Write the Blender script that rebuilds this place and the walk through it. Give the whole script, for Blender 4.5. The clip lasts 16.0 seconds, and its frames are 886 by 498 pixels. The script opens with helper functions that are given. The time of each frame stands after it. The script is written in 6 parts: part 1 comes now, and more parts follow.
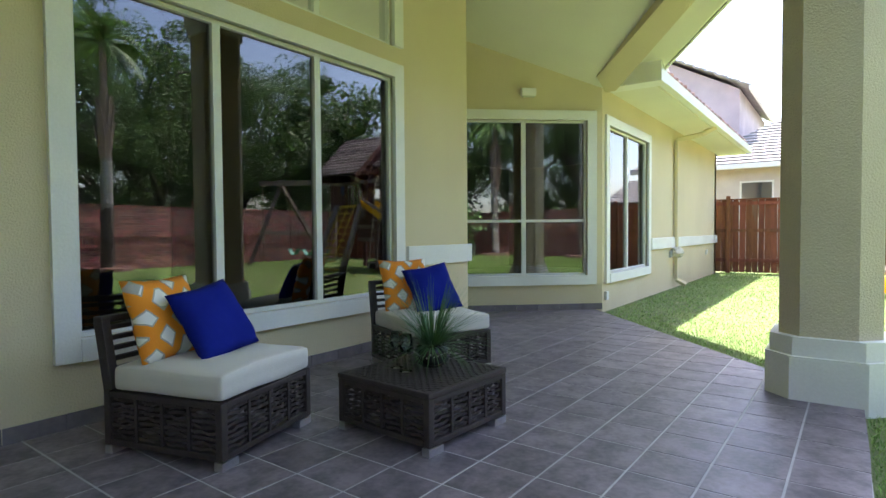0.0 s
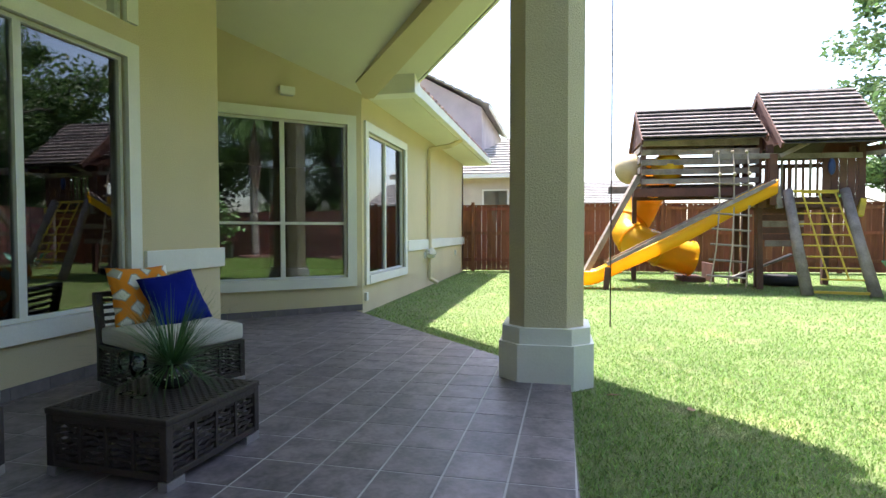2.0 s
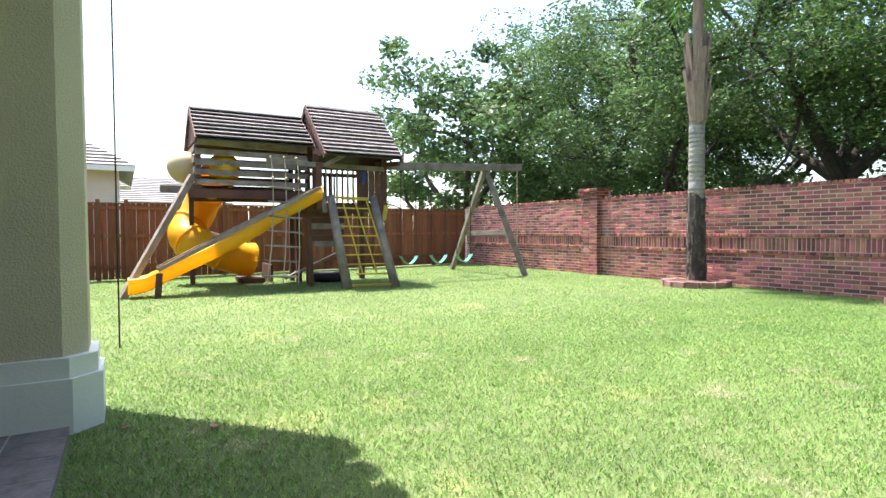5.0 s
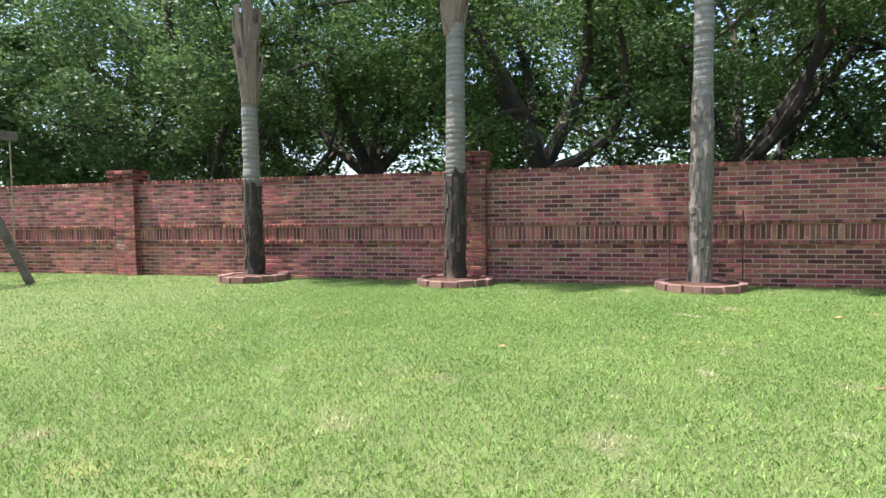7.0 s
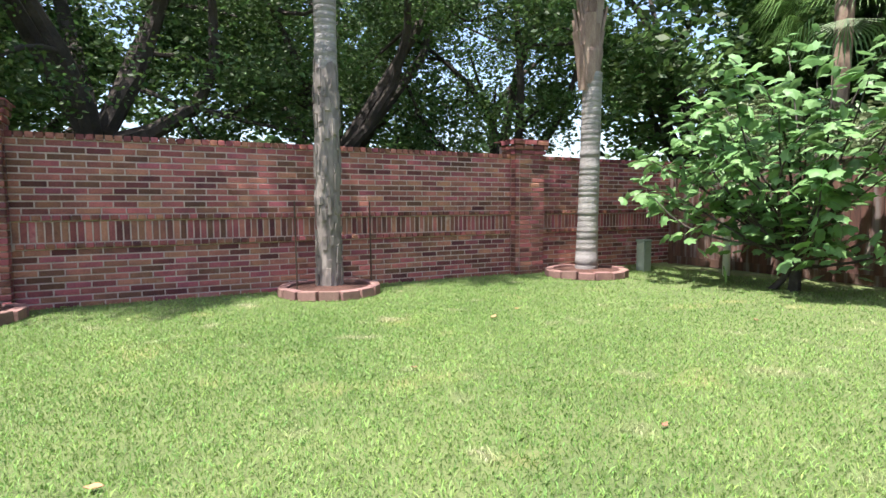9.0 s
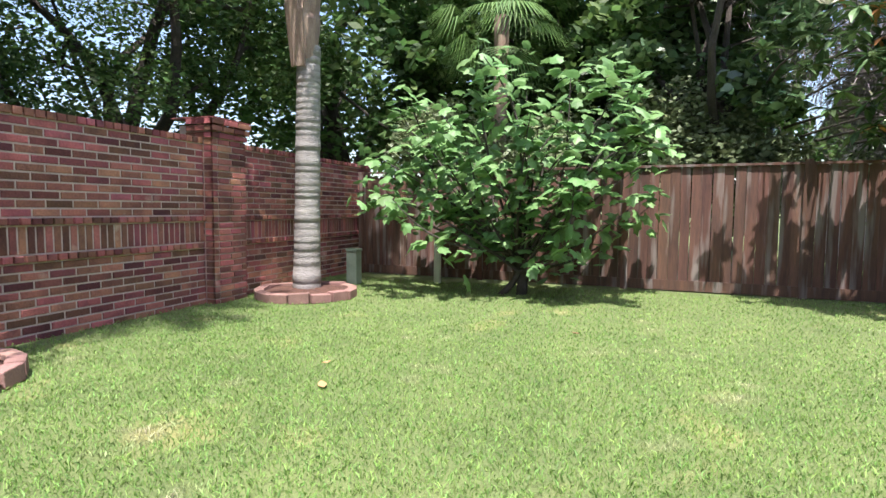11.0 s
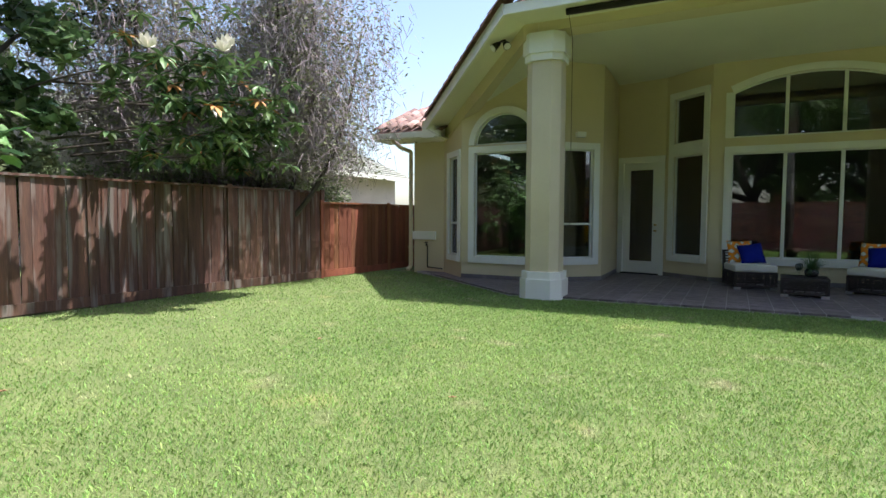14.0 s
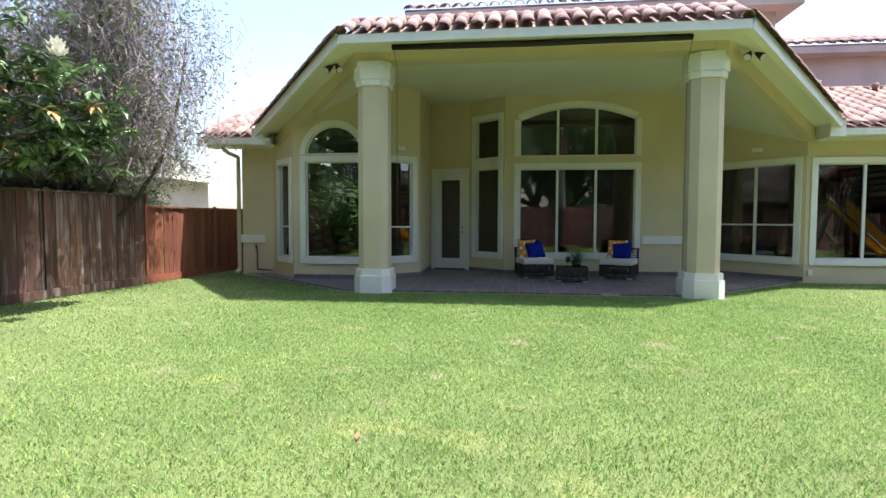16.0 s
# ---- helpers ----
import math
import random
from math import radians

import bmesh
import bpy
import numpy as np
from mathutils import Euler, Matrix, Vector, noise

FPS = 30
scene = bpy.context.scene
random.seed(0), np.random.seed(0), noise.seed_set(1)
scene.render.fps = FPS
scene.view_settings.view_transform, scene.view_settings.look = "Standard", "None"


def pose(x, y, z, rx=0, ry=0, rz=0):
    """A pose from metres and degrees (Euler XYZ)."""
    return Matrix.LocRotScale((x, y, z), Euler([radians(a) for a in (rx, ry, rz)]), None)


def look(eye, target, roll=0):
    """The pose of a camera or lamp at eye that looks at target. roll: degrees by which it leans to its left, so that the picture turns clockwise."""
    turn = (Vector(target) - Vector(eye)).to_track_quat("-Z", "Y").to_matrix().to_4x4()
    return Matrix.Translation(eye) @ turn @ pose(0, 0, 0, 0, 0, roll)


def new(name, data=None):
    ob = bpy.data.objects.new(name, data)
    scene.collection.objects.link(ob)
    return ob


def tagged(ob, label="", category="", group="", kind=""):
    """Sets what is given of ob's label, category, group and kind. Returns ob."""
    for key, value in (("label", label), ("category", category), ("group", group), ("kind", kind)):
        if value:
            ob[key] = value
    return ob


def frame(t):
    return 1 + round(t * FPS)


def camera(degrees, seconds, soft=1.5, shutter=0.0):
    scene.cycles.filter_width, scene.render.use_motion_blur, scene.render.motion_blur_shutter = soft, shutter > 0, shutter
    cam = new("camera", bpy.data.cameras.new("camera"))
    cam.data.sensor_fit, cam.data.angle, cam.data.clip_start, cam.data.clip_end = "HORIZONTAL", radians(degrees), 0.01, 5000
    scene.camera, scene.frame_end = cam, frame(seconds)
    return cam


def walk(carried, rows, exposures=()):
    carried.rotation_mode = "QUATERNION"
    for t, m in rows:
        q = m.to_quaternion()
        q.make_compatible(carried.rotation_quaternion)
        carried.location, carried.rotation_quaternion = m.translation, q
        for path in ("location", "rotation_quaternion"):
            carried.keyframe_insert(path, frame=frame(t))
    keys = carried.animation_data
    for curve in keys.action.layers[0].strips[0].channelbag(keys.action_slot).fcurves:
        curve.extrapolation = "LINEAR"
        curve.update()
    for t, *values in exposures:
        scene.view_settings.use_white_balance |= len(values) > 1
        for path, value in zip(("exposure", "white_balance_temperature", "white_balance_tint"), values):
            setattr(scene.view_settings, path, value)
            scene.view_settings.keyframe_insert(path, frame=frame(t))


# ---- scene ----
cam = camera(77.02, 16.0)
PATH = [
    (0.0, (-4.112, -3.535, 1.095), (-2.488, -2.369, 1.032), -0.43),
    (0.5, (-4.096, -3.533, 1.100), (-2.386, -2.498, 1.032), -0.34),
    (1.0, (-4.062, -3.524, 1.095), (-2.261, -2.657, 1.028), -0.24),
    (1.5, (-4.039, -3.529, 1.109), (-2.154, -2.865, 1.043), -0.14),
    (2.0, (-4.059, -3.566, 1.121), (-2.102, -3.158, 1.057), -0.07),
    (2.5, (-4.070, -3.590, 1.134), (-2.080, -3.399, 1.071), -0.01),
    (3.0, (-4.069, -3.639, 1.137), (-2.071, -3.694, 1.075), 0.01),
    (3.2, (-4.052, -3.652, 1.139), (-2.059, -3.812, 1.076), -0.16),
    (5.3, (-3.739, -4.043, 1.134), (-2.114, -5.207, 1.066), -0.47),
    (5.5, (-3.651, -4.114, 1.125), (-2.116, -5.393, 1.053), -0.62),
    (6.0, (-3.291, -4.237, 1.110), (-2.023, -5.782, 1.032), -0.62),
    (6.5, (-2.957, -4.408, 1.111), (-2.060, -6.193, 1.022), -0.63),
    (7.0, (-2.776, -4.794, 1.118), (-2.259, -6.723, 1.010), -0.63),
    (7.5, (-2.560, -5.350, 1.120), (-2.400, -7.339, 0.987), -0.57),
    (8.0, (-2.376, -5.880, 1.119), (-2.653, -7.856, 0.977), -0.46),
    (8.5, (-2.309, -6.458, 1.119), (-2.881, -8.369, 0.971), -0.36),
    (9.0, (-2.218, -7.046, 1.128), (-3.168, -8.799, 0.975), -0.30),
    (9.5, (-2.144, -7.718, 1.140), (-3.412, -9.257, 0.984), -0.20),
    (9.7, (-2.157, -8.024, 1.142), (-3.551, -9.449, 0.981), -0.00),
    (12.0, (-2.435, -11.017, 1.155), (-4.403, -10.682, 1.037), 0.26),
    (12.5, (-2.647, -11.372, 1.170), (-4.395, -10.408, 1.056), 0.42),
    (13.0, (-2.779, -11.724, 1.193), (-4.273, -10.398, 1.080), 0.38),
    (13.5, (-2.841, -12.185, 1.230), (-4.002, -10.560, 1.117), 0.30),
    (14.0, (-2.894, -12.569, 1.265), (-3.788, -10.783, 1.154), 0.26),
    (14.5, (-2.927, -12.963, 1.284), (-3.603, -11.084, 1.174), 0.26),
    (15.0, (-2.926, -13.305, 1.298), (-3.443, -11.376, 1.190), 0.27),
    (15.5, (-2.929, -13.613, 1.313), (-3.319, -11.654, 1.209), 0.24),
    (16.0, (-2.958, -13.921, 1.326), (-3.200, -11.938, 1.221), 0.14),
]
walk(cam, [(t, look(eye, target, roll)) for t, eye, target, roll in PATH], [(0.0, 2.62, 6450, 17), (1.5, 2.18, 6470, 15), (3.0, 2.06, 6480, 12), (5.5, 1.6, 6500, 10), (6.0, 1.36, 6500, 9), (7.0, 1.28, 6500, 11), (9.0, 1.34, 6480, 14), (12.5, 1.18, 6450, 15), (14.0, 1.2, 6480, 13), (14.5, 1.44, 6480, 13), (16.0, 1.54, 6450, 14)])


# ---- world, sun, light ----
world = bpy.data.worlds.new("sky")
scene.world = world
world.use_nodes = True
wn = world.node_tree
sky = wn.nodes.new("ShaderNodeTexSky")
sky.sky_type = "NISHITA"
sky.sun_disc = False
SUN_FROM = Vector((0.34, 0.108, 0.92)).normalized()
sky.sun_elevation = math.asin(SUN_FROM.z)
sky.sun_rotation = math.atan2(SUN_FROM.x, SUN_FROM.y)
sky.dust_density = 2.0
wn.links.new(sky.outputs[0], wn.nodes["Background"].inputs[0])
wn.nodes["Background"].inputs[1].default_value = 0.15
sun_data = bpy.data.lights.new("sun", "SUN")
sun_data.energy, sun_data.angle, sun_data.color = 4.6, radians(0.6), (1.0, 0.965, 0.925)
sun = new("sun", sun_data)
sun.matrix_world = look(SUN_FROM * 60, (0, 0, 0))


# ---- materials ----
def mat(name, col, col2=None, rough=0.8, big=1.2, fine=40.0, bump=0.15, dist=0.004, metal=0.0, vary=0.0, island=False, contrast=0.5, spec=0.5,
        stain=None, stain_scale=0.7, stain_at=0.62, stretch=(1, 1, 1), trans=0.0):
    m = bpy.data.materials.new(name)
    m.use_nodes = True
    n, l = m.node_tree.nodes, m.node_tree.links
    b = n["Principled BSDF"]
    b.inputs["Roughness"].default_value, b.inputs["Metallic"].default_value = rough, metal
    b.inputs["Specular IOR Level"].default_value = spec
    col2 = col2 or tuple(c * 0.72 for c in col)
    tc = n.new("ShaderNodeTexCoord")
    mp = n.new("ShaderNodeMapping")
    mp.inputs["Scale"].default_value = stretch
    l.new(tc.outputs["Object"], mp.inputs[0])
    if vary and not island:
        shift = n.new("ShaderNodeVectorMath")
        shift.operation = "SCALE"
        shift.inputs[0].default_value = (31.0, 17.0, 23.0)
        l.new(n.new("ShaderNodeObjectInfo").outputs["Random"], shift.inputs["Scale"])
        l.new(shift.outputs[0], mp.inputs["Location"])

    def noise_tex(scale, detail):
        t = n.new("ShaderNodeTexNoise")
        t.inputs["Scale"].default_value, t.inputs["Detail"].default_value = scale, detail
        l.new(mp.outputs[0], t.inputs["Vector"])
        return t

    a, f = noise_tex(big, 4), noise_tex(fine, 6)
    add = n.new("ShaderNodeMath")
    add.operation = "MULTIPLY_ADD"
    l.new(f.outputs[0], add.inputs[0])
    add.inputs[1].default_value = 0.55
    l.new(a.outputs[0], add.inputs[2])
    ramp = n.new("ShaderNodeValToRGB")
    lo = 0.775 - contrast * 0.5
    ramp.color_ramp.elements[0].position, ramp.color_ramp.elements[1].position = max(0.0, lo), min(1.0, 0.775 + contrast * 0.5)
    ramp.color_ramp.elements[0].color, ramp.color_ramp.elements[1].color = (*col2, 1), (*col, 1)
    l.new(add.outputs[0], ramp.inputs[0])
    out = ramp.outputs[0]
    if stain:
        s = noise_tex(stain_scale, 5)
        r2 = n.new("ShaderNodeValToRGB")
        r2.color_ramp.elements[0].position, r2.color_ramp.elements[1].position = stain_at, stain_at + 0.12
        l.new(s.outputs[0], r2.inputs[0])
        mx = n.new("ShaderNodeMix")
        mx.data_type = "RGBA"
        l.new(r2.outputs[0], mx.inputs[0])
        l.new(out, mx.inputs[6])
        mx.inputs[7].default_value = (*stain, 1)
        out = mx.outputs[2]
    if vary:
        src = n.new("ShaderNodeNewGeometry").outputs["Random Per Island"] if island else n.new("ShaderNodeObjectInfo").outputs["Random"]
        hsv = n.new("ShaderNodeHueSaturation")
        mr = n.new("ShaderNodeMapRange")
        mr.inputs[3].default_value, mr.inputs[4].default_value = 1 - vary, 1 + vary
        l.new(src, mr.inputs[0])
        l.new(mr.outputs[0], hsv.inputs["Value"])
        mr2 = n.new("ShaderNodeMapRange")
        mr2.inputs[3].default_value, mr2.inputs[4].default_value = 0.5 - vary * 0.045, 0.5 + vary * 0.045
        wob = n.new("ShaderNodeMath")
        wob.operation = "FRACT"
        m7 = n.new("ShaderNodeMath")
        m7.operation = "MULTIPLY"
        m7.inputs[1].default_value = 17.3
        l.new(src, m7.inputs[0])
        l.new(m7.outputs[0], wob.inputs[0])
        l.new(wob.outputs[0], mr2.inputs[0])
        l.new(mr2.outputs[0], hsv.inputs["Hue"])
        l.new(out, hsv.inputs["Color"])
        out = hsv.outputs[0]
    l.new(out, b.inputs["Base Color"])
    if bump:
        bp = n.new("ShaderNodeBump")
        bp.inputs["Strength"].default_value, bp.inputs["Distance"].default_value = min(1.0, bump * 3), dist
        l.new(f.outputs[0], bp.inputs["Height"])
        l.new(bp.outputs[0], b.inputs["Normal"])
    if trans:
        tr = n.new("ShaderNodeBsdfTranslucent")
        l.new(out, tr.inputs[0])
        ms = n.new("ShaderNodeMixShader")
        ms.inputs[0].default_value = trans
        l.new(b.outputs[0], ms.inputs[1])
        l.new(tr.outputs[0], ms.inputs[2])
        l.new(ms.outputs[0], n["Material Output"].inputs[0])
    return m


def glass(name, tint, ior, rough=0.0):
    m = bpy.data.materials.new(name)
    m.use_nodes = True
    n, l = m.node_tree.nodes, m.node_tree.links
    n.remove(n["Principled BSDF"])
    tr, gl, fr, mx = (n.new("ShaderNode" + k) for k in ("BsdfTransparent", "BsdfGlossy", "Fresnel", "MixShader"))
    tr.inputs[0].default_value = (*tint, 1)
    gl.inputs["Roughness"].default_value = rough
    fr.inputs[0].default_value = ior
    l.new(fr.outputs[0], mx.inputs[0])
    l.new(tr.outputs[0], mx.inputs[1])
    l.new(gl.outputs[0], mx.inputs[2])
    l.new(mx.outputs[0], n["Material Output"].inputs[0])
    return m


STUCCO = mat("stucco", (0.66, 0.575, 0.37), (0.59, 0.51, 0.32), 0.9, 0.9, 90, 0.35, 0.006, stain=(0.55, 0.47, 0.31), stain_at=0.66)
STUCCO_COL = mat("column_stucco", (0.62, 0.55, 0.38), (0.54, 0.47, 0.32), 0.9, 1.1, 80, 0.5, 0.008)
WHITE = mat("white_trim_paint", (0.80, 0.80, 0.74), (0.72, 0.72, 0.65), 0.6, 2, 60, 0.12)
CEIL = mat("painted_ceiling", (0.74, 0.72, 0.60), (0.68, 0.66, 0.55), 0.85, 1.0, 70, 0.2)
SASH = mat("window_sash_paint", (0.74, 0.75, 0.70), (0.66, 0.67, 0.62), 0.45, 3, 50, 0.05)
GLASS = glass("window_glass", (0.55, 0.58, 0.56), 2.1)
CLEAR = glass("clear_glass", (0.92, 0.96, 0.95), 1.5)
INSIDE = mat("room_wall_paint", (0.30, 0.26, 0.22), None, 0.9)
INFLOOR = mat("room_floor", (0.16, 0.10, 0.07), None, 0.5)
TILE = mat("patio_tile", (0.235, 0.195, 0.205), (0.095, 0.08, 0.088), 0.45, 7, 34, 0.2, 0.003, vary=0.16, contrast=0.42)
GROUT = mat("tile_grout", (0.52, 0.50, 0.49), None, 0.95, 3, 80)
BASETILE = mat("base_tile", (0.20, 0.18, 0.18), (0.13, 0.115, 0.12), 0.5, 6, 30, 0.1, vary=0.1)
SOIL = mat("lawn_soil", (0.16, 0.20, 0.07), (0.10, 0.14, 0.045), 1.0, 1.3, 60, 0.4, 0.02, stain=(0.24, 0.24, 0.09), stain_scale=1.2, stain_at=0.6)
GRASS = mat("grass_blades", (0.25, 0.385, 0.11), (0.155, 0.28, 0.065), 0.6, 0.7, 9, 0.0, vary=0.48, island=True, stain=(0.47, 0.45, 0.28), stain_scale=1.9, stain_at=0.61, trans=0.35, spec=0.35)
BRICK = mat("red_brick", (0.37, 0.13, 0.10), (0.18, 0.062, 0.056), 0.9, 5, 50, 0.4, 0.006, vary=0.62, stain=(0.44, 0.30, 0.24), stain_scale=2.2, stain_at=0.63)
BRICK_I = mat("red_brick_run", (0.37, 0.13, 0.10), (0.18, 0.062, 0.056), 0.9, 5, 50, 0.4, 0.006, vary=0.62, island=True, stain=(0.44, 0.30, 0.24), stain_scale=2.2, stain_at=0.63)
MORTAR = mat("mortar", (0.60, 0.47, 0.40), (0.46, 0.35, 0.30), 0.95, 4, 90, 0.3)
FENCE = mat("stained_fence_boards", (0.27, 0.095, 0.045), (0.17, 0.06, 0.03), 0.85, 2.5, 14, 0.35, 0.004, vary=0.22, stain=(0.24, 0.17, 0.12), stain_scale=0.7, stain_at=0.64, stretch=(4, 4, 0.5))
FENCE_OLD = mat("weathered_fence_boards", (0.145, 0.07, 0.047), (0.065, 0.036, 0.028), 0.9, 2.5, 18, 0.4, 0.004, vary=0.24, stain=(0.20, 0.165, 0.145), stain_scale=1.6, stain_at=0.52, stretch=(5, 5, 0.5))
OLDWOOD = mat("weathered_grey_wood", (0.31, 0.265, 0.225), (0.14, 0.11, 0.09), 0.9, 2, 22, 0.4, 0.005, vary=0.22, stretch=(2, 2, 2))
REDWOOD = mat("dark_red_wood", (0.14, 0.065, 0.045), (0.08, 0.04, 0.03), 0.85, 3, 30, 0.3, vary=0.2)
SHINGLE = mat("grey_wood_shingle", (0.19, 0.16, 0.15), (0.06, 0.05, 0.045), 0.9, 5, 30, 0.4, 0.006, vary=0.55, stain=(0.30, 0.28, 0.26), stain_scale=4, stain_at=0.64)
YELLOW = mat("yellow_plastic", (0.93, 0.56, 0.02), (0.86, 0.49, 0.015), 0.38, 2, 60, 0.03, trans=0.45)
YELLOW2 = mat("yellow_painted_bar", (0.62, 0.44, 0.03), (0.42, 0.29, 0.03), 0.5, 5, 40, 0.1)
BEIGE = mat("beige_plastic", (0.62, 0.50, 0.28), None, 0.5, 2, 50, 0.03)
GREEN = mat("green_plastic_seat", (0.09, 0.36, 0.26), None, 0.45, 3, 50, 0.03)
BLUEROPE = mat("blue_cloth", (0.04, 0.07, 0.22), None, 0.8, 5, 60)
ROPE = mat("rope", (0.42, 0.35, 0.25), (0.30, 0.25, 0.18), 0.95, 6, 120, 0.4)
CHAIN = mat("rusty_chain", (0.12, 0.08, 0.06), None, 0.6, 8, 60, 0.2, metal=0.6)
RUBBER = mat("black_rubber", (0.02, 0.02, 0.02), None, 0.8, 6, 40)
TERRA = mat("clay_roof_tile", (0.29, 0.18, 0.15), (0.17, 0.10, 0.088), 0.85, 2.5, 30, 0.3, 0.005, vary=0.3, stain=(0.42, 0.31, 0.27), stain_scale=2.0, stain_at=0.55)
PINK = mat("pale_pink_stucco", (0.56, 0.46, 0.45), None, 0.9, 1, 60, 0.2)
GREYROOF = mat("pale_grey_roof_tile", (0.36, 0.34, 0.32), (0.24, 0.225, 0.21), 0.9, 2, 25, 0.3, vary=0.25)
GREENROOF = mat("grey_green_roof_tile", (0.34, 0.35, 0.30), (0.22, 0.23, 0.20), 0.9, 2, 25, 0.3, vary=0.25)
PALEBRICK = mat("pale_painted_brick", (0.66, 0.60, 0.53), (0.56, 0.50, 0.44), 0.9, 2, 40, 0.3, vary=0.12)
WICKER = mat("dark_brown_wicker", (0.050, 0.038, 0.034), (0.028, 0.021, 0.019), 0.55, 6, 70, 0.4, 0.003)
CUSHION = mat("off_white_cushion", (0.66, 0.63, 0.56), (0.60, 0.57, 0.50), 0.9, 3, 160, 0.15)
BLUE = mat("royal_blue_cotton", (0.010, 0.020, 0.24), (0.007, 0.014, 0.18), 0.95, 4, 200, 0.2, spec=0.1)
METAL = mat("brushed_aluminium", (0.62, 0.62, 0.63), None, 0.35, 3, 80, 0.03, metal=0.9)
DARKMETAL = mat("dark_bronze_metal", (0.035, 0.03, 0.027), None, 0.5, 3, 60, 0.05, metal=0.5)
BRASS = mat("brass", (0.55, 0.40, 0.15), None, 0.3, 3, 60, 0.02, metal=1.0)
POT = mat("dark_ceramic_pot", (0.035, 0.033, 0.033), (0.02, 0.02, 0.02), 0.25, 3, 40, 0.03)
POTDOT = mat("pale_dots", (0.7, 0.7, 0.66), None, 0.5)
PLANT = mat("dark_green_blades", (0.085, 0.19, 0.06), (0.05, 0.12, 0.04), 0.5, 3, 20, 0.0, vary=0.3, island=True, trans=0.2)
PALMBARK = mat("grey_palm_bark", (0.42, 0.39, 0.36), (0.25, 0.23, 0.215), 0.9, 2.5, 24, 0.5, 0.01, stretch=(1, 1, 3))


def ring_bands(m, per_metre, dark):
    """Multiplies a bark's colour by uneven level bands, the scars of old leaves."""
    n, l = m.node_tree.nodes, m.node_tree.links
    b = n["Principled BSDF"]
    base = b.inputs["Base Color"].links[0].from_socket
    w = n.new("ShaderNodeTexWave")
    w.bands_direction, w.wave_profile = "Z", "SAW"
    w.inputs["Scale"].default_value, w.inputs["Distortion"].default_value = per_metre * 0.314, 1.6
    w.inputs["Detail"].default_value, w.inputs["Detail Scale"].default_value = 3.0, 2.0
    l.new(n.new("ShaderNodeTexCoord").outputs["Object"], w.inputs["Vector"])
    r = n.new("ShaderNodeValToRGB")
    r.color_ramp.elements[0].color = (dark, dark, dark, 1)
    r.color_ramp.elements[1].position = 0.45
    l.new(w.outputs["Fac"], r.inputs[0])
    mx = n.new("ShaderNodeMix")
    mx.data_type, mx.blend_type = "RGBA", "MULTIPLY"
    mx.inputs[0].default_value = 1.0
    l.new(base, mx.inputs[6])
    l.new(r.outputs[0], mx.inputs[7])
    l.new(mx.outputs[2], b.inputs["Base Color"])
    return m


ring_bands(PALMBARK, 11.0, 0.76)
PALMDARK = mat("dark_peeling_bark", (0.085, 0.065, 0.052), (0.032, 0.026, 0.022), 0.95, 5, 24, 0.6, 0.015, stain=(0.25, 0.20, 0.165), stain_scale=5, stain_at=0.62, stretch=(1, 1, 0.5))
PALMMID = mat("cracked_palm_bark", (0.33, 0.29, 0.25), (0.13, 0.11, 0.095), 0.95, 4, 20, 0.6, 0.015, stain=(0.10, 0.085, 0.075), stain_scale=5, stain_at=0.63, stretch=(1, 1, 0.4))
PALMFLAKE = mat("loose_bark_plates", (0.15, 0.115, 0.09), (0.05, 0.04, 0.033), 0.95, 6, 30, 0.6, 0.012, stain=(0.30, 0.25, 0.21), stain_scale=4, stain_at=0.6)
BOOT = mat("dry_palm_boots", (0.36, 0.27, 0.20), (0.20, 0.13, 0.10), 0.95, 4, 30, 0.4, stretch=(3, 3, 0.7))
FROND = mat("palm_frond", (0.13, 0.24, 0.06), (0.08, 0.16, 0.04), 0.5, 2, 20, 0.0, vary=0.3, island=True, trans=0.25)
MULCH = mat("brown_mulch", (0.13, 0.06, 0.04), (0.06, 0.03, 0.022), 1.0, 9, 60, 0.6, 0.02)
EDGER = mat("red_edging_stone", (0.31, 0.18, 0.15), (0.19, 0.105, 0.09), 0.95, 6, 60, 0.5, 0.008, vary=0.2)
BARK = mat("oak_bark", (0.085, 0.07, 0.058), (0.04, 0.033, 0.028), 0.95, 3, 25, 0.5, 0.02)
LEAF = mat("oak_leaves", (0.105, 0.185, 0.05), (0.055, 0.11, 0.03), 0.55, 0.5, 8, 0.0, vary=0.5, island=True, trans=0.45)
LEAF_L = mat("light_oak_leaves", (0.125, 0.205, 0.07), (0.065, 0.12, 0.042), 0.55, 0.5, 8, 0.0, vary=0.4, island=True, trans=0.4)
SHRUB = mat("grey_green_shrub_leaves", (0.22, 0.27, 0.13), (0.13, 0.175, 0.08), 0.5, 0.8, 8, 0.0, vary=0.4, island=True, trans=0.3)
FIG = mat("fig_leaves", (0.21, 0.37, 0.13), (0.13, 0.26, 0.09), 0.5, 0.8, 12, 0.0, vary=0.25, island=True, trans=0.35)
MAGN = mat("magnolia_leaves", (0.115, 0.185, 0.075), (0.055, 0.105, 0.045), 0.25, 1, 12, 0.0, vary=0.45, island=True, trans=0.15, spec=0.6)
MAGN_B = mat("brown_leaf", (0.52, 0.25, 0.07), None, 0.6, 2, 20, vary=0.3, island=True)
PETAL = mat("magnolia_petal", (0.80, 0.77, 0.66), None, 0.6, 4, 30, 0.0, trans=0.2)
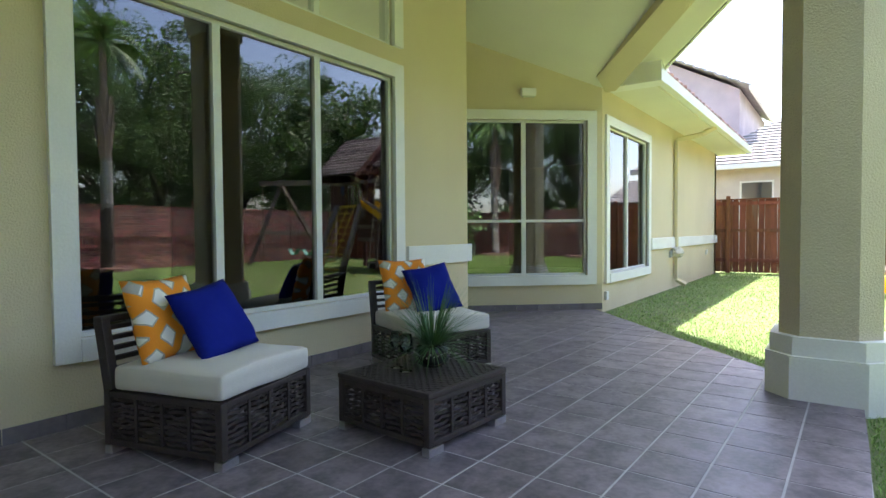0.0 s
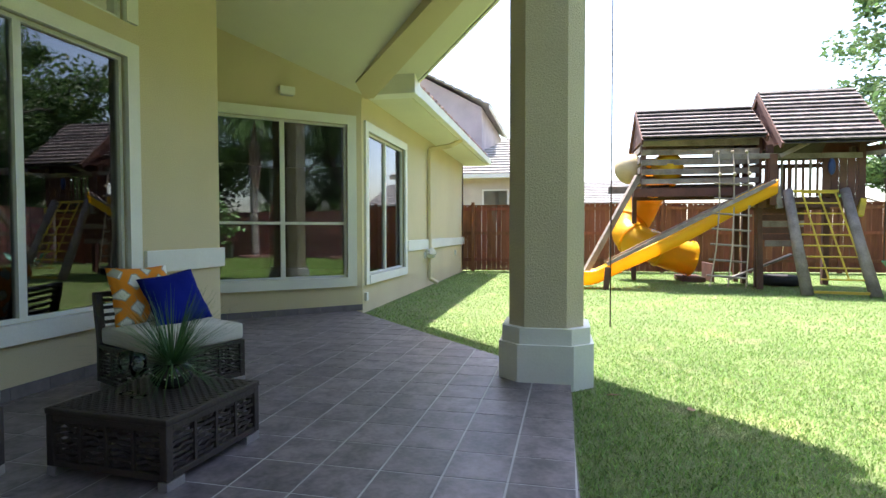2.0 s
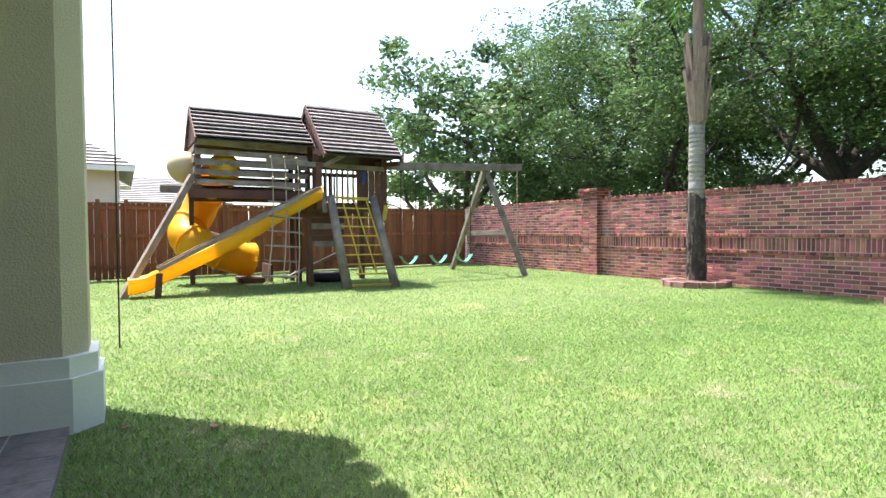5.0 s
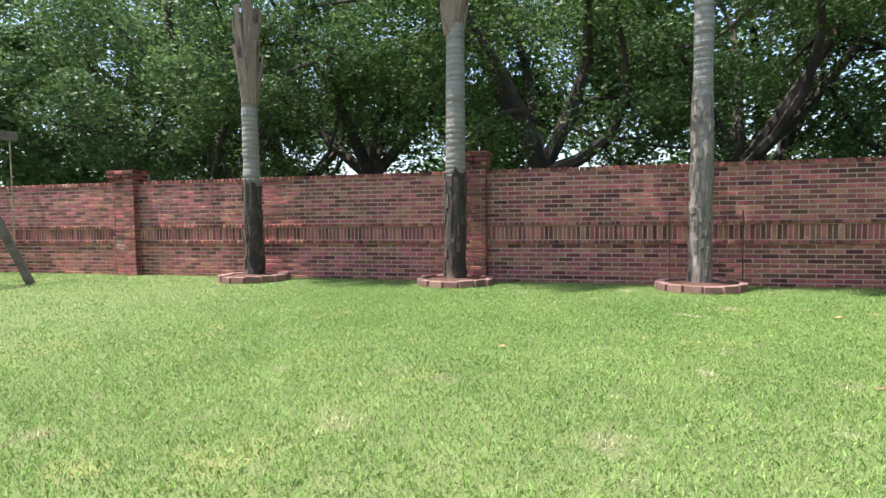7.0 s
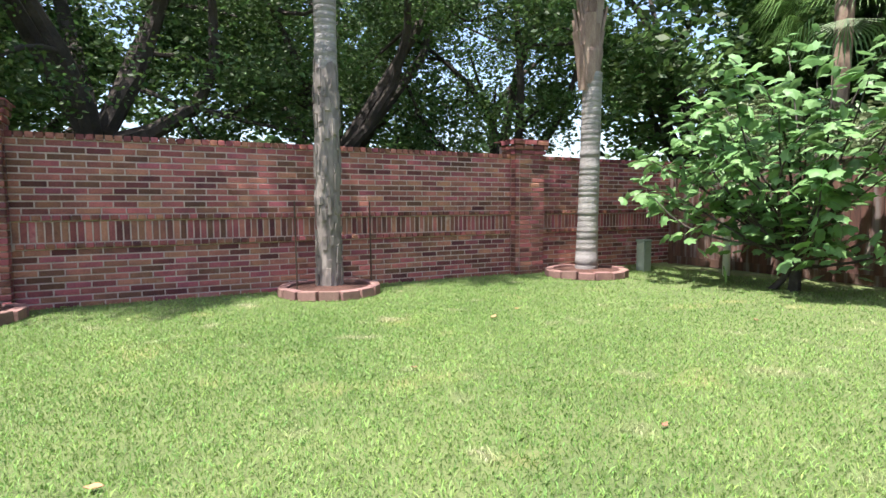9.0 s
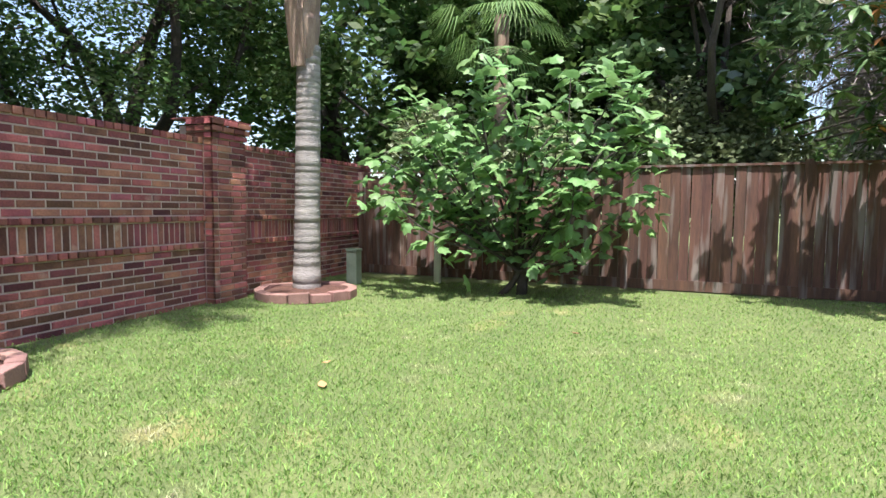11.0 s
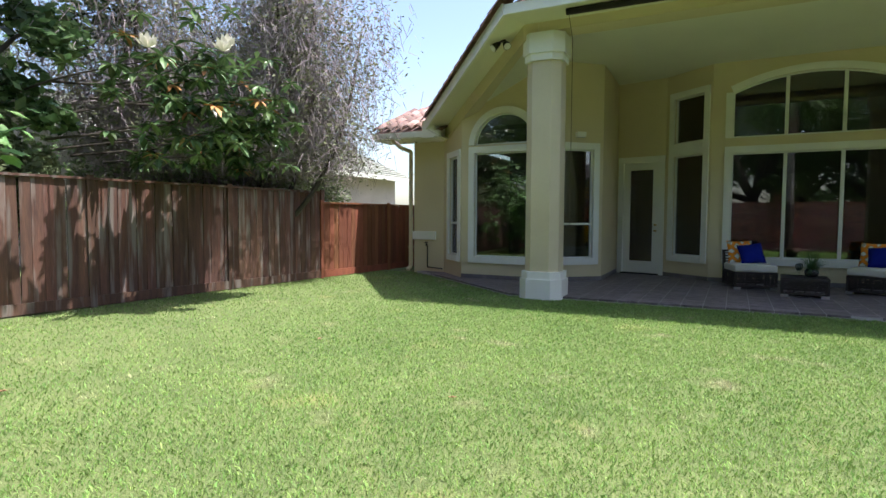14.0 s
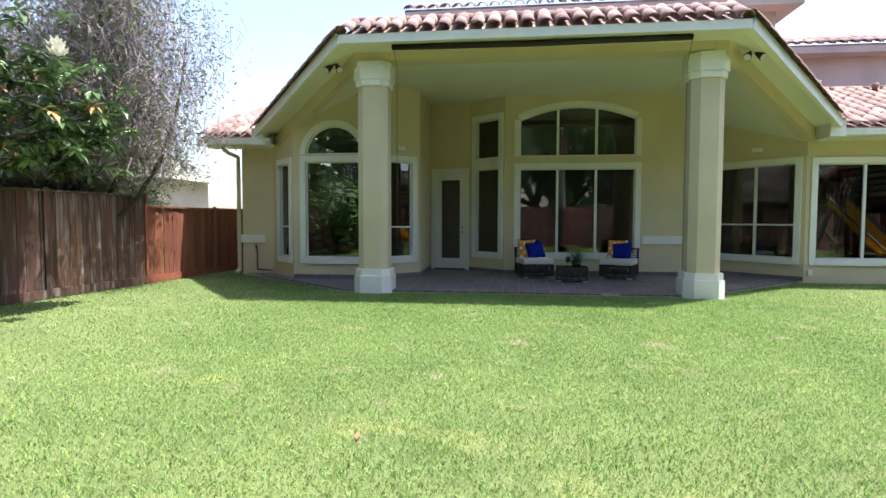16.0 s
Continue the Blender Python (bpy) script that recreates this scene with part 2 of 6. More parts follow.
TWIG = mat("grey_twigs", (0.36, 0.30, 0.31), (0.21, 0.17, 0.18), 0.9, 2, 20, 0.0, vary=0.3, island=True)
TWIGLEAF = mat("thin_grey_leaves", (0.22, 0.24, 0.13), (0.13, 0.15, 0.08), 0.7, 1, 12, 0.0, vary=0.4, island=True, trans=0.3)
DEADLEAF = mat("dry_leaf", (0.36, 0.20, 0.10), None, 0.8, 6, 40, vary=0.3)
STEEL = mat("galvanised_pole", (0.20, 0.17, 0.15), None, 0.8, 2, 30, 0.1)
LAMPGLASS = mat("lamp_lens", (0.75, 0.75, 0.72), None, 0.15, 3, 30, 0.0)


def pattern_cloth():
    m = mat("orange_trellis_cotton", (0.86, 0.30, 0.02), (0.80, 0.25, 0.015), 0.9, 3, 160, 0.15)
    n, l = m.node_tree.nodes, m.node_tree.links
    b = n["Principled BSDF"]
    base = b.inputs["Base Color"].links[0].from_socket
    tc = n.new("ShaderNodeTexCoord")
    mp = n.new("ShaderNodeMapping")
    mp.inputs["Rotation"].default_value = (0, 0, 0.75)
    mp.inputs["Scale"].default_value = (1, 1, 0.02)
    l.new(tc.outputs["Object"], mp.inputs[0])
    v = n.new("ShaderNodeTexVoronoi")
    v.feature = "DISTANCE_TO_EDGE"
    v.inputs["Scale"].default_value, v.inputs["Randomness"].default_value = 7.5, 0.4
    l.new(mp.outputs[0], v.inputs["Vector"])
    r = n.new("ShaderNodeValToRGB")
    r.color_ramp.interpolation = "CONSTANT"
    e = r.color_ramp.elements
    e[0].position, e[0].color = 0.0, (0, 0, 0, 1)
    e[1].position, e[1].color = 0.19, (0.5, 0.5, 0.5, 1)
    e.new(0.25).color = (1, 1, 1, 1)
    l.new(v.outputs["Distance"], r.inputs[0])
    r2 = n.new("ShaderNodeValToRGB")
    r2.color_ramp.interpolation = "CONSTANT"
    q = r2.color_ramp.elements
    q[0].color, q[1].position, q[1].color = (0, 0, 0, 1), 0.3, (0.42, 0.40, 0.32, 1)
    q.new(0.8).color = (0.80, 0.78, 0.70, 1)
    l.new(r.outputs[0], r2.inputs[0])
    gt = n.new("ShaderNodeMath")
    gt.operation = "GREATER_THAN"
    gt.inputs[1].default_value = 0.3
    l.new(r.outputs[0], gt.inputs[0])
    mx = n.new("ShaderNodeMix")
    mx.data_type = "RGBA"
    l.new(gt.outputs[0], mx.inputs[0])
    l.new(base, mx.inputs[6])
    l.new(r2.outputs[0], mx.inputs[7])
    l.new(mx.outputs[2], b.inputs["Base Color"])
    return m


TRELLIS = pattern_cloth()


# ---- building helpers ----
def part(name, bm, material, parent=None, label="", smooth=False):
    me = bpy.data.meshes.new(name)
    bm.normal_update()
    bm.to_mesh(me)
    bm.free()
    me.materials.append(material)
    if smooth:
        me.shade_smooth()
    ob = new(name, me)
    ob.parent = parent
    if label:
        ob["label"] = label
    return ob


def raw(name, verts, faces, material, parent=None, smooth=False):
    me = bpy.data.meshes.new(name)
    me.from_pydata(verts, [], faces)
    me.materials.append(material)
    if smooth:
        me.shade_smooth()
    ob = new(name, me)
    ob.parent = parent
    return ob


def thing(name, label, category, at=(0, 0, 0), group="", kind="", turn=0):
    ob = new(name)
    ob.matrix_world = pose(*at, 0, 0, turn)
    return tagged(ob, label, category, group, kind)


def B():
    return bmesh.new()


def box(bm, x0, y0, z0, x1, y1, z1, m=None, bevel=0.0):
    ret = bmesh.ops.create_cube(bm, size=1, matrix=Matrix.LocRotScale(((x0 + x1) / 2, (y0 + y1) / 2, (z0 + z1) / 2), None, (abs(x1 - x0), abs(y1 - y0), abs(z1 - z0))))
    vs = ret["verts"]
    if bevel:
        es = list({e for v in vs for e in v.link_edges})
        out = bmesh.ops.bevel(bm, geom=es, offset=bevel, segments=2, profile=0.6, affect="EDGES")
        vs = list(set(out["verts"]) | {v for v in vs if v.is_valid})
    if m:
        bmesh.ops.transform(bm, matrix=m, verts=vs)
    return bm


def beam(bm, p, q, w, h, up=(0, 0, 1), bevel=0.0):
    p, q = Vector(p), Vector(q)
    d = (q - p)
    ln = d.length
    d.normalize()
    side = d.cross(Vector(up))
    if side.length < 1e-4:
        side = Vector((1, 0, 0))
    side.normalize()
    top = side.cross(d)
    m = Matrix((side, d, top)).transposed().to_4x4()
    m.translation = (p + q) / 2
    return box(bm, -w / 2, -ln / 2, -h / 2, w / 2, ln / 2, h / 2, m, bevel)


def prism(bm, poly, z0, z1):
    """An upright prism; z1 may be a function of x and y."""
    f = z1 if callable(z1) else (lambda x, y: z1)
    g = z0 if callable(z0) else (lambda x, y: z0)
    lo = [bm.verts.new((x, y, g(x, y))) for x, y in poly]
    hi = [bm.verts.new((x, y, f(x, y))) for x, y in poly]
    bm.faces.new(hi)
    bm.faces.new(lo[::-1])
    k = len(poly)
    for i in range(k):
        bm.faces.new((lo[i], lo[(i + 1) % k], hi[(i + 1) % k], hi[i]))
    return bm


def tube(bm, pts, r, n=8, caps=True):
    pts = [Vector(p) for p in pts]
    rs = [float(v) for v in (r if isinstance(r, (list, tuple)) else [r] * len(pts))]
    rings, side = [], None
    for i, p in enumerate(pts):
        d = (pts[min(i + 1, len(pts) - 1)] - pts[max(i - 1, 0)]).normalized()
        if side is None:
            side = d.orthogonal().normalized()
        side = (side - d * side.dot(d)).normalized()
        o = d.cross(side)
        rings.append([bm.verts.new(p + rs[i] * (math.cos(a) * side + math.sin(a) * o)) for a in (2 * math.pi * k / n for k in range(n))])
    for a, b in zip(rings, rings[1:]):
        for k in range(n):
            bm.faces.new((a[k], a[(k + 1) % n], b[(k + 1) % n], b[k]))
    if caps:
        bm.faces.new(rings[0][::-1])
        bm.faces.new(rings[-1])
    return bm


def lathe(bm, prof, n=20, at=(0, 0, 0)):
    rings = [[bm.verts.new((at[0] + r * math.cos(2 * math.pi * k / n), at[1] + r * math.sin(2 * math.pi * k / n), at[2] + z)) for k in range(n)] for r, z in prof]
    for a, b in zip(rings, rings[1:]):
        for k in range(n):
            bm.faces.new((a[k], a[(k + 1) % n], b[(k + 1) % n], b[k]))
    bm.faces.new(rings[0][::-1])
    bm.faces.new(rings[-1])
    return bm


def octagon(cx, cy, h, c):
    return [(cx - h, cy - h + c), (cx - h + c, cy - h), (cx + h - c, cy - h), (cx + h, cy - h + c), (cx + h, cy + h - c), (cx + h - c, cy + h), (cx - h + c, cy + h), (cx - h, cy + h - c)]


class Run:
    """A wall's own axes: along s from p to q, out towards the garden, and up."""

    def __init__(self, p, q):
        self.p, self.q = Vector((*p, 0)), Vector((*q, 0))
        self.d = (self.q - self.p).normalized()
        self.out = Vector((self.d.y, -self.d.x, 0))
        self.ln = (self.q - self.p).length
        self.m = Matrix((self.d, -self.out, Vector((0, 0, 1)))).transposed().to_4x4()
        self.m.translation = self.p

    def box(self, bm, s0, s1, o0, o1, z0, z1, bevel=0.0):
        """o: metres out of the wall's face."""
        return box(bm, s0, -o1, z0, s1, -o0, z1, self.m, bevel)


def wall(name, run, z0, ztop, openings=(), thick=0.2, material=None, label="cream stucco house wall", lo=None):
    """ztop: one height or the two at the ends. openings: s0, s1, z0, z1."""
    za, zb = ztop if isinstance(ztop, tuple) else (ztop, ztop)
    bm = B()
    ss = sorted({0.0, run.ln, *(v for o in openings for v in o[:2])})
    for s0, s1 in zip(ss, ss[1:]):
        mid = (s0 + s1) / 2
        holes = sorted(o[2:4] for o in openings if o[0] <= mid <= o[1])
        z = z0
        spans = []
        for a, b in holes:
            if a > z:
                spans.append((z, a, False))
            z = b
        spans.append((z, None, True))
        for a, b, last in spans:
            t0, t1 = (za + (zb - za) * s0 / run.ln, za + (zb - za) * s1 / run.ln) if last else (b, b)
            v = [bm.verts.new(run.m @ Vector(c)) for c in ((s0, 0, a), (s1, 0, a), (s1, 0, t1), (s0, 0, t0), (s0, thick, a), (s1, thick, a), (s1, thick, t1), (s0, thick, t0))]
            for f in ((0, 1, 2, 3), (5, 4, 7, 6), (4, 0, 3, 7), (1, 5, 6, 2), (3, 2, 6, 7), (4, 5, 1, 0)):
                bm.faces.new([v[i] for i in f])
    ob = part(name, bm, material or STUCCO)
    return tagged(ob, label, "wall", kind="structure")


def window(run, s0, s1, z0, z1, panes, name="window", label="white-framed fixed window with dark reflecting glass", frame=0.13, proud=0.035, rail=None, sill=True):
    """Surround on the wall's face, sashes and panes set 6 cm back. panes: numbers from 0 to 1 that part it along s; rail: heights of cross bars."""
    w = tagged(new(name), label, "window", kind="structure")
    bm = B()
    run.box(bm, s0 - frame, s0, -0.02, proud, z0 - frame, z1 + frame)
    run.box(bm, s1, s1 + frame, -0.02, proud, z0 - frame, z1 + frame)
    run.box(bm, s0, s1, -0.02, proud, z1, z1 + frame)
    run.box(bm, s0, s1, -0.02, proud + (0.012 if sill else 0), z0 - frame, z0)
    part("window_frame", bm, WHITE, w)
    cuts = [s0] + [s0 + (s1 - s0) * p for p in panes] + [s1]
    rails = [z0] + list(rail or ()) + [z1]
    for a, b in zip(cuts, cuts[1:]):
        bm = B()
        t = 0.03
        run.box(bm, a, a + t, -0.085, -0.03, z0, z1)
        run.box(bm, b - t, b, -0.085, -0.03, z0, z1)
        for k, z in enumerate(rails):
            lo, hi = (z, z + t) if k == 0 else ((z - t, z) if k == len(rails) - 1 else (z - t * 0.6, z + t * 0.6))
            run.box(bm, a + t, b - t, -0.085, -0.03, lo, hi)
        part("sash", bm, SASH, w)
        for u, v in zip(rails, rails[1:]):
            bm = B()
            run.box(bm, a + t * 0.6, b - t * 0.6, -0.066, -0.060, u + 0.012, v - 0.012)
            g = part("pane", bm, GLASS, w)
            g.visible_shadow = False
    return w


# ---- plan of the house ----
XC = -2.57          # the patio roof's middle
FLAT = 3.25          # half width of its level part
SLOPE = 0.40
LAWN = -0.05


def zroof(x, y=0):
    """The soffit under the patio roof's edge."""
    return 4.38 - SLOPE * max(0.0, abs(x - XC) - FLAT - 0.12)


def zceil(x, y=0):
    """The patio ceiling, level in the middle and steeper than the soffit at the sides."""
    return 4.53 - 0.48 * max(0.0, abs(x - XC) - 2.92)


def ztop(x, y=0):
    return max(zroof(x), zceil(x))


def zbeam(x, y=0):
    return 4.22 - 0.39 * max(0.0, abs(x - XC) - 3.0)


COL_R, COL_L = (0.42, -3.47), (-5.53, -3.53)
MAIN = Run((-3.13, 0.0), (1.30, 0.0))
RETURN = Run((1.297, 0.2), (1.297, 1.75))
BAY = Run((1.45, 1.45), (3.44, -0.83))
WING = Run((3.44, -0.83), (11.9, -0.83))
WING_END = Run((11.9, -0.83), (11.9, 9.0))
NOOK = Run((-4.05, 0.78), (-3.13, 0.0))
DOORWALL = Run((-5.12, 1.05), (-4.05, 0.78))
LBACK = Run((-5.10, -0.88), (-5.12, 1.05))
LBAY = Run((-6.12, -1.78), (-5.10, -0.88))
LFRONT = Run((-7.86, -1.78), (-6.12, -1.78))
LSIDE = Run((-8.72, -0.88), (-7.86, -1.78))
LWING = Run((-9.55, -0.83), (-8.72, -0.88))
LEND = Run((-9.55, 9.0), (-9.55, -0.83))

# windows: main arched one, bay, wing, nook and left bay
MW = (0.37, 3.13, 0.50, 2.58)      # along s on MAIN
MWT = (0.37, 3.13, 2.88, 4.07)
wall("wall_main", MAIN, -0.1, 4.9, [MW, MWT])
wall("wall_return", RETURN, -0.1, (4.6, 4.3))
bay_s1 = BAY.ln - 0.22
bay_s0 = bay_s1 - 2.12
wall("wall_bay", BAY, -0.1, (zceil(1.6) + 0.1, ztop(3.4) + 0.1), [(bay_s0, bay_s1, 0.48, 2.60)])
wall("wall_wing", WING, -0.1, 3.2, [(0.22, 2.18, 0.48, 2.57)])
wall("wall_wing_end", WING_END, -0.1, 3.2)
nl = NOOK.ln
wall("wall_nook", NOOK, -0.1, 4.9, [(0.24, nl - 0.18, 0.48, 2.62), (0.24, nl - 0.18, 2.88, 3.85)])
dl = DOORWALL.ln
wall("wall_door", DOORWALL, -0.1, 4.9, [(0.12, dl - 0.10, 0.0, 2.58)])
wall("wall_left_back", LBACK, -0.1, 4.9)
wall("wall_left_bay", LBAY, -0.1, (ztop(-6.12) + 0.1, ztop(-5.1) + 0.1), [(0.26, LBAY.ln - 0.22, 0.46, 2.66)])
AR = (0.30, 1.60, 0.46, 2.62)
wall("wall_left_front", LFRONT, -0.1, (ztop(-7.86) + 0.05, ztop(-6.12) + 0.1), [AR, (AR[0], AR[1], 2.78, 3.41)])
wall("wall_left_side", LSIDE, -0.1, (ztop(-8.72) + 0.03, ztop(-7.86) + 0.05), [(0.42, LSIDE.ln - 0.20, 0.46, 2.60)])
wall("wall_left_wing", LWING, -0.1, 3.2)
wall("wall_left_end", LEND, -0.1, 3.2)


def arch_window(run, s0, s1, zs, rise, spring, panes, name="window"):
    """A window with an arched head over a spring height, with its arched trim and the wall's filling over it."""
    w = tagged(new(name), "white-framed arched transom window with dark glass", "window", kind="structure")
    half, mid = (s1 - s0) / 2, (s0 + s1) / 2
    rad = (half * half + rise * rise) / (2 * rise)
    N = 24

    def arc(extra, k):
        a0 = math.asin(min(1.0, half / rad))
        a = -a0 + 2 * a0 * k / N
        return mid + (rad + extra) * math.sin(a), spring + rise - rad + (rad + extra) * math.cos(a)

    def band(e0, e1, o0, o1, material, nm):
        bm = B()
        rows = []
        for k in range(N + 1):
            (a, za), (b, zb) = arc(e0, k), arc(e1, k)
            rows.append([bm.verts.new(run.m @ Vector(c)) for c in ((a, -o0, za), (a, -o1, za), (b, -o1, zb), (b, -o0, zb))])
        for p, q in zip(rows, rows[1:]):
            for i in range(4):
                bm.faces.new((p[i], p[(i + 1) % 4], q[(i + 1) % 4], q[i]))
        bm.faces.new(rows[0])
        bm.faces.new(rows[-1][::-1])
        bmesh.ops.recalc_face_normals(bm, faces=bm.faces)
        return part(nm, bm, material, w)

    band(0.0, 0.13, -0.02, 0.037, WHITE, "arch_trim")
    band(-0.03, 0.0, -0.085, -0.03, SASH, "arch_sash")
    bm = B()
    for s in (s0 - 0.13, s1):
        run.box(bm, s, s + 0.13, -0.02, 0.036, zs, spring)
    part("window_frame", bm, WHITE, w)
    bm = B()
    run.box(bm, s0, s1, -0.085, -0.03, zs, zs + 0.03)
    run.box(bm, s0, s0 + 0.03, -0.085, -0.03, zs + 0.03, spring)
    run.box(bm, s1 - 0.03, s1, -0.085, -0.03, zs + 0.03, spring)
    part("sash", bm, SASH, w)
    for p in panes:
        bm = B()
        s = s0 + (s1 - s0) * p
        run.box(bm, s - 0.03, s + 0.03, -0.083, -0.028, zs + 0.03, spring + rise - rad + math.sqrt(max(0.0, rad * rad - (s - mid) ** 2)) - 0.03)
        part("mullion", bm, SASH, w)
    bm = B()
    pts = [bm.verts.new(run.m @ Vector((s, 0.063, z))) for s, z in [(s0, zs), (s1, zs)] + [arc(-0.01, k) for k in range(N, -1, -1)]]
    bm.faces.new(pts)
    res = bmesh.ops.extrude_face_region(bm, geom=bm.faces[:])
    bmesh.ops.translate(bm, vec=-run.out * 0.006, verts=[v for v in res["geom"] if isinstance(v, bmesh.types.BMVert)])
    g = part("pane", bm, GLASS, w)
    g.visible_shadow = False
    # the wall over the arch
    bm = B()
    top = spring + rise + 0.002
    for k in range(N):
        (a, za), (b, zb) = arc(0.0, k), arc(0.0, k + 1)
        vs = [bm.verts.new(run.m @ Vector(c)) for c in ((a, 0, za), (b, 0, zb), (b, 0, top), (a, 0, top), (a, 0.2, za), (b, 0.2, zb), (b, 0.2, top), (a, 0.2, top))]
        for f in ((0, 1, 2, 3), (5, 4, 7, 6), (4, 5, 1, 0)):
            bm.faces.new([vs[i] for i in f])
    tagged(part("wall_over_arch", bm, STUCCO), "cream stucco over the arched window", "wall", kind="structure")
    return w


window(MAIN, *MW, (1 / 3, 2 / 3), "window_1", "large white-framed window of three tall panes reflecting the garden")
arch_window(MAIN, MWT[0], MWT[1], MWT[2], 0.30, MWT[3] - 0.30, (1 / 3, 2 / 3), "window_2")
window(BAY, bay_s0, bay_s1, 0.48, 2.60, (0.585,), "window_3", "white-framed four-pane bay window reflecting palms", rail=(1.23,))
window(WING, 0.22, 2.18, 0.48, 2.57, (0.5,), "window_4", "white-framed two-pane window in the cream wing wall")
window(NOOK, 0.24, nl - 0.18, 0.48, 2.62, (), "window_5", "narrow white-framed window beside the patio door")
window(NOOK, 0.24, nl - 0.18, 2.88, 3.85, (), "window_6", "dark square transom window over a narrow one")
window(LBAY, 0.26, LBAY.ln - 0.22, 0.46, 2.66, (), "window_7", "white-framed bay window with one cross bar", rail=(1.16,))
window(LFRONT, *AR, (), "window_8", "tall white-framed picture window reflecting trees")
arch_window(LFRONT, AR[0], AR[1], 2.78, 0.628, 2.782, (), "window_9")
window(LSIDE, 0.42, LSIDE.ln - 0.20, 0.46, 2.60, (), "window_10", "narrow white-framed window with one cross bar", rail=(1.16,))

# patio door
door = tagged(new("door_1"), "closed white patio door with one tall glass pane", "door", kind="structure")
d0, d1 = 0.12, dl - 0.10
bm = B()
DOORWALL.box(bm, d0 - 0.09, d0 + 0.03, -0.06, 0.03, 0.0, 2.68)
DOORWALL.box(bm, d1 - 0.03, d1 + 0.09, -0.06, 0.03, 0.0, 2.68)
DOORWALL.box(bm, d0 + 0.03, d1 - 0.03, -0.06, 0.03, 2.54, 2.68)
part("door_frame", bm, WHITE, door)
bm = B()
DOORWALL.box(bm, d0 + 0.03, d0 + 0.18, -0.07, -0.025, 0.03, 2.54)
DOORWALL.box(bm, d1 - 0.18, d1 - 0.03, -0.07, -0.025, 0.03, 2.54)
DOORWALL.box(bm, d0 + 0.18, d1 - 0.18, -0.07, -0.025, 0.03, 0.30)
DOORWALL.box(bm, d0 + 0.18, d1 - 0.18, -0.07, -0.025, 2.38, 2.54)
leaf = part("door_leaf", bm, WHITE, door)
bm = B()
DOORWALL.box(bm, d0 + 0.17, d1 - 0.17, -0.052, -0.045, 0.29, 2.39)
pane = part("pane", bm, GLASS, door)
pane.visible_shadow = False
bm = B()
DOORWALL.box(bm, d0, d1, -0.15, 0.05, 0.0, 0.028)
part("threshold", bm, DARKMETAL, door)
for z in (1.0, 1.13):
    bm = B()
    tube(bm, [DOORWALL.m @ Vector((d1 - 0.10, 0.02, z)), DOORWALL.m @ Vector((d1 - 0.10, -0.045, z))], [0.028, 0.022], 10)
    part("door_knob", bm, BRASS, door, "brass knob")

# trim bands and base tiles
for i, (run, s0, s1, z) in enumerate(((MAIN, 3.31, MAIN.ln + 0.035, 0.95), (WING, 2.36, 11.9 - 3.44 + 0.035, 0.95), (LWING, -0.03, 0.62, 0.95), (RETURN, 0.0, 1.5, 0.95))):
    bm = B()
    run.box(bm, s0, s1, 0.0, 0.04, z - 0.20, z, bevel=0.006)
    tagged(part("trim", bm, WHITE), "white raised trim band on the cream wall", "trim", kind="structure")
for run, s0, s1 in ((MAIN, 0, MAIN.ln), (BAY, 0, BAY.ln), (RETURN, 0, 1.7), (LBAY, 0, LBAY.ln), (LFRONT, 0, LFRONT.ln), (NOOK, 0, NOOK.ln), (LBACK, 0, LBACK.ln)):
    base = tagged(new("baseboard"), "row of dark base tiles along the house wall", "baseboard", kind="structure")
    k = max(1, round((s1 - s0) / 0.305))
    for i in range(k):
        a, b = s0 + (s1 - s0) * i / k, s0 + (s1 - s0) * (i + 1) / k
        bm = B()
        run.box(bm, a + 0.002, b - 0.002, 0.0, 0.011, 0.0, 0.085)
        part("tile", bm, BASETILE, base)

# rooms behind the windows
bm = B()
prism(bm, [(-9.3, 8.8), (-9.3, -0.5), (-7.8, -1.5), (-6.1, -1.5), (-5.3, -1.0), (-5.3, 1.3), (-3.0, 0.25), (1.0, 0.25), (1.0, 1.9), (3.5, -0.55), (11.7, -0.55), (11.7, 8.8)], -0.1, -0.02)
tagged(part("floor_inside", bm, INFLOOR), "dark wooden floor inside the house", "floor", kind="structure")
bm = B()
box(bm, -9.3, 5.2, 0, 11.7, 5.4, 4.9)
box(bm, 1.75, 1.9, 0, 1.9, 5.2, 4.9)
box(bm, -5.4, 1.4, 0, -5.25, 5.2, 4.9)
tagged(part("wall_inside", bm, INSIDE), "brown painted wall inside the house", "wall", kind="structure")
bm = B()
box(bm, -9.3, -0.4, 3.3, -5.3, 8.9, 3.4)
box(bm, -5.3, 0.3, 4.85, 1.7, 8.9, 4.95)
prism(bm, [(1.8, 1.9), (3.65, -0.5), (11.7, -0.5), (11.7, 8.9), (1.8, 8.9)], 3.05, 3.15)
tagged(part("ceiling_inside", bm, INSIDE), "painted ceiling inside the house", "ceiling", kind="structure")
bm = B()
box(bm, -9.5, 8.9, -0.1, 11.9, 9.1, 6.6)
tagged(part("wall_back", bm, STUCCO), "plain back wall of the house", "wall", kind="structure")

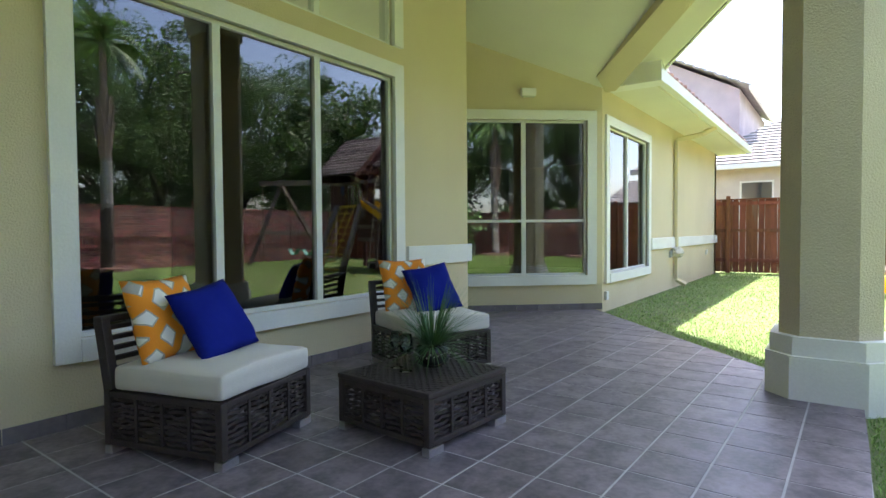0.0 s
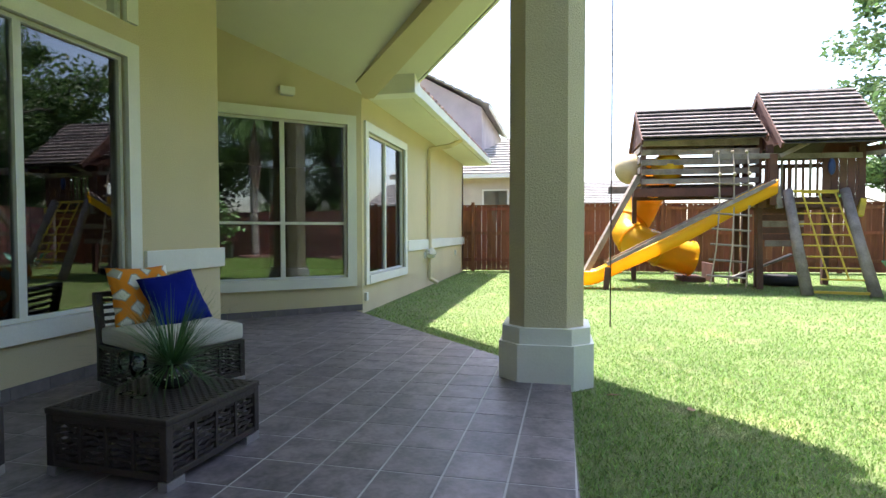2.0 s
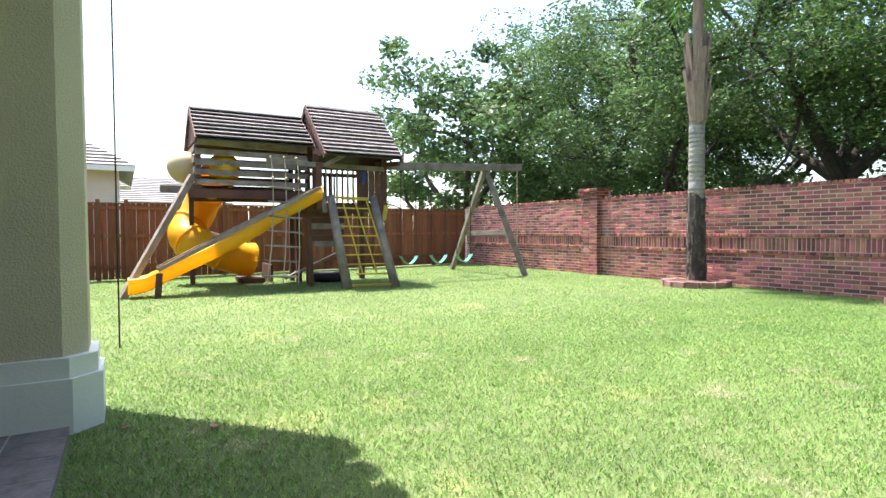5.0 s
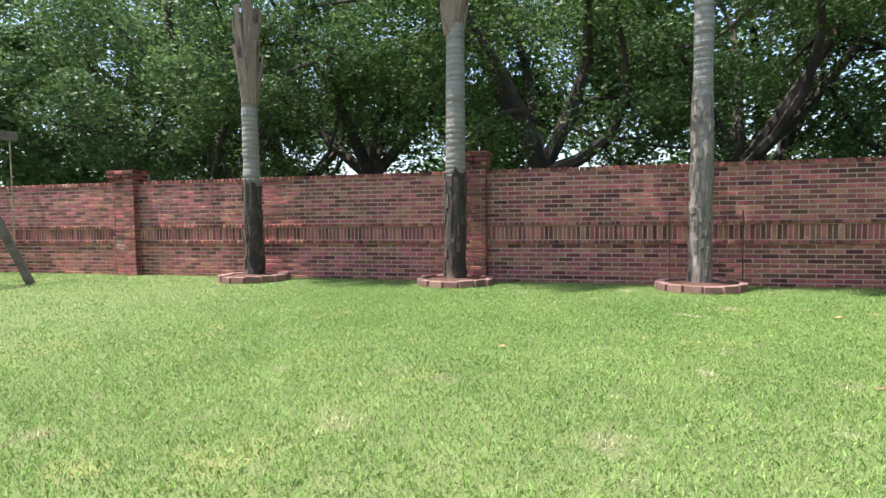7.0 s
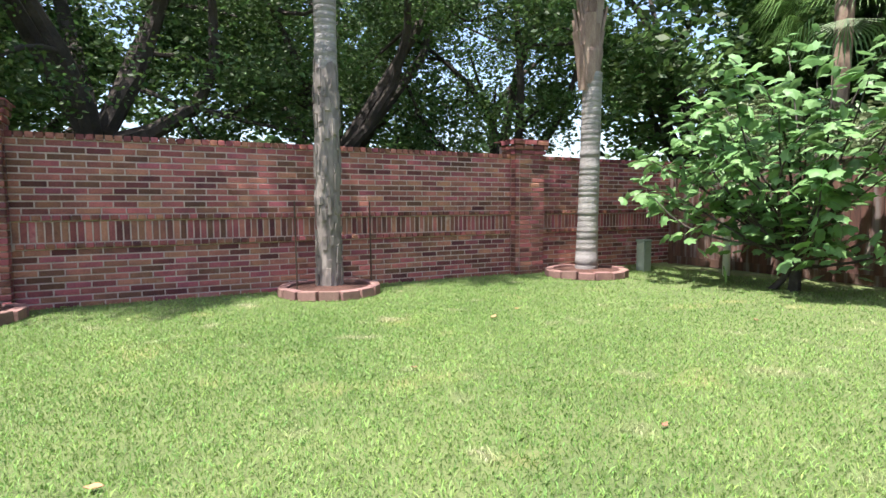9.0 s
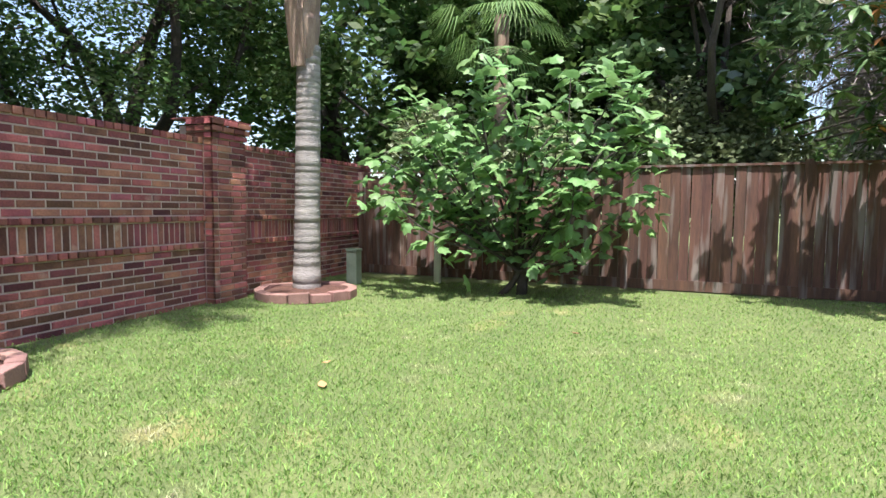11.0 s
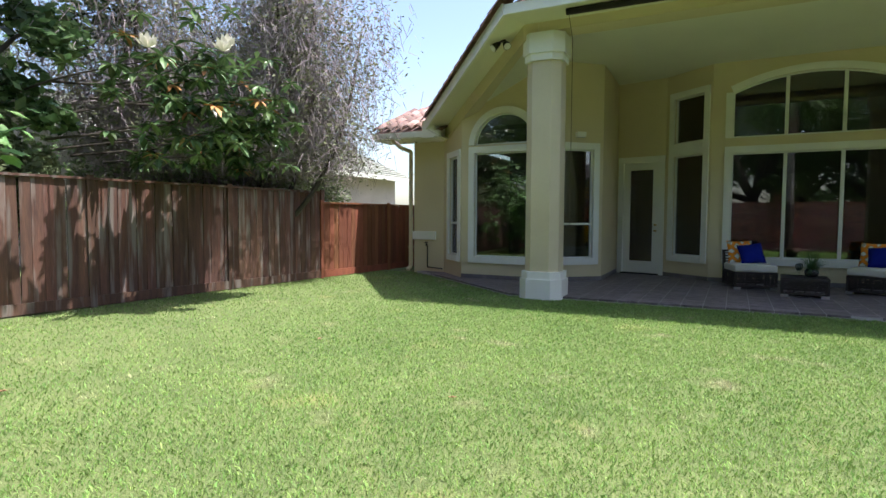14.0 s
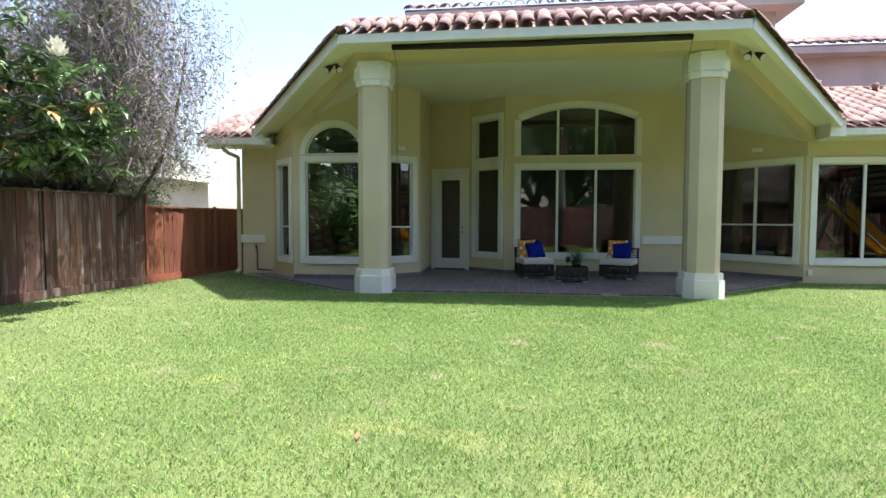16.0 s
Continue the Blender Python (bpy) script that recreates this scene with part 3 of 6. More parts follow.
# ---- patio ----
PATIO = [(-9.4, -0.95), (-8.85, -1.3), (-6.1, -3.66), (0.25, -3.65), (3.18, -0.93), (3.28, -0.70), (1.3, 1.7), (1.3, 0.1), (-3.1, 0.1), (-4.0, 0.95), (-5.3, 1.2), (-5.2, -0.95), (-6.2, -1.65), (-7.8, -1.65), (-8.6, -0.8)]
bm = B()
prism(bm, PATIO, -0.15, -0.002)
patio = tagged(part("patio_floor", bm, GROUT), "patio slab of dark slate-look tiles with pale grout", "floor", kind="structure")


def inside(poly, x, y):
    hit, j = False, len(poly) - 1
    for i in range(len(poly)):
        (xi, yi), (xj, yj) = poly[i], poly[j]
        if (yi > y) != (yj > y) and x < (xj - xi) * (y - yi) / (yj - yi) + xi:
            hit = not hit
        j = i
    return hit


def clip(poly, a, b):
    """The part of a convex polygon left of the line from a to b."""
    out = []
    side = lambda p: (b[0] - a[0]) * (p[1] - a[1]) - (b[1] - a[1]) * (p[0] - a[0])
    for i, p in enumerate(poly):
        q = poly[(i + 1) % len(poly)]
        sp, sq = side(p), side(q)
        if sp >= 0:
            out.append(p)
        if (sp > 0 > sq) or (sp < 0 < sq):
            t = sp / (sp - sq)
            out.append((p[0] + t * (q[0] - p[0]), p[1] + t * (q[1] - p[1])))
    return out


TILE_SIZE, TILE_TURN, TILE_AT = 0.30, -1.0, (-0.048, -0.074)
TS, TG, TA = TILE_SIZE, 0.011, radians(TILE_TURN)
front = [((-6.1, -3.665), (0.25, -3.655)), ((0.25, -3.655), (3.185, -0.935)), ((-8.85, -1.3), (-6.1, -3.665))]
ca, sa = math.cos(TA), math.sin(TA)
loose = B()
count = 0
for i in range(-45, 46):
    for j in range(-45, 46):
        c = [(TILE_AT[0] + ca * u - sa * v, TILE_AT[1] + sa * u + ca * v) for u, v in ((i * TS + TG / 2, j * TS + TG / 2), ((i + 1) * TS - TG / 2, j * TS + TG / 2), ((i + 1) * TS - TG / 2, (j + 1) * TS - TG / 2), (i * TS + TG / 2, (j + 1) * TS - TG / 2))]
        mx, my = sum(p[0] for p in c) / 4, sum(p[1] for p in c) / 4
        if not any(inside(PATIO, *p) for p in c + [(mx, my)]) or not -9.5 < mx < 3.7:
            continue
        for a, b in front:
            c = clip(c, a, b) if len(c) > 2 else c
        if len(c) < 3:
            continue
        near = -4.4 < mx < 1.6 and -3.95 < my < 0.1 and count < 300
        bm = B() if near else loose
        prism(bm, c, -0.03, 0.0)
        if near:
            part("tile", bm, TILE, patio)
            count += 1
tile_run = part("tiles", loose, TILE, patio)
tile_run["kind"] = "stuff"

# columns
for cx, cy in (COL_R, COL_L):
    col = thing("column", "tall cream stucco patio column with white plinth and cap", "column", (cx, cy, -0.06), "patio columns")
    for name, tiers, material, lab in (("plinth", ((0.355, 0.15, 0.0, 0.34), (0.33, 0.14, 0.34, 0.46)), WHITE, "white painted plinth"),
                                       ("shaft", ((0.28, 0.125, 0.46, 3.84),), STUCCO_COL, ""),
                                       ("cap", ((0.315, 0.14, 3.84, 3.95), (0.345, 0.15, 3.95, 4.27)), WHITE, "white painted cap")):
        bm = B()
        for half, corner, z0, z1 in tiers:
            prism(bm, octagon(0, 0, half, corner), z0, z1)
        part(name, bm, material, col, lab)

# patio roof: ceilings, beams, soffits, fascias
mir = lambda pts: [(2 * XC - x, y) for x, y in pts][::-1]
XR = XC + FLAT
DX = 2.76
FY = -4.35
EDGE = [(XR + 0.14, FY), (XR + 3.0, -1.56)]
for k, poly in enumerate(([(XC - FLAT, -3.7), (XR, -3.7), (XR, 1.9), (XC - FLAT, 1.9)], [(XR, -3.7), (XR + DX, -0.85), (XR + DX, 1.9), (XR, 1.9)], mir([(XR, -3.7), (XR + DX, -0.85), (XR + DX, 1.9), (XR, 1.9)]))):
    bm = B()
    prism(bm, poly, zceil, lambda x, y: zceil(x) + 0.06)
    tagged(part("ceiling", bm, CEIL), "pale painted patio ceiling", "ceiling", kind="structure")
bm = B()
prism(bm, [(XC - FLAT + 0.225, -3.80), (XR - 0.225, -3.80), (XR - 0.225, -3.40), (XC - FLAT + 0.225, -3.40)], 4.23, 4.60)
tagged(part("beam", bm, STUCCO), "cream beam across the patio columns", "beam", kind="structure")
DIAG = [(XR - 0.22, -3.80), (XR + 0.02, -3.80), (XR + DX + 0.1, -0.98), (XR + DX + 0.1, -0.84), (XR + DX - 0.24, -0.84)]
for poly in (DIAG, mir(DIAG)):
    bm = B()
    prism(bm, poly, zbeam, lambda x, y: ztop(x) + 0.05)
    tagged(part("beam", bm, STUCCO), "sloping cream beam down to the bay corner", "beam", kind="structure")
bm = B()
prism(bm, [(XC - FLAT, FY), (XR, FY), (XR, -3.76), (XC - FLAT, -3.76)], lambda x, y: zroof(x), lambda x, y: zroof(x) + 0.05)
tagged(part("soffit", bm, CEIL), "painted soffit under the patio roof's front edge", "soffit", kind="structure")
SOFF = [(XR, FY), EDGE[0], EDGE[1], (XR + DX + 0.05, -0.83), (XR + DX, -0.90), (XR, -3.76)]
for poly in (SOFF, mir(SOFF)):
    bm = B()
    prism(bm, poly, lambda x, y: zroof(x), lambda x, y: zroof(x) + 0.05)
    tagged(part("soffit", bm, CEIL), "painted sloping soffit under the patio roof's edge", "soffit", kind="structure")
bm = B()
box(bm, XC - FLAT - 0.14, FY - 0.04, 4.375, XR + 0.14, FY - 0.002, 4.525)
tagged(part("fascia", bm, WHITE), "white fascia board along the patio roof", "fascia", kind="structure")
for s in (1, -1):
    a, b = EDGE
    a = (XC + s * (a[0] - XC), a[1])
    b = (XC + s * (b[0] - XC), b[1])
    bm = B()
    beam(bm, (a[0] + s * 0.02, a[1] - 0.02, zroof(a[0]) + 0.09), (b[0] + s * 0.02, b[1] - 0.02, zroof(b[0]) + 0.09), 0.035, 0.20)
    tagged(part("fascia", bm, WHITE), "white sloping rake board of the patio roof", "fascia", kind="structure")
# rolled sun shade under the front edge
bm = B()
tube(bm, [(-5.05, -4.2, 4.33), (-2.6, -4.2, 4.315), (-0.03, -4.2, 4.33)], 0.05, 12)
shade = tagged(part("rolled_shade", bm, DARKMETAL, smooth=True), "dark brown rolled-up patio shade under the fascia", "shade")
for x, y, z1 in ((-5.02, -3.92, 0.9), (-0.02, -3.92, 0.45)):
    bm = B()
    tube(bm, [(x, y - 0.28, 4.33), (x, y, 4.0), (x, y, z1)], 0.005, 5)
    part("pull_chain", bm, CHAIN, shade)


for k, poly in enumerate(([(XC - FLAT, -3.95), (XR, -3.95), (XR, 0.4), (XC - FLAT, 0.4)], [(XR, -3.95), (XR + 0.2, -3.95), (XR + 2.65, -1.4), (XR + 2.65, 0.4), (XR, 0.4)], mir([(XR, -3.95), (XR + 0.2, -3.95), (XR + 2.65, -1.4), (XR + 2.65, 0.4), (XR, 0.4)]))):
    bm = B()
    prism(bm, poly, lambda x, y: ztop(x) + 0.065, lambda x, y: ztop(x) + 0.13)
    tagged(part("roof", bm, TERRA), "clay-tiled top of the patio roof", "roof", kind="structure")
bm = B()
prism(bm, [(XC - FLAT - 0.05, FY - 0.03), (XR + 0.05, FY - 0.03), (XR + 0.05, FY + 0.7), (XC - FLAT - 0.05, FY + 0.7)], lambda x, y: zroof(x) + 0.06, lambda x, y: zroof(x) + 0.15 + 0.52 * (y - FY))
tagged(part("roof", bm, TERRA), "sloping front of the patio roof under clay tiles", "roof", kind="structure")
for s in (1, -1):
    q = [(XR, FY - 0.02), (XR + 0.14, FY - 0.02), (XR + 3.0, -1.52), (XR + 3.0, -1.1), (XR, FY + 0.7)]
    bm = B()
    prism(bm, q if s > 0 else mir(q), lambda x, y: zroof(x) + 0.055, lambda x, y: zroof(x) + 0.15)
    tagged(part("roof", bm, TERRA), "sloping edge of the patio roof under clay tiles", "roof", kind="structure")


def barrel(r0, r1, ln, n=7, thick=0.016):
    """A half-round clay tile along +y."""
    bm = B()
    rows = []
    for r, y in ((r0, 0.0), (r1, ln)):
        rows.append([bm.verts.new((rr * math.cos(math.pi * k / (n - 1)), y, rr * math.sin(math.pi * k / (n - 1)) * 0.8)) for rr in (r, r - thick) for k in range(n)])
    a, b = rows
    for k in range(n - 1):
        bm.faces.new((a[k], a[k + 1], b[k + 1], b[k]))
        bm.faces.new((b[n + k], b[n + k + 1], a[n + k + 1], a[n + k]))
        bm.faces.new((a[k + 1], a[k], a[n + k], a[n + k + 1]))
        bm.faces.new((b[k], b[k + 1], b[n + k + 1], b[n + k]))
    bmesh.ops.recalc_face_normals(bm, faces=bm.faces)
    me = bpy.data.meshes.new("roof_tile")
    bm.to_mesh(me)
    bm.free()
    me.materials.append(TERRA)
    me.shade_smooth()
    return me


PAN = barrel(0.125, 0.11, 0.46)
CAP = barrel(0.15, 0.12, 0.44, 9)


def lay(me, at, way, up, parent):
    d = Vector(way).normalized()
    s = d.cross(Vector(up)).normalized()
    u = s.cross(d)
    m = Matrix((s, d, u)).transposed().to_4x4()
    m.translation = at
    ob = new("roof_tile", me)
    ob.parent = parent
    ob.matrix_basis = m
    return ob


def tile_field(name, label, eave0, eave1, up_way, rows, step=0.255, course=0.37):
    t = tagged(new(name), label, "roof", kind="structure")
    a, b = Vector(eave0), Vector(eave1)
    d = (b - a).normalized()
    w = Vector(up_way).normalized()
    nrm = d.cross(w).normalized()
    if nrm.z < 0:
        nrm = -nrm
    k = int((b - a).length / step)
    for r in range(rows):
        for i in range(k + 1):
            p = a + d * (step * i) + w * (course * r) + nrm * (0.012 * random.random())
            lay(PAN, p, w + 0.06 * nrm + Vector((random.uniform(-.015, .015),) * 3), nrm, t)
    return t


ft = tile_field("roof_front", "row of barrel clay tiles along the patio roof's front", (XC - FLAT - 0.02, FY - 0.09, 4.545), (XR + 0.06, FY - 0.09, 4.545), (0, 0.8, 0.42), 2, 0.285, 0.42)
n_cap = 18
for i in range(n_cap):
    x = XC - FLAT + 0.05 + i * (2 * FLAT - 0.1) / n_cap
    lay(CAP, (x, FY + 0.70, 4.93 + 0.01 * random.random()), (1, 0, 0.04), (0, 0, 1), ft)
for s in (1, -1):
    rk = tagged(new("roof_rake"), "line of barrel clay tiles capping the sloping roof edge", "roof", kind="structure")
    a = Vector((XC + s * (EDGE[0][0] + 0.02 - XC), EDGE[0][1] + 0.0, zroof(EDGE[0][0]) + 0.17))
    b = Vector((XC + s * (EDGE[1][0] + 0.02 - XC), EDGE[1][1] + 0.02, zroof(EDGE[1][0]) + 0.16))
    for i in range(13):
        lay(CAP, b + (a - b) * (i / 13), (a - b) + Vector((0, 0, 0.10)), (0, 0, 1), rk)
# wing roofs, gutters and soffits
tile_field("roof_wing", "field of barrel clay tiles over the wing", (XR + 2.95, -1.46, 3.27), (12.3, -1.46, 3.27), (0, 1, 0.42), 9, 0.285, 0.38)
tile_field("roof_left_wing", "barrel clay tiles over the left wing's eave", (-10.2, -1.46, 3.27), (-8.7, -1.46, 3.27), (0, 1, 0.42), 5, 0.27, 0.38)
for x0, x1, nm in ((XR + 2.86, 12.4, "wing"), (-10.25, -8.5, "left_wing")):
    bm = B()
    prism(bm, [(x0, -1.48), (x1, -1.48), (x1, 1.8), (x0, 1.8)], lambda x, y: 3.19 + 0.42 * (y + 1.48), lambda x, y: 3.24 + 0.42 * (y + 1.48))
    tagged(part("roof_" + nm, bm, TERRA), "roof deck under clay tiles", "roof", kind="structure")
    bm = B()
    box(bm, x0, -1.46, 3.05, x1, -0.80, 3.09)
    tagged(part("soffit", bm, CEIL), "painted soffit under the wing's eave", "soffit", kind="structure")
    bm = B()
    for pts in (((-1.60, 3.20), (-1.585, 3.20), (-1.565, 3.085), (-1.58, 3.07)), ((-1.58, 3.07), (-1.565, 3.085), (-1.47, 3.085), (-1.47, 3.07)), ((-1.485, 3.085), (-1.47, 3.085), (-1.47, 3.20), (-1.485, 3.20))):
        vs = [[bm.verts.new((x, y, z)) for y, z in pts] for x in (x0, x1)]
        for k in range(4):
            bm.faces.new((vs[0][k], vs[0][(k + 1) % 4], vs[1][(k + 1) % 4], vs[1][k]))
        bm.faces.new(vs[0][::-1])
        bm.faces.new(vs[1])
    bmesh.ops.recalc_face_normals(bm, faces=bm.faces)
    tagged(part("gutter", bm, WHITE), "white metal gutter along the eave", "gutter", kind="structure")
for s in (1, -1):
    bm = B()
    xa, xb = sorted((XC + s * (FLAT + 2.80), XC + s * (FLAT + 3.10)))
    box(bm, xa, -1.60, 3.04, xb, -0.86, 3.42, None, 0.01)
    tagged(part("eave_return", bm, WHITE), "white boxed end of the eave", "fascia", kind="structure")
wr = tagged(new("roof_ridge"), "ridge of clay cap tiles along the wing roof", "roof", kind="structure")
for i in range(22):
    lay(CAP, (XR + 2.9 + 0.40 * i, 1.86, 4.68 + 0.012 * random.random()), (1, 0, 0.04), (0, 0, 1), wr)
bm = B()
prism(bm, [(XR + 2.86, 1.8), (12.4, 1.8), (12.4, 3.2), (XR + 2.86, 3.2)], lambda x, y: 4.55 - 0.42 * (y - 1.8), lambda x, y: 4.62 - 0.42 * (y - 1.8))
tagged(part("roof_wing_back", bm, TERRA), "far slope of the wing roof", "roof", kind="structure")
for x, h in ((4.75, 0.34), (6.1, 0.24)):
    vent = thing("roof_vent", "short clay-coloured vent pipe on the wing roof", "vent", (x, 1.5, 4.45), "roof vents")
    bm = B()
    lathe(bm, [(0.06, 0.0), (0.06, h), (0.09, h + 0.01), (0.09, h + 0.09), (0.03, h + 0.10)], 12)
    part("pipe", bm, TERRA, vent, "", True)
# the storey above
bm = B()
box(bm, -4.6, 0.35, 4.4, 3.2, 8.8, 6.3)
box(bm, 3.2, 3.1, 4.0, 13.0, 8.8, 5.95)
tagged(part("wall_upper", bm, PINK), "pale pink stucco wall of the upper storey", "wall", kind="structure")
for x0, x1, y0, ze in ((-5.6, 3.6, -0.15, 6.25), (3.6, 13.6, 2.6, 5.88)):
    bm = B()
    box(bm, x0, y0, ze, x1, 9.2, ze + 0.17)
    tagged(part("fascia", bm, PINK), "pale eave of the upper storey", "fascia", kind="structure")
    bm = B()
    prism(bm, [(x0, y0), (x1, y0), (x1, 9.2), (x0, 9.2)], lambda x, y: ze + 0.17 + 0.4 * min(y - y0, 9.2 - y), lambda x, y: ze + 0.22 + 0.4 * min(y - y0, 9.2 - y))
    tagged(part("roof_upper", bm, TERRA), "clay-tiled roof of the upper storey", "roof", kind="structure")
    tile_field("roof_upper_edge", "row of clay tiles on the upper eave", (x0 + 0.1, y0 - 0.05, ze + 0.21), (x1 - 0.1, y0 - 0.05, ze + 0.21), (0, 1, 0.4), 3, 0.30, 0.38)

# ---- ground ----
bm = B()
vs = [bm.verts.new((x, y, LAWN)) for x, y in ((-400, -400), (400, -400), (400, 400), (-400, 400))]
bm.faces.new(vs)
tagged(part("ground", bm, SOIL), "green mown lawn ground", "ground", kind="structure")


# ---- brick wall ----
WY = -14.95
WTOP = 1.98
BL, BH, BJ = 0.262, 0.0795, 0.017
bwall = tagged(new("brick_wall"), "long red brick garden wall with soldier band and piers", "wall", kind="structure")
bm = B()
box(bm, -12.5, WY - 0.22, -0.1, 13.6, WY - 0.002, WTOP - 0.02)
part("mortar_core", bm, MORTAR, bwall)
brick_meshes = {}
rest_v, rest_f = [], []
pieces = 0


def brick(w, h, d, at, near):
    """One brick, its face w by h, d deep from the face inwards, its lower left corner at `at`."""
    global pieces
    e = 0.005
    j = random.uniform(-0.003, 0.003)
    vs = [(0, 0, 0), (w, 0, 0), (w, 0, h), (0, 0, h), (e, e + j, e), (w - e, e + j, e), (w - e, e + j, h - e), (e, e + j, h - e), (0, -d, 0), (w, -d, 0), (w, -d, h), (0, -d, h)]
    fs = [(5, 4, 7, 6), (1, 0, 4, 5), (2, 1, 5, 6), (3, 2, 6, 7), (0, 3, 7, 4), (0, 1, 9, 8), (1, 2, 10, 9), (2, 3, 11, 10), (3, 0, 8, 11)]
    if near and pieces < 300:
        key = (round(w, 3), round(h, 3), round(d, 3))
        if key not in brick_meshes:
            me = bpy.data.meshes.new("brick")
            me.from_pydata(vs, [], fs)
            me.materials.append(BRICK)
            brick_meshes[key] = me
        ob = new("brick", brick_meshes[key])
        ob.parent = bwall
        ob.location = at
        pieces += 1
    else:
        k = len(rest_v)
        rest_v.extend((at[0] + x, at[1] + y, at[2] + z) for x, y, z in vs)
        rest_f.extend(tuple(i + k for i in f) for f in fs)


def course(x0, x1, z, shift, y=WY, near=lambda x: False, w=BL, h=BH, d=0.03, joint=BJ):
    x = x0 - shift * w
    while x < x1 - 0.02:
        a, b = max(x, x0), min(x + w - joint, x1)
        if b - a > 0.03:
            brick(b - a, h - joint, d, (a, y, z), near(a))
        x += w


PIERS = [(7.15, 2.20), (-0.61, 2.28), (-8.12, 2.16)]
spans = [(7.45, 13.5), (-0.31, 6.85), (-7.82, -0.91), (-12.45, -8.42)]
for x0, x1 in spans:
    near = (lambda x: -6.6 < x < -4.3) if x0 == -7.82 else (lambda x: False)
    z, row = -0.06, 0
    while z < WTOP - 0.1:
        if 0.62 < z < 1.13:
            if z < 0.70:
                course(x0, x1, z, 0.3 * row, WY + 0.028, near, 0.098, 0.075, 0.06)
                z += 0.075
                course(x0, x1, z, 0, WY + 0.001, near, 0.0795, 0.255, 0.03)
                z += 0.255
                course(x0, x1, z, 0.4, WY + 0.028, near, 0.098, 0.075, 0.06)
                z += 0.075
                row += 1
                continue
        course(x0, x1, z, 0.5 * (row % 2) + random.uniform(-0.03, 0.03), WY, near)
        z += BH
        row += 1
    course(x0, x1, z, 0.2, WY + 0.018, near, 0.098, 0.085, 0.26)
for px, top in PIERS:
    h = 0.30
    bm = B()
    box(bm, px - h + 0.014, WY - 0.35, -0.1, px + h - 0.014, WY + 0.152, top)
    part("pier_core", bm, MORTAR, bwall)
    z, row = -0.06, 0
    while z < top + 0.02:
        out = 0.0 if z < top - 0.20 else (0.02 if z < top - 0.12 else 0.045)
        if z > top - 0.06:
            out = 0.06
        course(px - h - out, px + h + out, z, 0.5 * (row % 2), WY + 0.16 + out, w=0.208 if row % 2 else 0.262)
        # the piers' sides
        for sx in (-1, 1):
            y = WY + 0.15 + out
            while y > WY - 0.2:
                xx = px + sx * (h + out)
                k = len(rest_v)
                w = 0.12
                a, b = (xx, xx - sx * 0.02)
                vs = [(a, y - w, z), (a, y, z), (a, y, z + BH - BJ), (a, y - w, z + BH - BJ), (b, y - w, z), (b, y, z), (b, y, z + BH - BJ), (b, y - w, z + BH - BJ)]
                rest_v.extend(vs)
                fs = [(0, 1, 2, 3), (4, 7, 6, 5), (0, 4, 5, 1), (3, 2, 6, 7)]
                rest_f.extend(tuple(i + k for i in (f if sx > 0 else f[::-1])) for f in fs)
                y -= w + BJ
        z += BH
        row += 1
    bm = B()
    box(bm, px - h - 0.06, WY - 0.40, z - 0.01, px + h + 0.06, WY + 0.22, z + 0.004)
    part("pier_top", bm, BRICK, bwall)
run_b = raw("bricks", rest_v, rest_f, BRICK_I, bwall)
run_b["kind"] = "stuff"


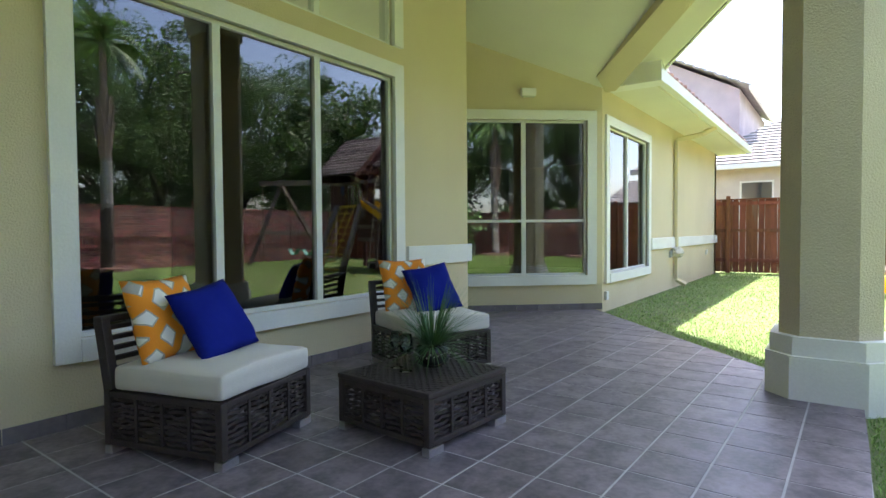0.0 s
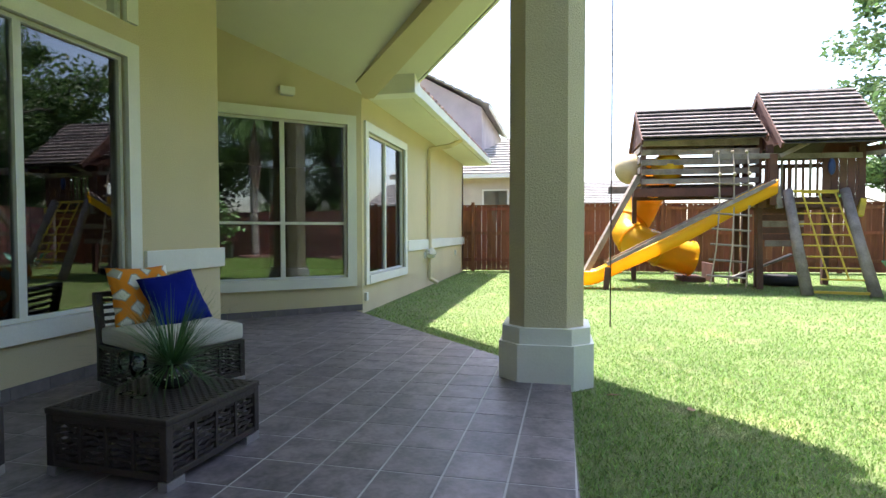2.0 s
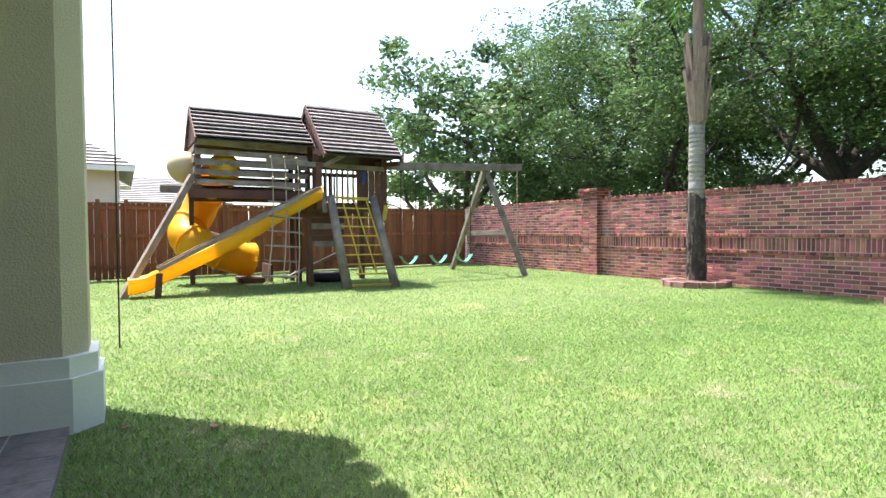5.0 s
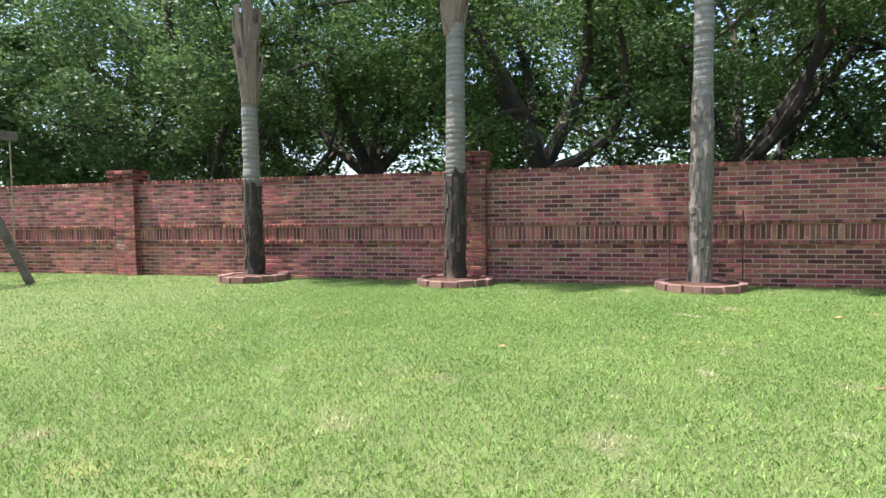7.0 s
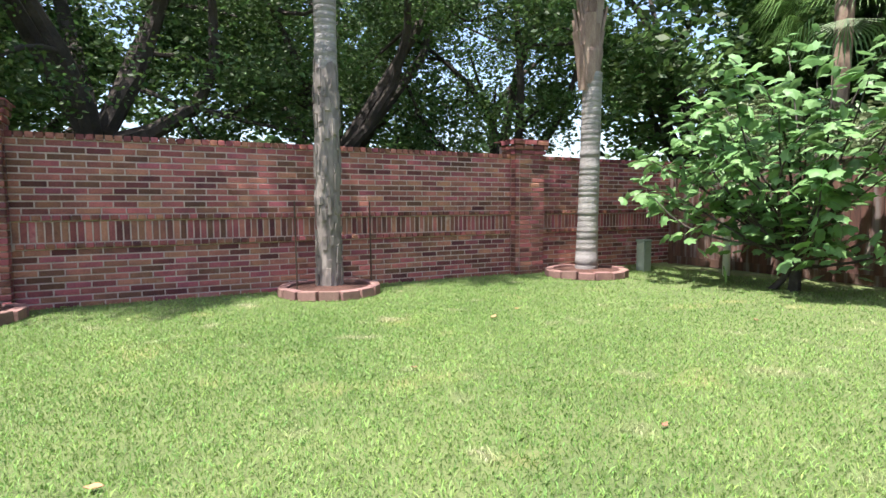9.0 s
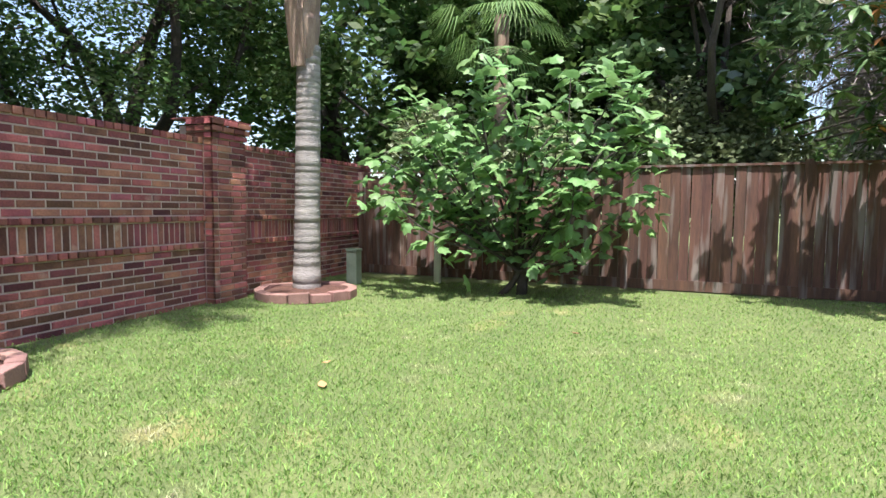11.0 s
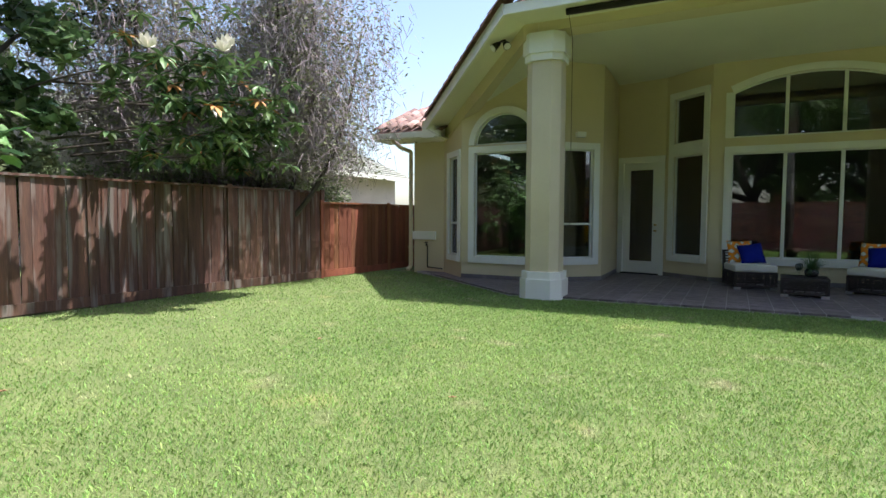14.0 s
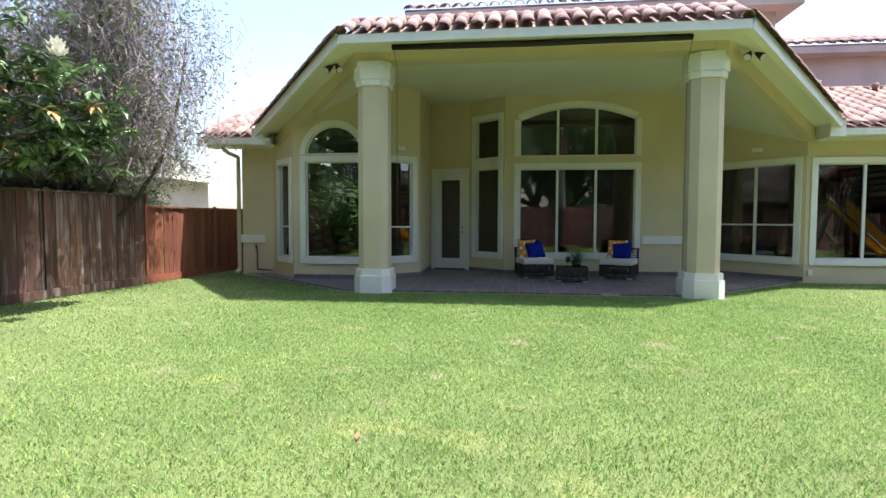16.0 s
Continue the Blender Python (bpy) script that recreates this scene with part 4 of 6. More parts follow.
# ---- wooden fences ----
def fence(p, q, top, material, label, face=1, step=None, rails_in=False):
    """Boards from p to q, with posts and rails. face: the side on which the boards stand."""
    f = tagged(new("fence"), label, "fence", kind="structure")
    run = Run(p, q)
    meshes = {}
    s, k = 0.0, 0
    while s < run.ln:
        w = random.choice((0.136, 0.142, 0.148))
        t = top(s) + random.choice((-0.012, 0.0, 0.0, 0.01))
        key = (w, round(t, 2))
        if key not in meshes:
            bm = B()
            z0 = -0.02
            v = [bm.verts.new(c) for c in ((0, 0, z0), (w - 0.006, 0, z0), (w - 0.006, 0, t - 0.03), (w - 0.03, 0, t), (0.024, 0, t), (0, 0, t - 0.03))]
            fc = bm.faces.new(v)
            ex = bmesh.ops.extrude_face_region(bm, geom=[fc])
            bmesh.ops.translate(bm, vec=(0, 0.018, 0), verts=[x for x in ex["geom"] if isinstance(x, bmesh.types.BMVert)])
            bmesh.ops.recalc_face_normals(bm, faces=bm.faces)
            me = bpy.data.meshes.new("board")
            bm.to_mesh(me)
            bm.free()
            me.materials.append(material)
            meshes[key] = me
        ob = new("board", meshes[key])
        ob.parent = f
        ob.matrix_basis = run.m @ pose(s, -0.004 + random.uniform(-0.005, 0.005), 0, random.uniform(-0.3, 0.3), random.uniform(-0.35, 0.35), 0)
        s += w
        k += 1
    s = 0.0
    while s < run.ln + 0.1:
        bm = B()
        t = top(min(s, run.ln - 0.01))
        if rails_in:
            run.box(bm, s, s + 0.09, 0.0, 0.085, -0.05, t + 0.10)
        else:
            run.box(bm, s, s + 0.10, 0.006, 0.035, -0.05, t + 0.06)
        part("post", bm, material, f)
        s += 2.35
    for z in ((0.25, 1.02, 1.72) if rails_in else (0.0,)):
        bm = B()
        if rails_in:
            run.box(bm, 0, run.ln, 0.004, 0.042, z, z + 0.085)
        else:
            run.box(bm, 0, run.ln, 0.006, 0.03, z - 0.03, z + 0.12)
        part("rail", bm, material, f)
    cuts = [0.0] + ([step] if step else []) + [run.ln]
    for a, b in zip(cuts, cuts[1:]):
        bm = B()
        t = top((a + b) / 2)
        run.box(bm, a, b, -0.03, 0.04, t - 0.01, t + 0.025)
        part("top_rail", bm, material, f)
    return f


FL0, FL1 = (-11.62, -14.75), (-9.95, 4.2)
flen = (Vector(FL1) - Vector(FL0)).length
fence(FL0, (-10.62, -3.05), lambda s: 1.74 if s < 5 else 1.80, FENCE_OLD, "weathered brown wooden board fence, greyed low down")
fence((-10.62, -3.05), FL1, lambda s: 1.58, FENCE, "red-brown stained wooden board fence, lower run")
fence((12.0, 6.0), (12.2, -4.0), lambda s: 1.86, FENCE, "red-brown stained wooden board fence beside the house", rails_in=True)
fence((12.2, -4.0), (13.45, -14.8), lambda s: 1.88, FENCE, "red-brown stained board fence behind the playset", rails_in=True)


# ---- foliage ----
def leaf_mesh(name, pts, size, material, parent, aspect=0.55, flat=0.4, label="", seed=1, fold=0.0):
    """Many small pointed leaves, each a four-sided blade, at pts (n by 3)."""
    rng = np.random.default_rng(seed)
    n = len(pts)
    d = rng.normal(size=(n, 3))
    d[:, 2] *= flat
    d /= np.linalg.norm(d, axis=1, keepdims=True)
    u = rng.normal(size=(n, 3))
    s = np.cross(d, u)
    s /= np.linalg.norm(s, axis=1, keepdims=True)
    ln = size * rng.uniform(0.6, 1.4, (n, 1))
    a = pts - d * ln / 2
    b = pts + d * ln / 2
    nr = np.cross(d, s)
    c = pts + s * ln * aspect / 2 + nr * ln * fold
    e = pts - s * ln * aspect / 2 + nr * ln * fold
    v = np.stack([a, c, b, e], 1).reshape(-1, 3)
    f = np.arange(4 * n).reshape(-1, 4)
    me = bpy.data.meshes.new(name)
    me.vertices.add(4 * n)
    me.vertices.foreach_set("co", v.ravel())
    me.loops.add(4 * n)
    me.loops.foreach_set("vertex_index", f.ravel())
    me.polygons.add(n)
    me.polygons.foreach_set("loop_start", np.arange(0, 4 * n, 4))
    me.update(calc_edges=True)
    me.materials.append(material)
    ob = new(name, me)
    ob.parent = parent
    if label:
        ob["label"] = label
    return ob


def limb(bm, p, q, r0, r1, rng, bend=0.12, n=6):
    p, q = np.array(p, float), np.array(q, float)
    ln = np.linalg.norm(q - p)
    off = rng.normal(size=3) * bend * ln
    pts = [p + (q - p) * t + off * math.sin(math.pi * t) for t in np.linspace(0, 1, n)]
    tube(bm, pts, [r0 + (r1 - r0) * t for t in np.linspace(0, 1, n)], 7)
    return pts


def tree(at, height, spread, trunk_r, seed, leaves=15000, size=0.16, material=None, low=0.28, lean=(0, 0), clumps=46, name="tree",
         label="leafy live oak with dark trunk beyond the garden wall", group="oaks beyond the wall"):
    rng = np.random.default_rng(seed)
    t = thing(name, label, "tree", (at[0], at[1], LAWN), group)
    bm = B()
    fork = np.array([lean[0], lean[1], height * low])
    limb(bm, (0, 0, -0.1), fork, trunk_r, trunk_r * 0.75, rng, 0.04)
    centres = []
    for k in range(7):
        a = 2 * math.pi * (k + rng.uniform(-.3, .3)) / 7
        r = spread * rng.uniform(0.35, 0.75)
        tip = fork + np.array([r * math.cos(a), r * math.sin(a), height * rng.uniform(0.22, 0.62)])
        pts = limb(bm, fork, tip, trunk_r * 0.5, trunk_r * 0.12, rng)
        for m in range(3):
            p = pts[rng.integers(2, 6)]
            q = p + rng.normal(size=3) * np.array([1, 1, 0.6]) * spread * 0.28
            limb(bm, p, q, trunk_r * 0.16, trunk_r * 0.05, rng)
            centres.append(q)
        centres.append(tip)
    part("trunk", bm, BARK, t, "dark ridged trunk and limbs")
    while len(centres) < clumps:
        a, rr = rng.uniform(0, 2 * math.pi), spread * math.sqrt(rng.uniform(0.05, 1))
        zz = height * (low + rng.uniform(0.02, 0.72))
        if (rr / spread) ** 2 + ((zz / height - 0.6) / 0.45) ** 2 < 1.15:
            centres.append(np.array([rr * math.cos(a), rr * math.sin(a), zz]) + np.array([lean[0], lean[1], 0]))
    cs = np.array(centres)
    which = rng.integers(0, len(cs), leaves)
    rad = rng.uniform(0.10, 0.27, len(cs)) * spread
    off = rng.normal(size=(leaves, 3)) * 0.55
    off /= np.maximum(1, np.linalg.norm(off, axis=1, keepdims=True))
    pts = cs[which] + off * rad[which][:, None] * np.array([1, 1, 0.7])
    leaf_mesh("crown", pts, size, material or LEAF, t, seed=seed)
    return t


OAKS = [((12.5, -20.5), 10.5, 4.9, 0.32, LEAF), ((7.6, -19.0), 9.5, 4.4, 0.30, LEAF_L), ((3.2, -19.4), 10.5, 4.8, 0.34, LEAF), ((-1.6, -18.3), 10.0, 4.6, 0.36, LEAF),
        ((-6.0, -19.2), 9.5, 4.4, 0.30, LEAF_L), ((-10.5, -19.2), 9.5, 4.4, 0.30, LEAF), ((0.8, -24.5), 12.5, 5.5, 0.36, LEAF), ((-8.0, -25.0), 12.5, 5.5, 0.36, LEAF),
        ((9.0, -25.0), 12.0, 5.5, 0.36, LEAF), ((-15.5, -17.0), 11.0, 5.0, 0.34, LEAF), ((17.5, -24.0), 10.5, 5.0, 0.3, LEAF_L), ((17.2, -17.2), 9.6, 4.7, 0.3, LEAF_L)]
for k, (at, h, sp, r, m) in enumerate(OAKS):
    tree(at, h, sp, r, 11 + k, (52000 if k < 6 else 22000), 0.105 if k < 6 else 0.22, m, low=0.22 if k < 6 else 0.16, clumps=95)
# hedge line far beyond, closing the view under the crowns
rng0 = np.random.default_rng(5)
far = thing("far_trees", "far green tree line beyond the garden wall", "trees", kind="stuff")
n_far = 16000
fx = rng0.uniform(-30, 32, n_far)
fz = rng0.uniform(0, 1, n_far) ** 0.8 * (2.6 + 1.3 * np.sin(fx * 0.6) + 0.7 * np.sin(fx * 1.7))
leaf_mesh("foliage", np.stack([fx, -31 + rng0.normal(size=n_far) * 1.2, fz], 1), 0.5, LEAF_L, far, seed=4)


# ---- palms ----
def palm(at, height, r, dark_to, seed, neck=3.3, fronds=True, low_bark=None):
    rng = np.random.default_rng(seed)
    t = thing("palm_tree", "tall palm with grey ringed trunk in a stone-edged bed", "palm tree", (*at, LAWN), "palms along the brick wall")
    bm = B()
    prof, z = [], 0.0
    lean = rng.uniform(-0.015, 0.015, 2)
    rings = []
    while z < neck:
        rr = r * (1.18 - 0.10 * min(1, z / 0.5) - 0.16 * z / neck) * (1 + rng.uniform(-0.02, 0.03))
        step = rng.uniform(0.07, 0.12)
        rings += [(z, rr * 1.02), (z + step * 0.6, rr * 1.0), (z + step * 0.95, rr * 0.985)]
        z += step
    n = 18
    rows = [[bm.verts.new((lean[0] * z + rr * math.cos(2 * math.pi * k / n) * (1 + 0.02 * math.sin(5 * k + z)), lean[1] * z + rr * math.sin(2 * math.pi * k / n), z)) for k in range(n)] for z, rr in rings if z >= dark_to * 0.93]
    for a, b in zip(rows, rows[1:]):
        for k in range(n):
            bm.faces.new((a[k], a[(k + 1) % n], b[(k + 1) % n], b[k]))
    part("trunk", bm, PALMBARK, t, "grey ringed trunk", True)
    if dark_to > 0.1:
        bm = B()
        rows = []
        for i in range(int(dark_to / 0.06) + 2):
            z = min(i * 0.06, dark_to)
            row = []
            zr = z
            for k in range(n):
                z = zr * (1 + 0.10 * noise.noise((2.2 * math.cos(6.28 * k / n), 2.2 * math.sin(6.28 * k / n), seed * 1.7)))
                rr = r * (1.20 - 0.12 * min(1, z / 0.5)) * (1 + 0.10 * noise.noise((3 * math.cos(6.28 * k / n), 3 * math.sin(6.28 * k / n), z * 2.2 + seed)) + rng.uniform(-0.02, 0.02))
                row.append(bm.verts.new((lean[0] * z + rr * math.cos(2 * math.pi * k / n), lean[1] * z + rr * math.sin(2 * math.pi * k / n), z)))
            rows.append(row)
        for a, b in zip(rows, rows[1:]):
            for k in range(n):
                bm.faces.new((a[k], a[(k + 1) % n], b[(k + 1) % n], b[k]))
        part("lower_trunk", bm, low_bark or PALMDARK, t, "rough peeling lower bark")
        bm = B()
        for k in range(int(70 * dark_to / 1.9)):
            a, z, ln = rng.uniform(0, 6.283), rng.uniform(0.1, dark_to * 0.92), rng.uniform(0.08, 0.26)
            rr = r * (1.20 - 0.12 * min(1, z / 0.5)) * 1.03
            tilt = rng.uniform(-0.06, 0.06)
            p = Vector((lean[0] * z + rr * math.cos(a), lean[1] * z + rr * math.sin(a), z))
            q = Vector((lean[0] * z + rr * 1.02 * math.cos(a + tilt), lean[1] * z + rr * 1.02 * math.sin(a + tilt), z + ln))
            beam(bm, p, q, rng.uniform(0.03, 0.075), rng.uniform(0.014, 0.032), up=(math.cos(a), math.sin(a), 0.1), bevel=0.006)
        part("bark_flakes", bm, PALMFLAKE if low_bark is None else low_bark, t, "loose plates of split bark")["kind"] = "stuff"
    # old leaf bases
    bm = B()
    for k in range(26):
        a, z = rng.uniform(0, 6.283), neck + 1.3 * rng.uniform(0.0, 1.0)
        c, s = math.cos(a), math.sin(a)
        up = 0.55 + 0.3 * rng.random()
        p = Vector((c * r * 0.8, s * r * 0.8, z - 0.25))
        q = Vector((c * (r * 1.2 + 0.10 * rng.random()), s * (r * 1.2 + 0.1 * rng.random()), z + up * 0.7))
        beam(bm, p, q, 0.16, 0.035, up=(c, s, 0.2))
    tube(bm, [(0, 0, neck - 0.15), (0, 0, neck + 0.35), (0, 0, neck + 1.1), (0, 0, height)], [r * 0.95, r * 1.35, r * 0.75, r * 0.55], 12)
    part("leaf_bases", bm, BOOT, t, "dry brown split leaf bases")["kind"] = "stuff"
    if fronds:
        pts, faces = [], []
        for k in range(26):
            a = 6.283 * k / 26 + rng.uniform(-.2, .2)
            el = rng.uniform(-0.5, 1.2)
            ln = rng.uniform(1.3, 1.8)
            prev = np.array([0, 0, height - 0.1])
            d = np.array([math.cos(a) * math.cos(el), math.sin(a) * math.cos(el), math.sin(el)])
            side = np.array([-math.sin(a), math.cos(a), 0])
            for i in range(14):
                d = d + np.array([0, 0, -0.09])
                d /= np.linalg.norm(d)
                nxt = prev + d * ln / 14
                for sg in (-1, 1):
                    tip = nxt + sg * side * 0.38 * math.sin(math.pi * (i + 2) / 17) + d * 0.22 + np.array([0, 0, -0.12])
                    q = len(pts)
                    pts += [tuple(prev), tuple(nxt), tuple(tip)]
                    faces.append((q, q + 1, q + 2))
                prev = nxt
        raw("fronds", pts, faces, FROND, t)
    return t


def ring_bed(at, r, seed, k=15):
    rng = np.random.default_rng(seed)
    t = thing("tree_ring", "round bed edged with red stones and filled with mulch", "flower bed", (*at, LAWN), "palm beds")
    bm = B()
    n = 40
    c = bm.verts.new((0, 0, 0.15))
    rows = [[bm.verts.new((q * r * math.cos(6.2832 * i / n), q * r * math.sin(6.2832 * i / n), 0.15 - 0.07 * q + rng.uniform(-.008, .008))) for i in range(n)] for q in (0.35, 0.65, 0.95)]
    for i in range(n):
        bm.faces.new((c, rows[0][i], rows[0][(i + 1) % n]))
        for a, b in zip(rows, rows[1:]):
            bm.faces.new((a[i], b[i], b[(i + 1) % n], a[(i + 1) % n]))
    part("mulch", bm, MULCH, t, "brown bark mulch")
    w = 2 * math.pi * r / k
    for i in range(k):
        a = 6.2832 * i / k
        bm = B()
        box(bm, -0.07, -w * 0.48, 0, 0.055, w * 0.48, 0.125 + rng.uniform(-.012, .012), pose(r * math.cos(a), r * math.sin(a), 0, rng.uniform(-3, 3), rng.uniform(-3, 3), math.degrees(a) + rng.uniform(-3, 3)), 0.012)
        part("edging_stone", bm, EDGER, t)


PALMS = [((3.66, -14.42), 7.0, 0.16, 1.88, 3.6), ((-0.42, -14.42), 6.6, 0.17, 1.95, 4.5), ((-4.44, -14.38), 7.8, 0.15, 3.0, 5.6), ((-8.78, -14.10), 6.4, 0.165, 0.0, 3.3)]
for k, (at, h, r, dk, nk) in enumerate(PALMS):
    palm(at, h, r, dk, 31 + k, nk, True, PALMMID if k == 2 else None)
    ring_bed(at, 0.62, 51 + k)
for x, y in ((-3.96, -14.22), (-5.08, -14.48)):
    bm = B()
    tube(bm, [(x, y, LAWN), (x + 0.01, y, 1.2)], 0.011, 6)
    tagged(part("garden_stake", bm, CHAIN), "thin rusty metal stake in a palm bed", "stake", "palm stakes")


# ---- playset ----
PX = 8.0
play = thing("playset", "weathered wooden playset with two shingled roofs and yellow slides", "playset", (0, 0, 0))


def bar(name, p, q, w, h, material=OLDWOOD, parent=play, label="", up=(0, 0, 1)):
    bm = B()
    beam(bm, p, q, w, h, up, 0.006)
    return part(name, bm, material, parent, label)


# posts and decks: a front tower and a longer fort beside it
TW = (7.95, 9.35, -7.58, -9.17)     # x0, x1, y0, y1
FT = (8.35, 9.75, -5.30, -7.52)
for x in TW[:2]:
    for y in TW[2:]:
        bar("post", (x, y, LAWN if x > 9 else 1.55), (x, y, 2.80), 0.12, 0.12, REDWOOD, up=(0, 1, 0))
for x in FT[:2]:
    for y in FT[2:]:
        bar("post", (x, y, LAWN if (x > 9 or y < -7) else 1.85), (x, y, 3.05), 0.10, 0.10, REDWOOD, up=(0, 1, 0))
for (x0, x1, y0, y1), z in ((TW, 1.76), (FT, 2.02)):
    k = 12
    for i in range(k):
        ya, yb = y0 + (y1 - y0) * i / k, y0 + (y1 - y0) * (i + 1) / k
        bar("deck_board", (x0, (ya + yb) / 2, z), (x1, (ya + yb) / 2, z), abs(yb - ya) - 0.01, 0.03, REDWOOD)
    bar("deck_beam", (x0 - 0.03, y0 + 0.2, z - 0.10), (x0 - 0.03, y1, z - 0.10), 0.05, 0.17, REDWOOD)
    bar("deck_beam", (x1 + 0.03, y0, z - 0.10), (x1 + 0.03, y1, z - 0.10), 0.05, 0.17, REDWOOD)
# fort rails on the garden side and the ends
for i, (z, h) in enumerate(((2.15, 0.11), (2.35, 0.12), (2.55, 0.12), (2.76, 0.12), (2.97, 0.16))):
    bar("slat", (FT[0] - 0.07, FT[2] + 0.05, z), (FT[0] - 0.07 - 0.02 * (i % 2), FT[3] + 0.02, z - 0.01 * i), 0.035, h)
    bar("slat", (FT[1] + 0.06, FT[2], z), (FT[1] + 0.06, FT[3], z), 0.03, h)
for i in range(4):
    z = 2.18 + 0.22 * i
    bar("slat", (FT[0], FT[2] + 0.06, z), (FT[1], FT[2] + 0.06, z), 0.03, 0.13)
# tower: corner post, balusters, vertical boards and the long hand rail
bar("corner_post", (TW[0] - 0.10, -7.60, 1.62), (TW[0] - 0.10, -7.60, 2.60), 0.13, 0.19, REDWOOD, up=(1, 0, 0))
bar("post_block", (TW[0] - 0.16, -7.72, 1.55), (TW[0] - 0.13, -7.67, 1.98), 0.10, 0.10, OLDWOOD, up=(0, 1, 0))
for i in range(6):
    y = -7.80 - 0.125 * i
    bar("baluster", (TW[0] - 0.02, y, 1.78), (TW[0] - 0.02, y, 2.50), 0.035, 0.04, REDWOOD if i % 2 else OLDWOOD, up=(0, 1, 0))
    bar("baluster", (TW[1] + 0.02, y - 0.06, 1.78), (TW[1] + 0.02, y - 0.06, 2.50), 0.035, 0.04, REDWOOD, up=(0, 1, 0))
bar("tower_rail", (TW[1], TW[2], 2.52), (TW[1], TW[3], 2.52), 0.05, 0.09, REDWOOD)
bar("tower_rail", (TW[0] - 0.20, -6.50, 2.57), (TW[0] - 0.06, -9.16, 2.55), 0.05, 0.10)
for i in range(5):
    y = TW[3] + 0.03 + 0.142 * i
    bar("wall_board", (TW[0] - 0.03, y, 1.72 + 0.05 * (i % 3)), (TW[0] - 0.03, y, 2.53), 0.132, 0.028, REDWOOD, up=(1, 0, 0))
for i in range(7):
    bar("skirt_board", (TW[0] + 0.10, -7.32 - 0.04 * i, 1.64 - 0.128 * i), (TW[0] + 0.10, -8.25, 1.64 - 0.128 * i), 0.025, 0.12, REDWOOD if i % 3 else OLDWOOD)
bar("skirt_post", (TW[0] + 0.14, -7.50, LAWN), (TW[0] + 0.05, -7.42, 1.65), 0.10, 0.10, REDWOOD, up=(0, 1, 0))
bar("side_brace", (TW[0] - 0.05, TW[3] - 0.02, 1.72), (TW[0] - 0.12, TW[3] + 0.06, 1.40), 0.10, 0.10, YELLOW2, up=(0, 1, 0))
bar("roof_brace", (7.75, -7.72, 2.55), (7.45, -8.1, 2.78), 0.06, 0.08)
bar("roof_arm", (7.55, -9.38, 2.66), (8.9, -9.1, 2.70), 0.07, 0.10, REDWOOD)
bm = B()
bmesh.ops.create_icosphere(bm, subdivisions=2, radius=0.11, matrix=Matrix.Translation((TW[0] - 0.13, -8.62, 2.34)) @ Matrix.Diagonal((0.5, 0.6, 1.5, 1)))
part("hanging_bag", bm, BLUEROPE, play, "dark blue cloth bundle hung on the boards", True)


def gable(y0, y1, xc, half, z_eave, z_ridge, rows, name):
    """A gabled roof with its ridge along y, each course a row of wood shingles."""
    rf = new(name)
    rf.parent = play
    for s in (-1, 1):
        bm = B()
        beam(bm, (xc + s * half / 2, y0, (z_eave + z_ridge) / 2 - 0.03), (xc + s * half / 2, y1, (z_eave + z_ridge) / 2 - 0.03), math.hypot(half, z_ridge - z_eave), 0.02,
             up=Vector((s * (z_ridge - z_eave), 0, half)).normalized())
        part("roof_deck", bm, BARK, rf)
        for i in range(rows):
            t0, t1 = (i - 0.12) / rows, (i + 1.0) / rows
            p = [(xc + s * half * (1 - t), z_eave + (z_ridge - z_eave) * t) for t in (t0, t1)]
            bm = B()
            beam(bm, (((p[0][0] + p[1][0]) / 2), y0, (p[0][1] + p[1][1]) / 2 + 0.030), ((p[0][0] + p[1][0]) / 2, y1, (p[0][1] + p[1][1]) / 2 + 0.030 + random.uniform(-.008, .008)),
                 math.hypot(p[1][0] - p[0][0], p[1][1] - p[0][1]), 0.026, up=Vector((s * (z_ridge - z_eave), 0, half)).normalized() + Vector((-s * 0.30, 0, 0.05)))
            part("shingle_course", bm, SHINGLE, rf)
    for y in (y0, y1):
        for s in (-1, 1):
            bm = B()
            beam(bm, (xc + s * (half + 0.03), y, z_eave - 0.06), (xc, y, z_ridge - 0.06), 0.04, 0.12)
            part("rake_board", bm, REDWOOD, rf)
    for y, sg in ((y0 - math.copysign(0.05, y0 - y1), 1), (y1 + math.copysign(0.05, y0 - y1), 1)):
        bm = B()
        vs = [bm.verts.new(c) for c in ((xc - half * 0.9, y, z_eave), (xc + half * 0.9, y, z_eave), (xc, y, z_ridge - 0.1))]
        fc = bm.faces.new(vs)
        ex = bmesh.ops.extrude_face_region(bm, geom=[fc])
        bmesh.ops.translate(bm, vec=(0, 0.025, 0), verts=[v for v in ex["geom"] if isinstance(v, bmesh.types.BMVert)])
        bmesh.ops.recalc_face_normals(bm, faces=bm.faces)
        part("gable_board", bm, REDWOOD, rf)


gable(-5.22, -7.55, 9.05, 1.07, 2.99, 3.78, 8, "fort_roof")
gable(-7.60, -9.36, 8.74, 1.36, 2.76, 4.00, 13, "tower_roof")
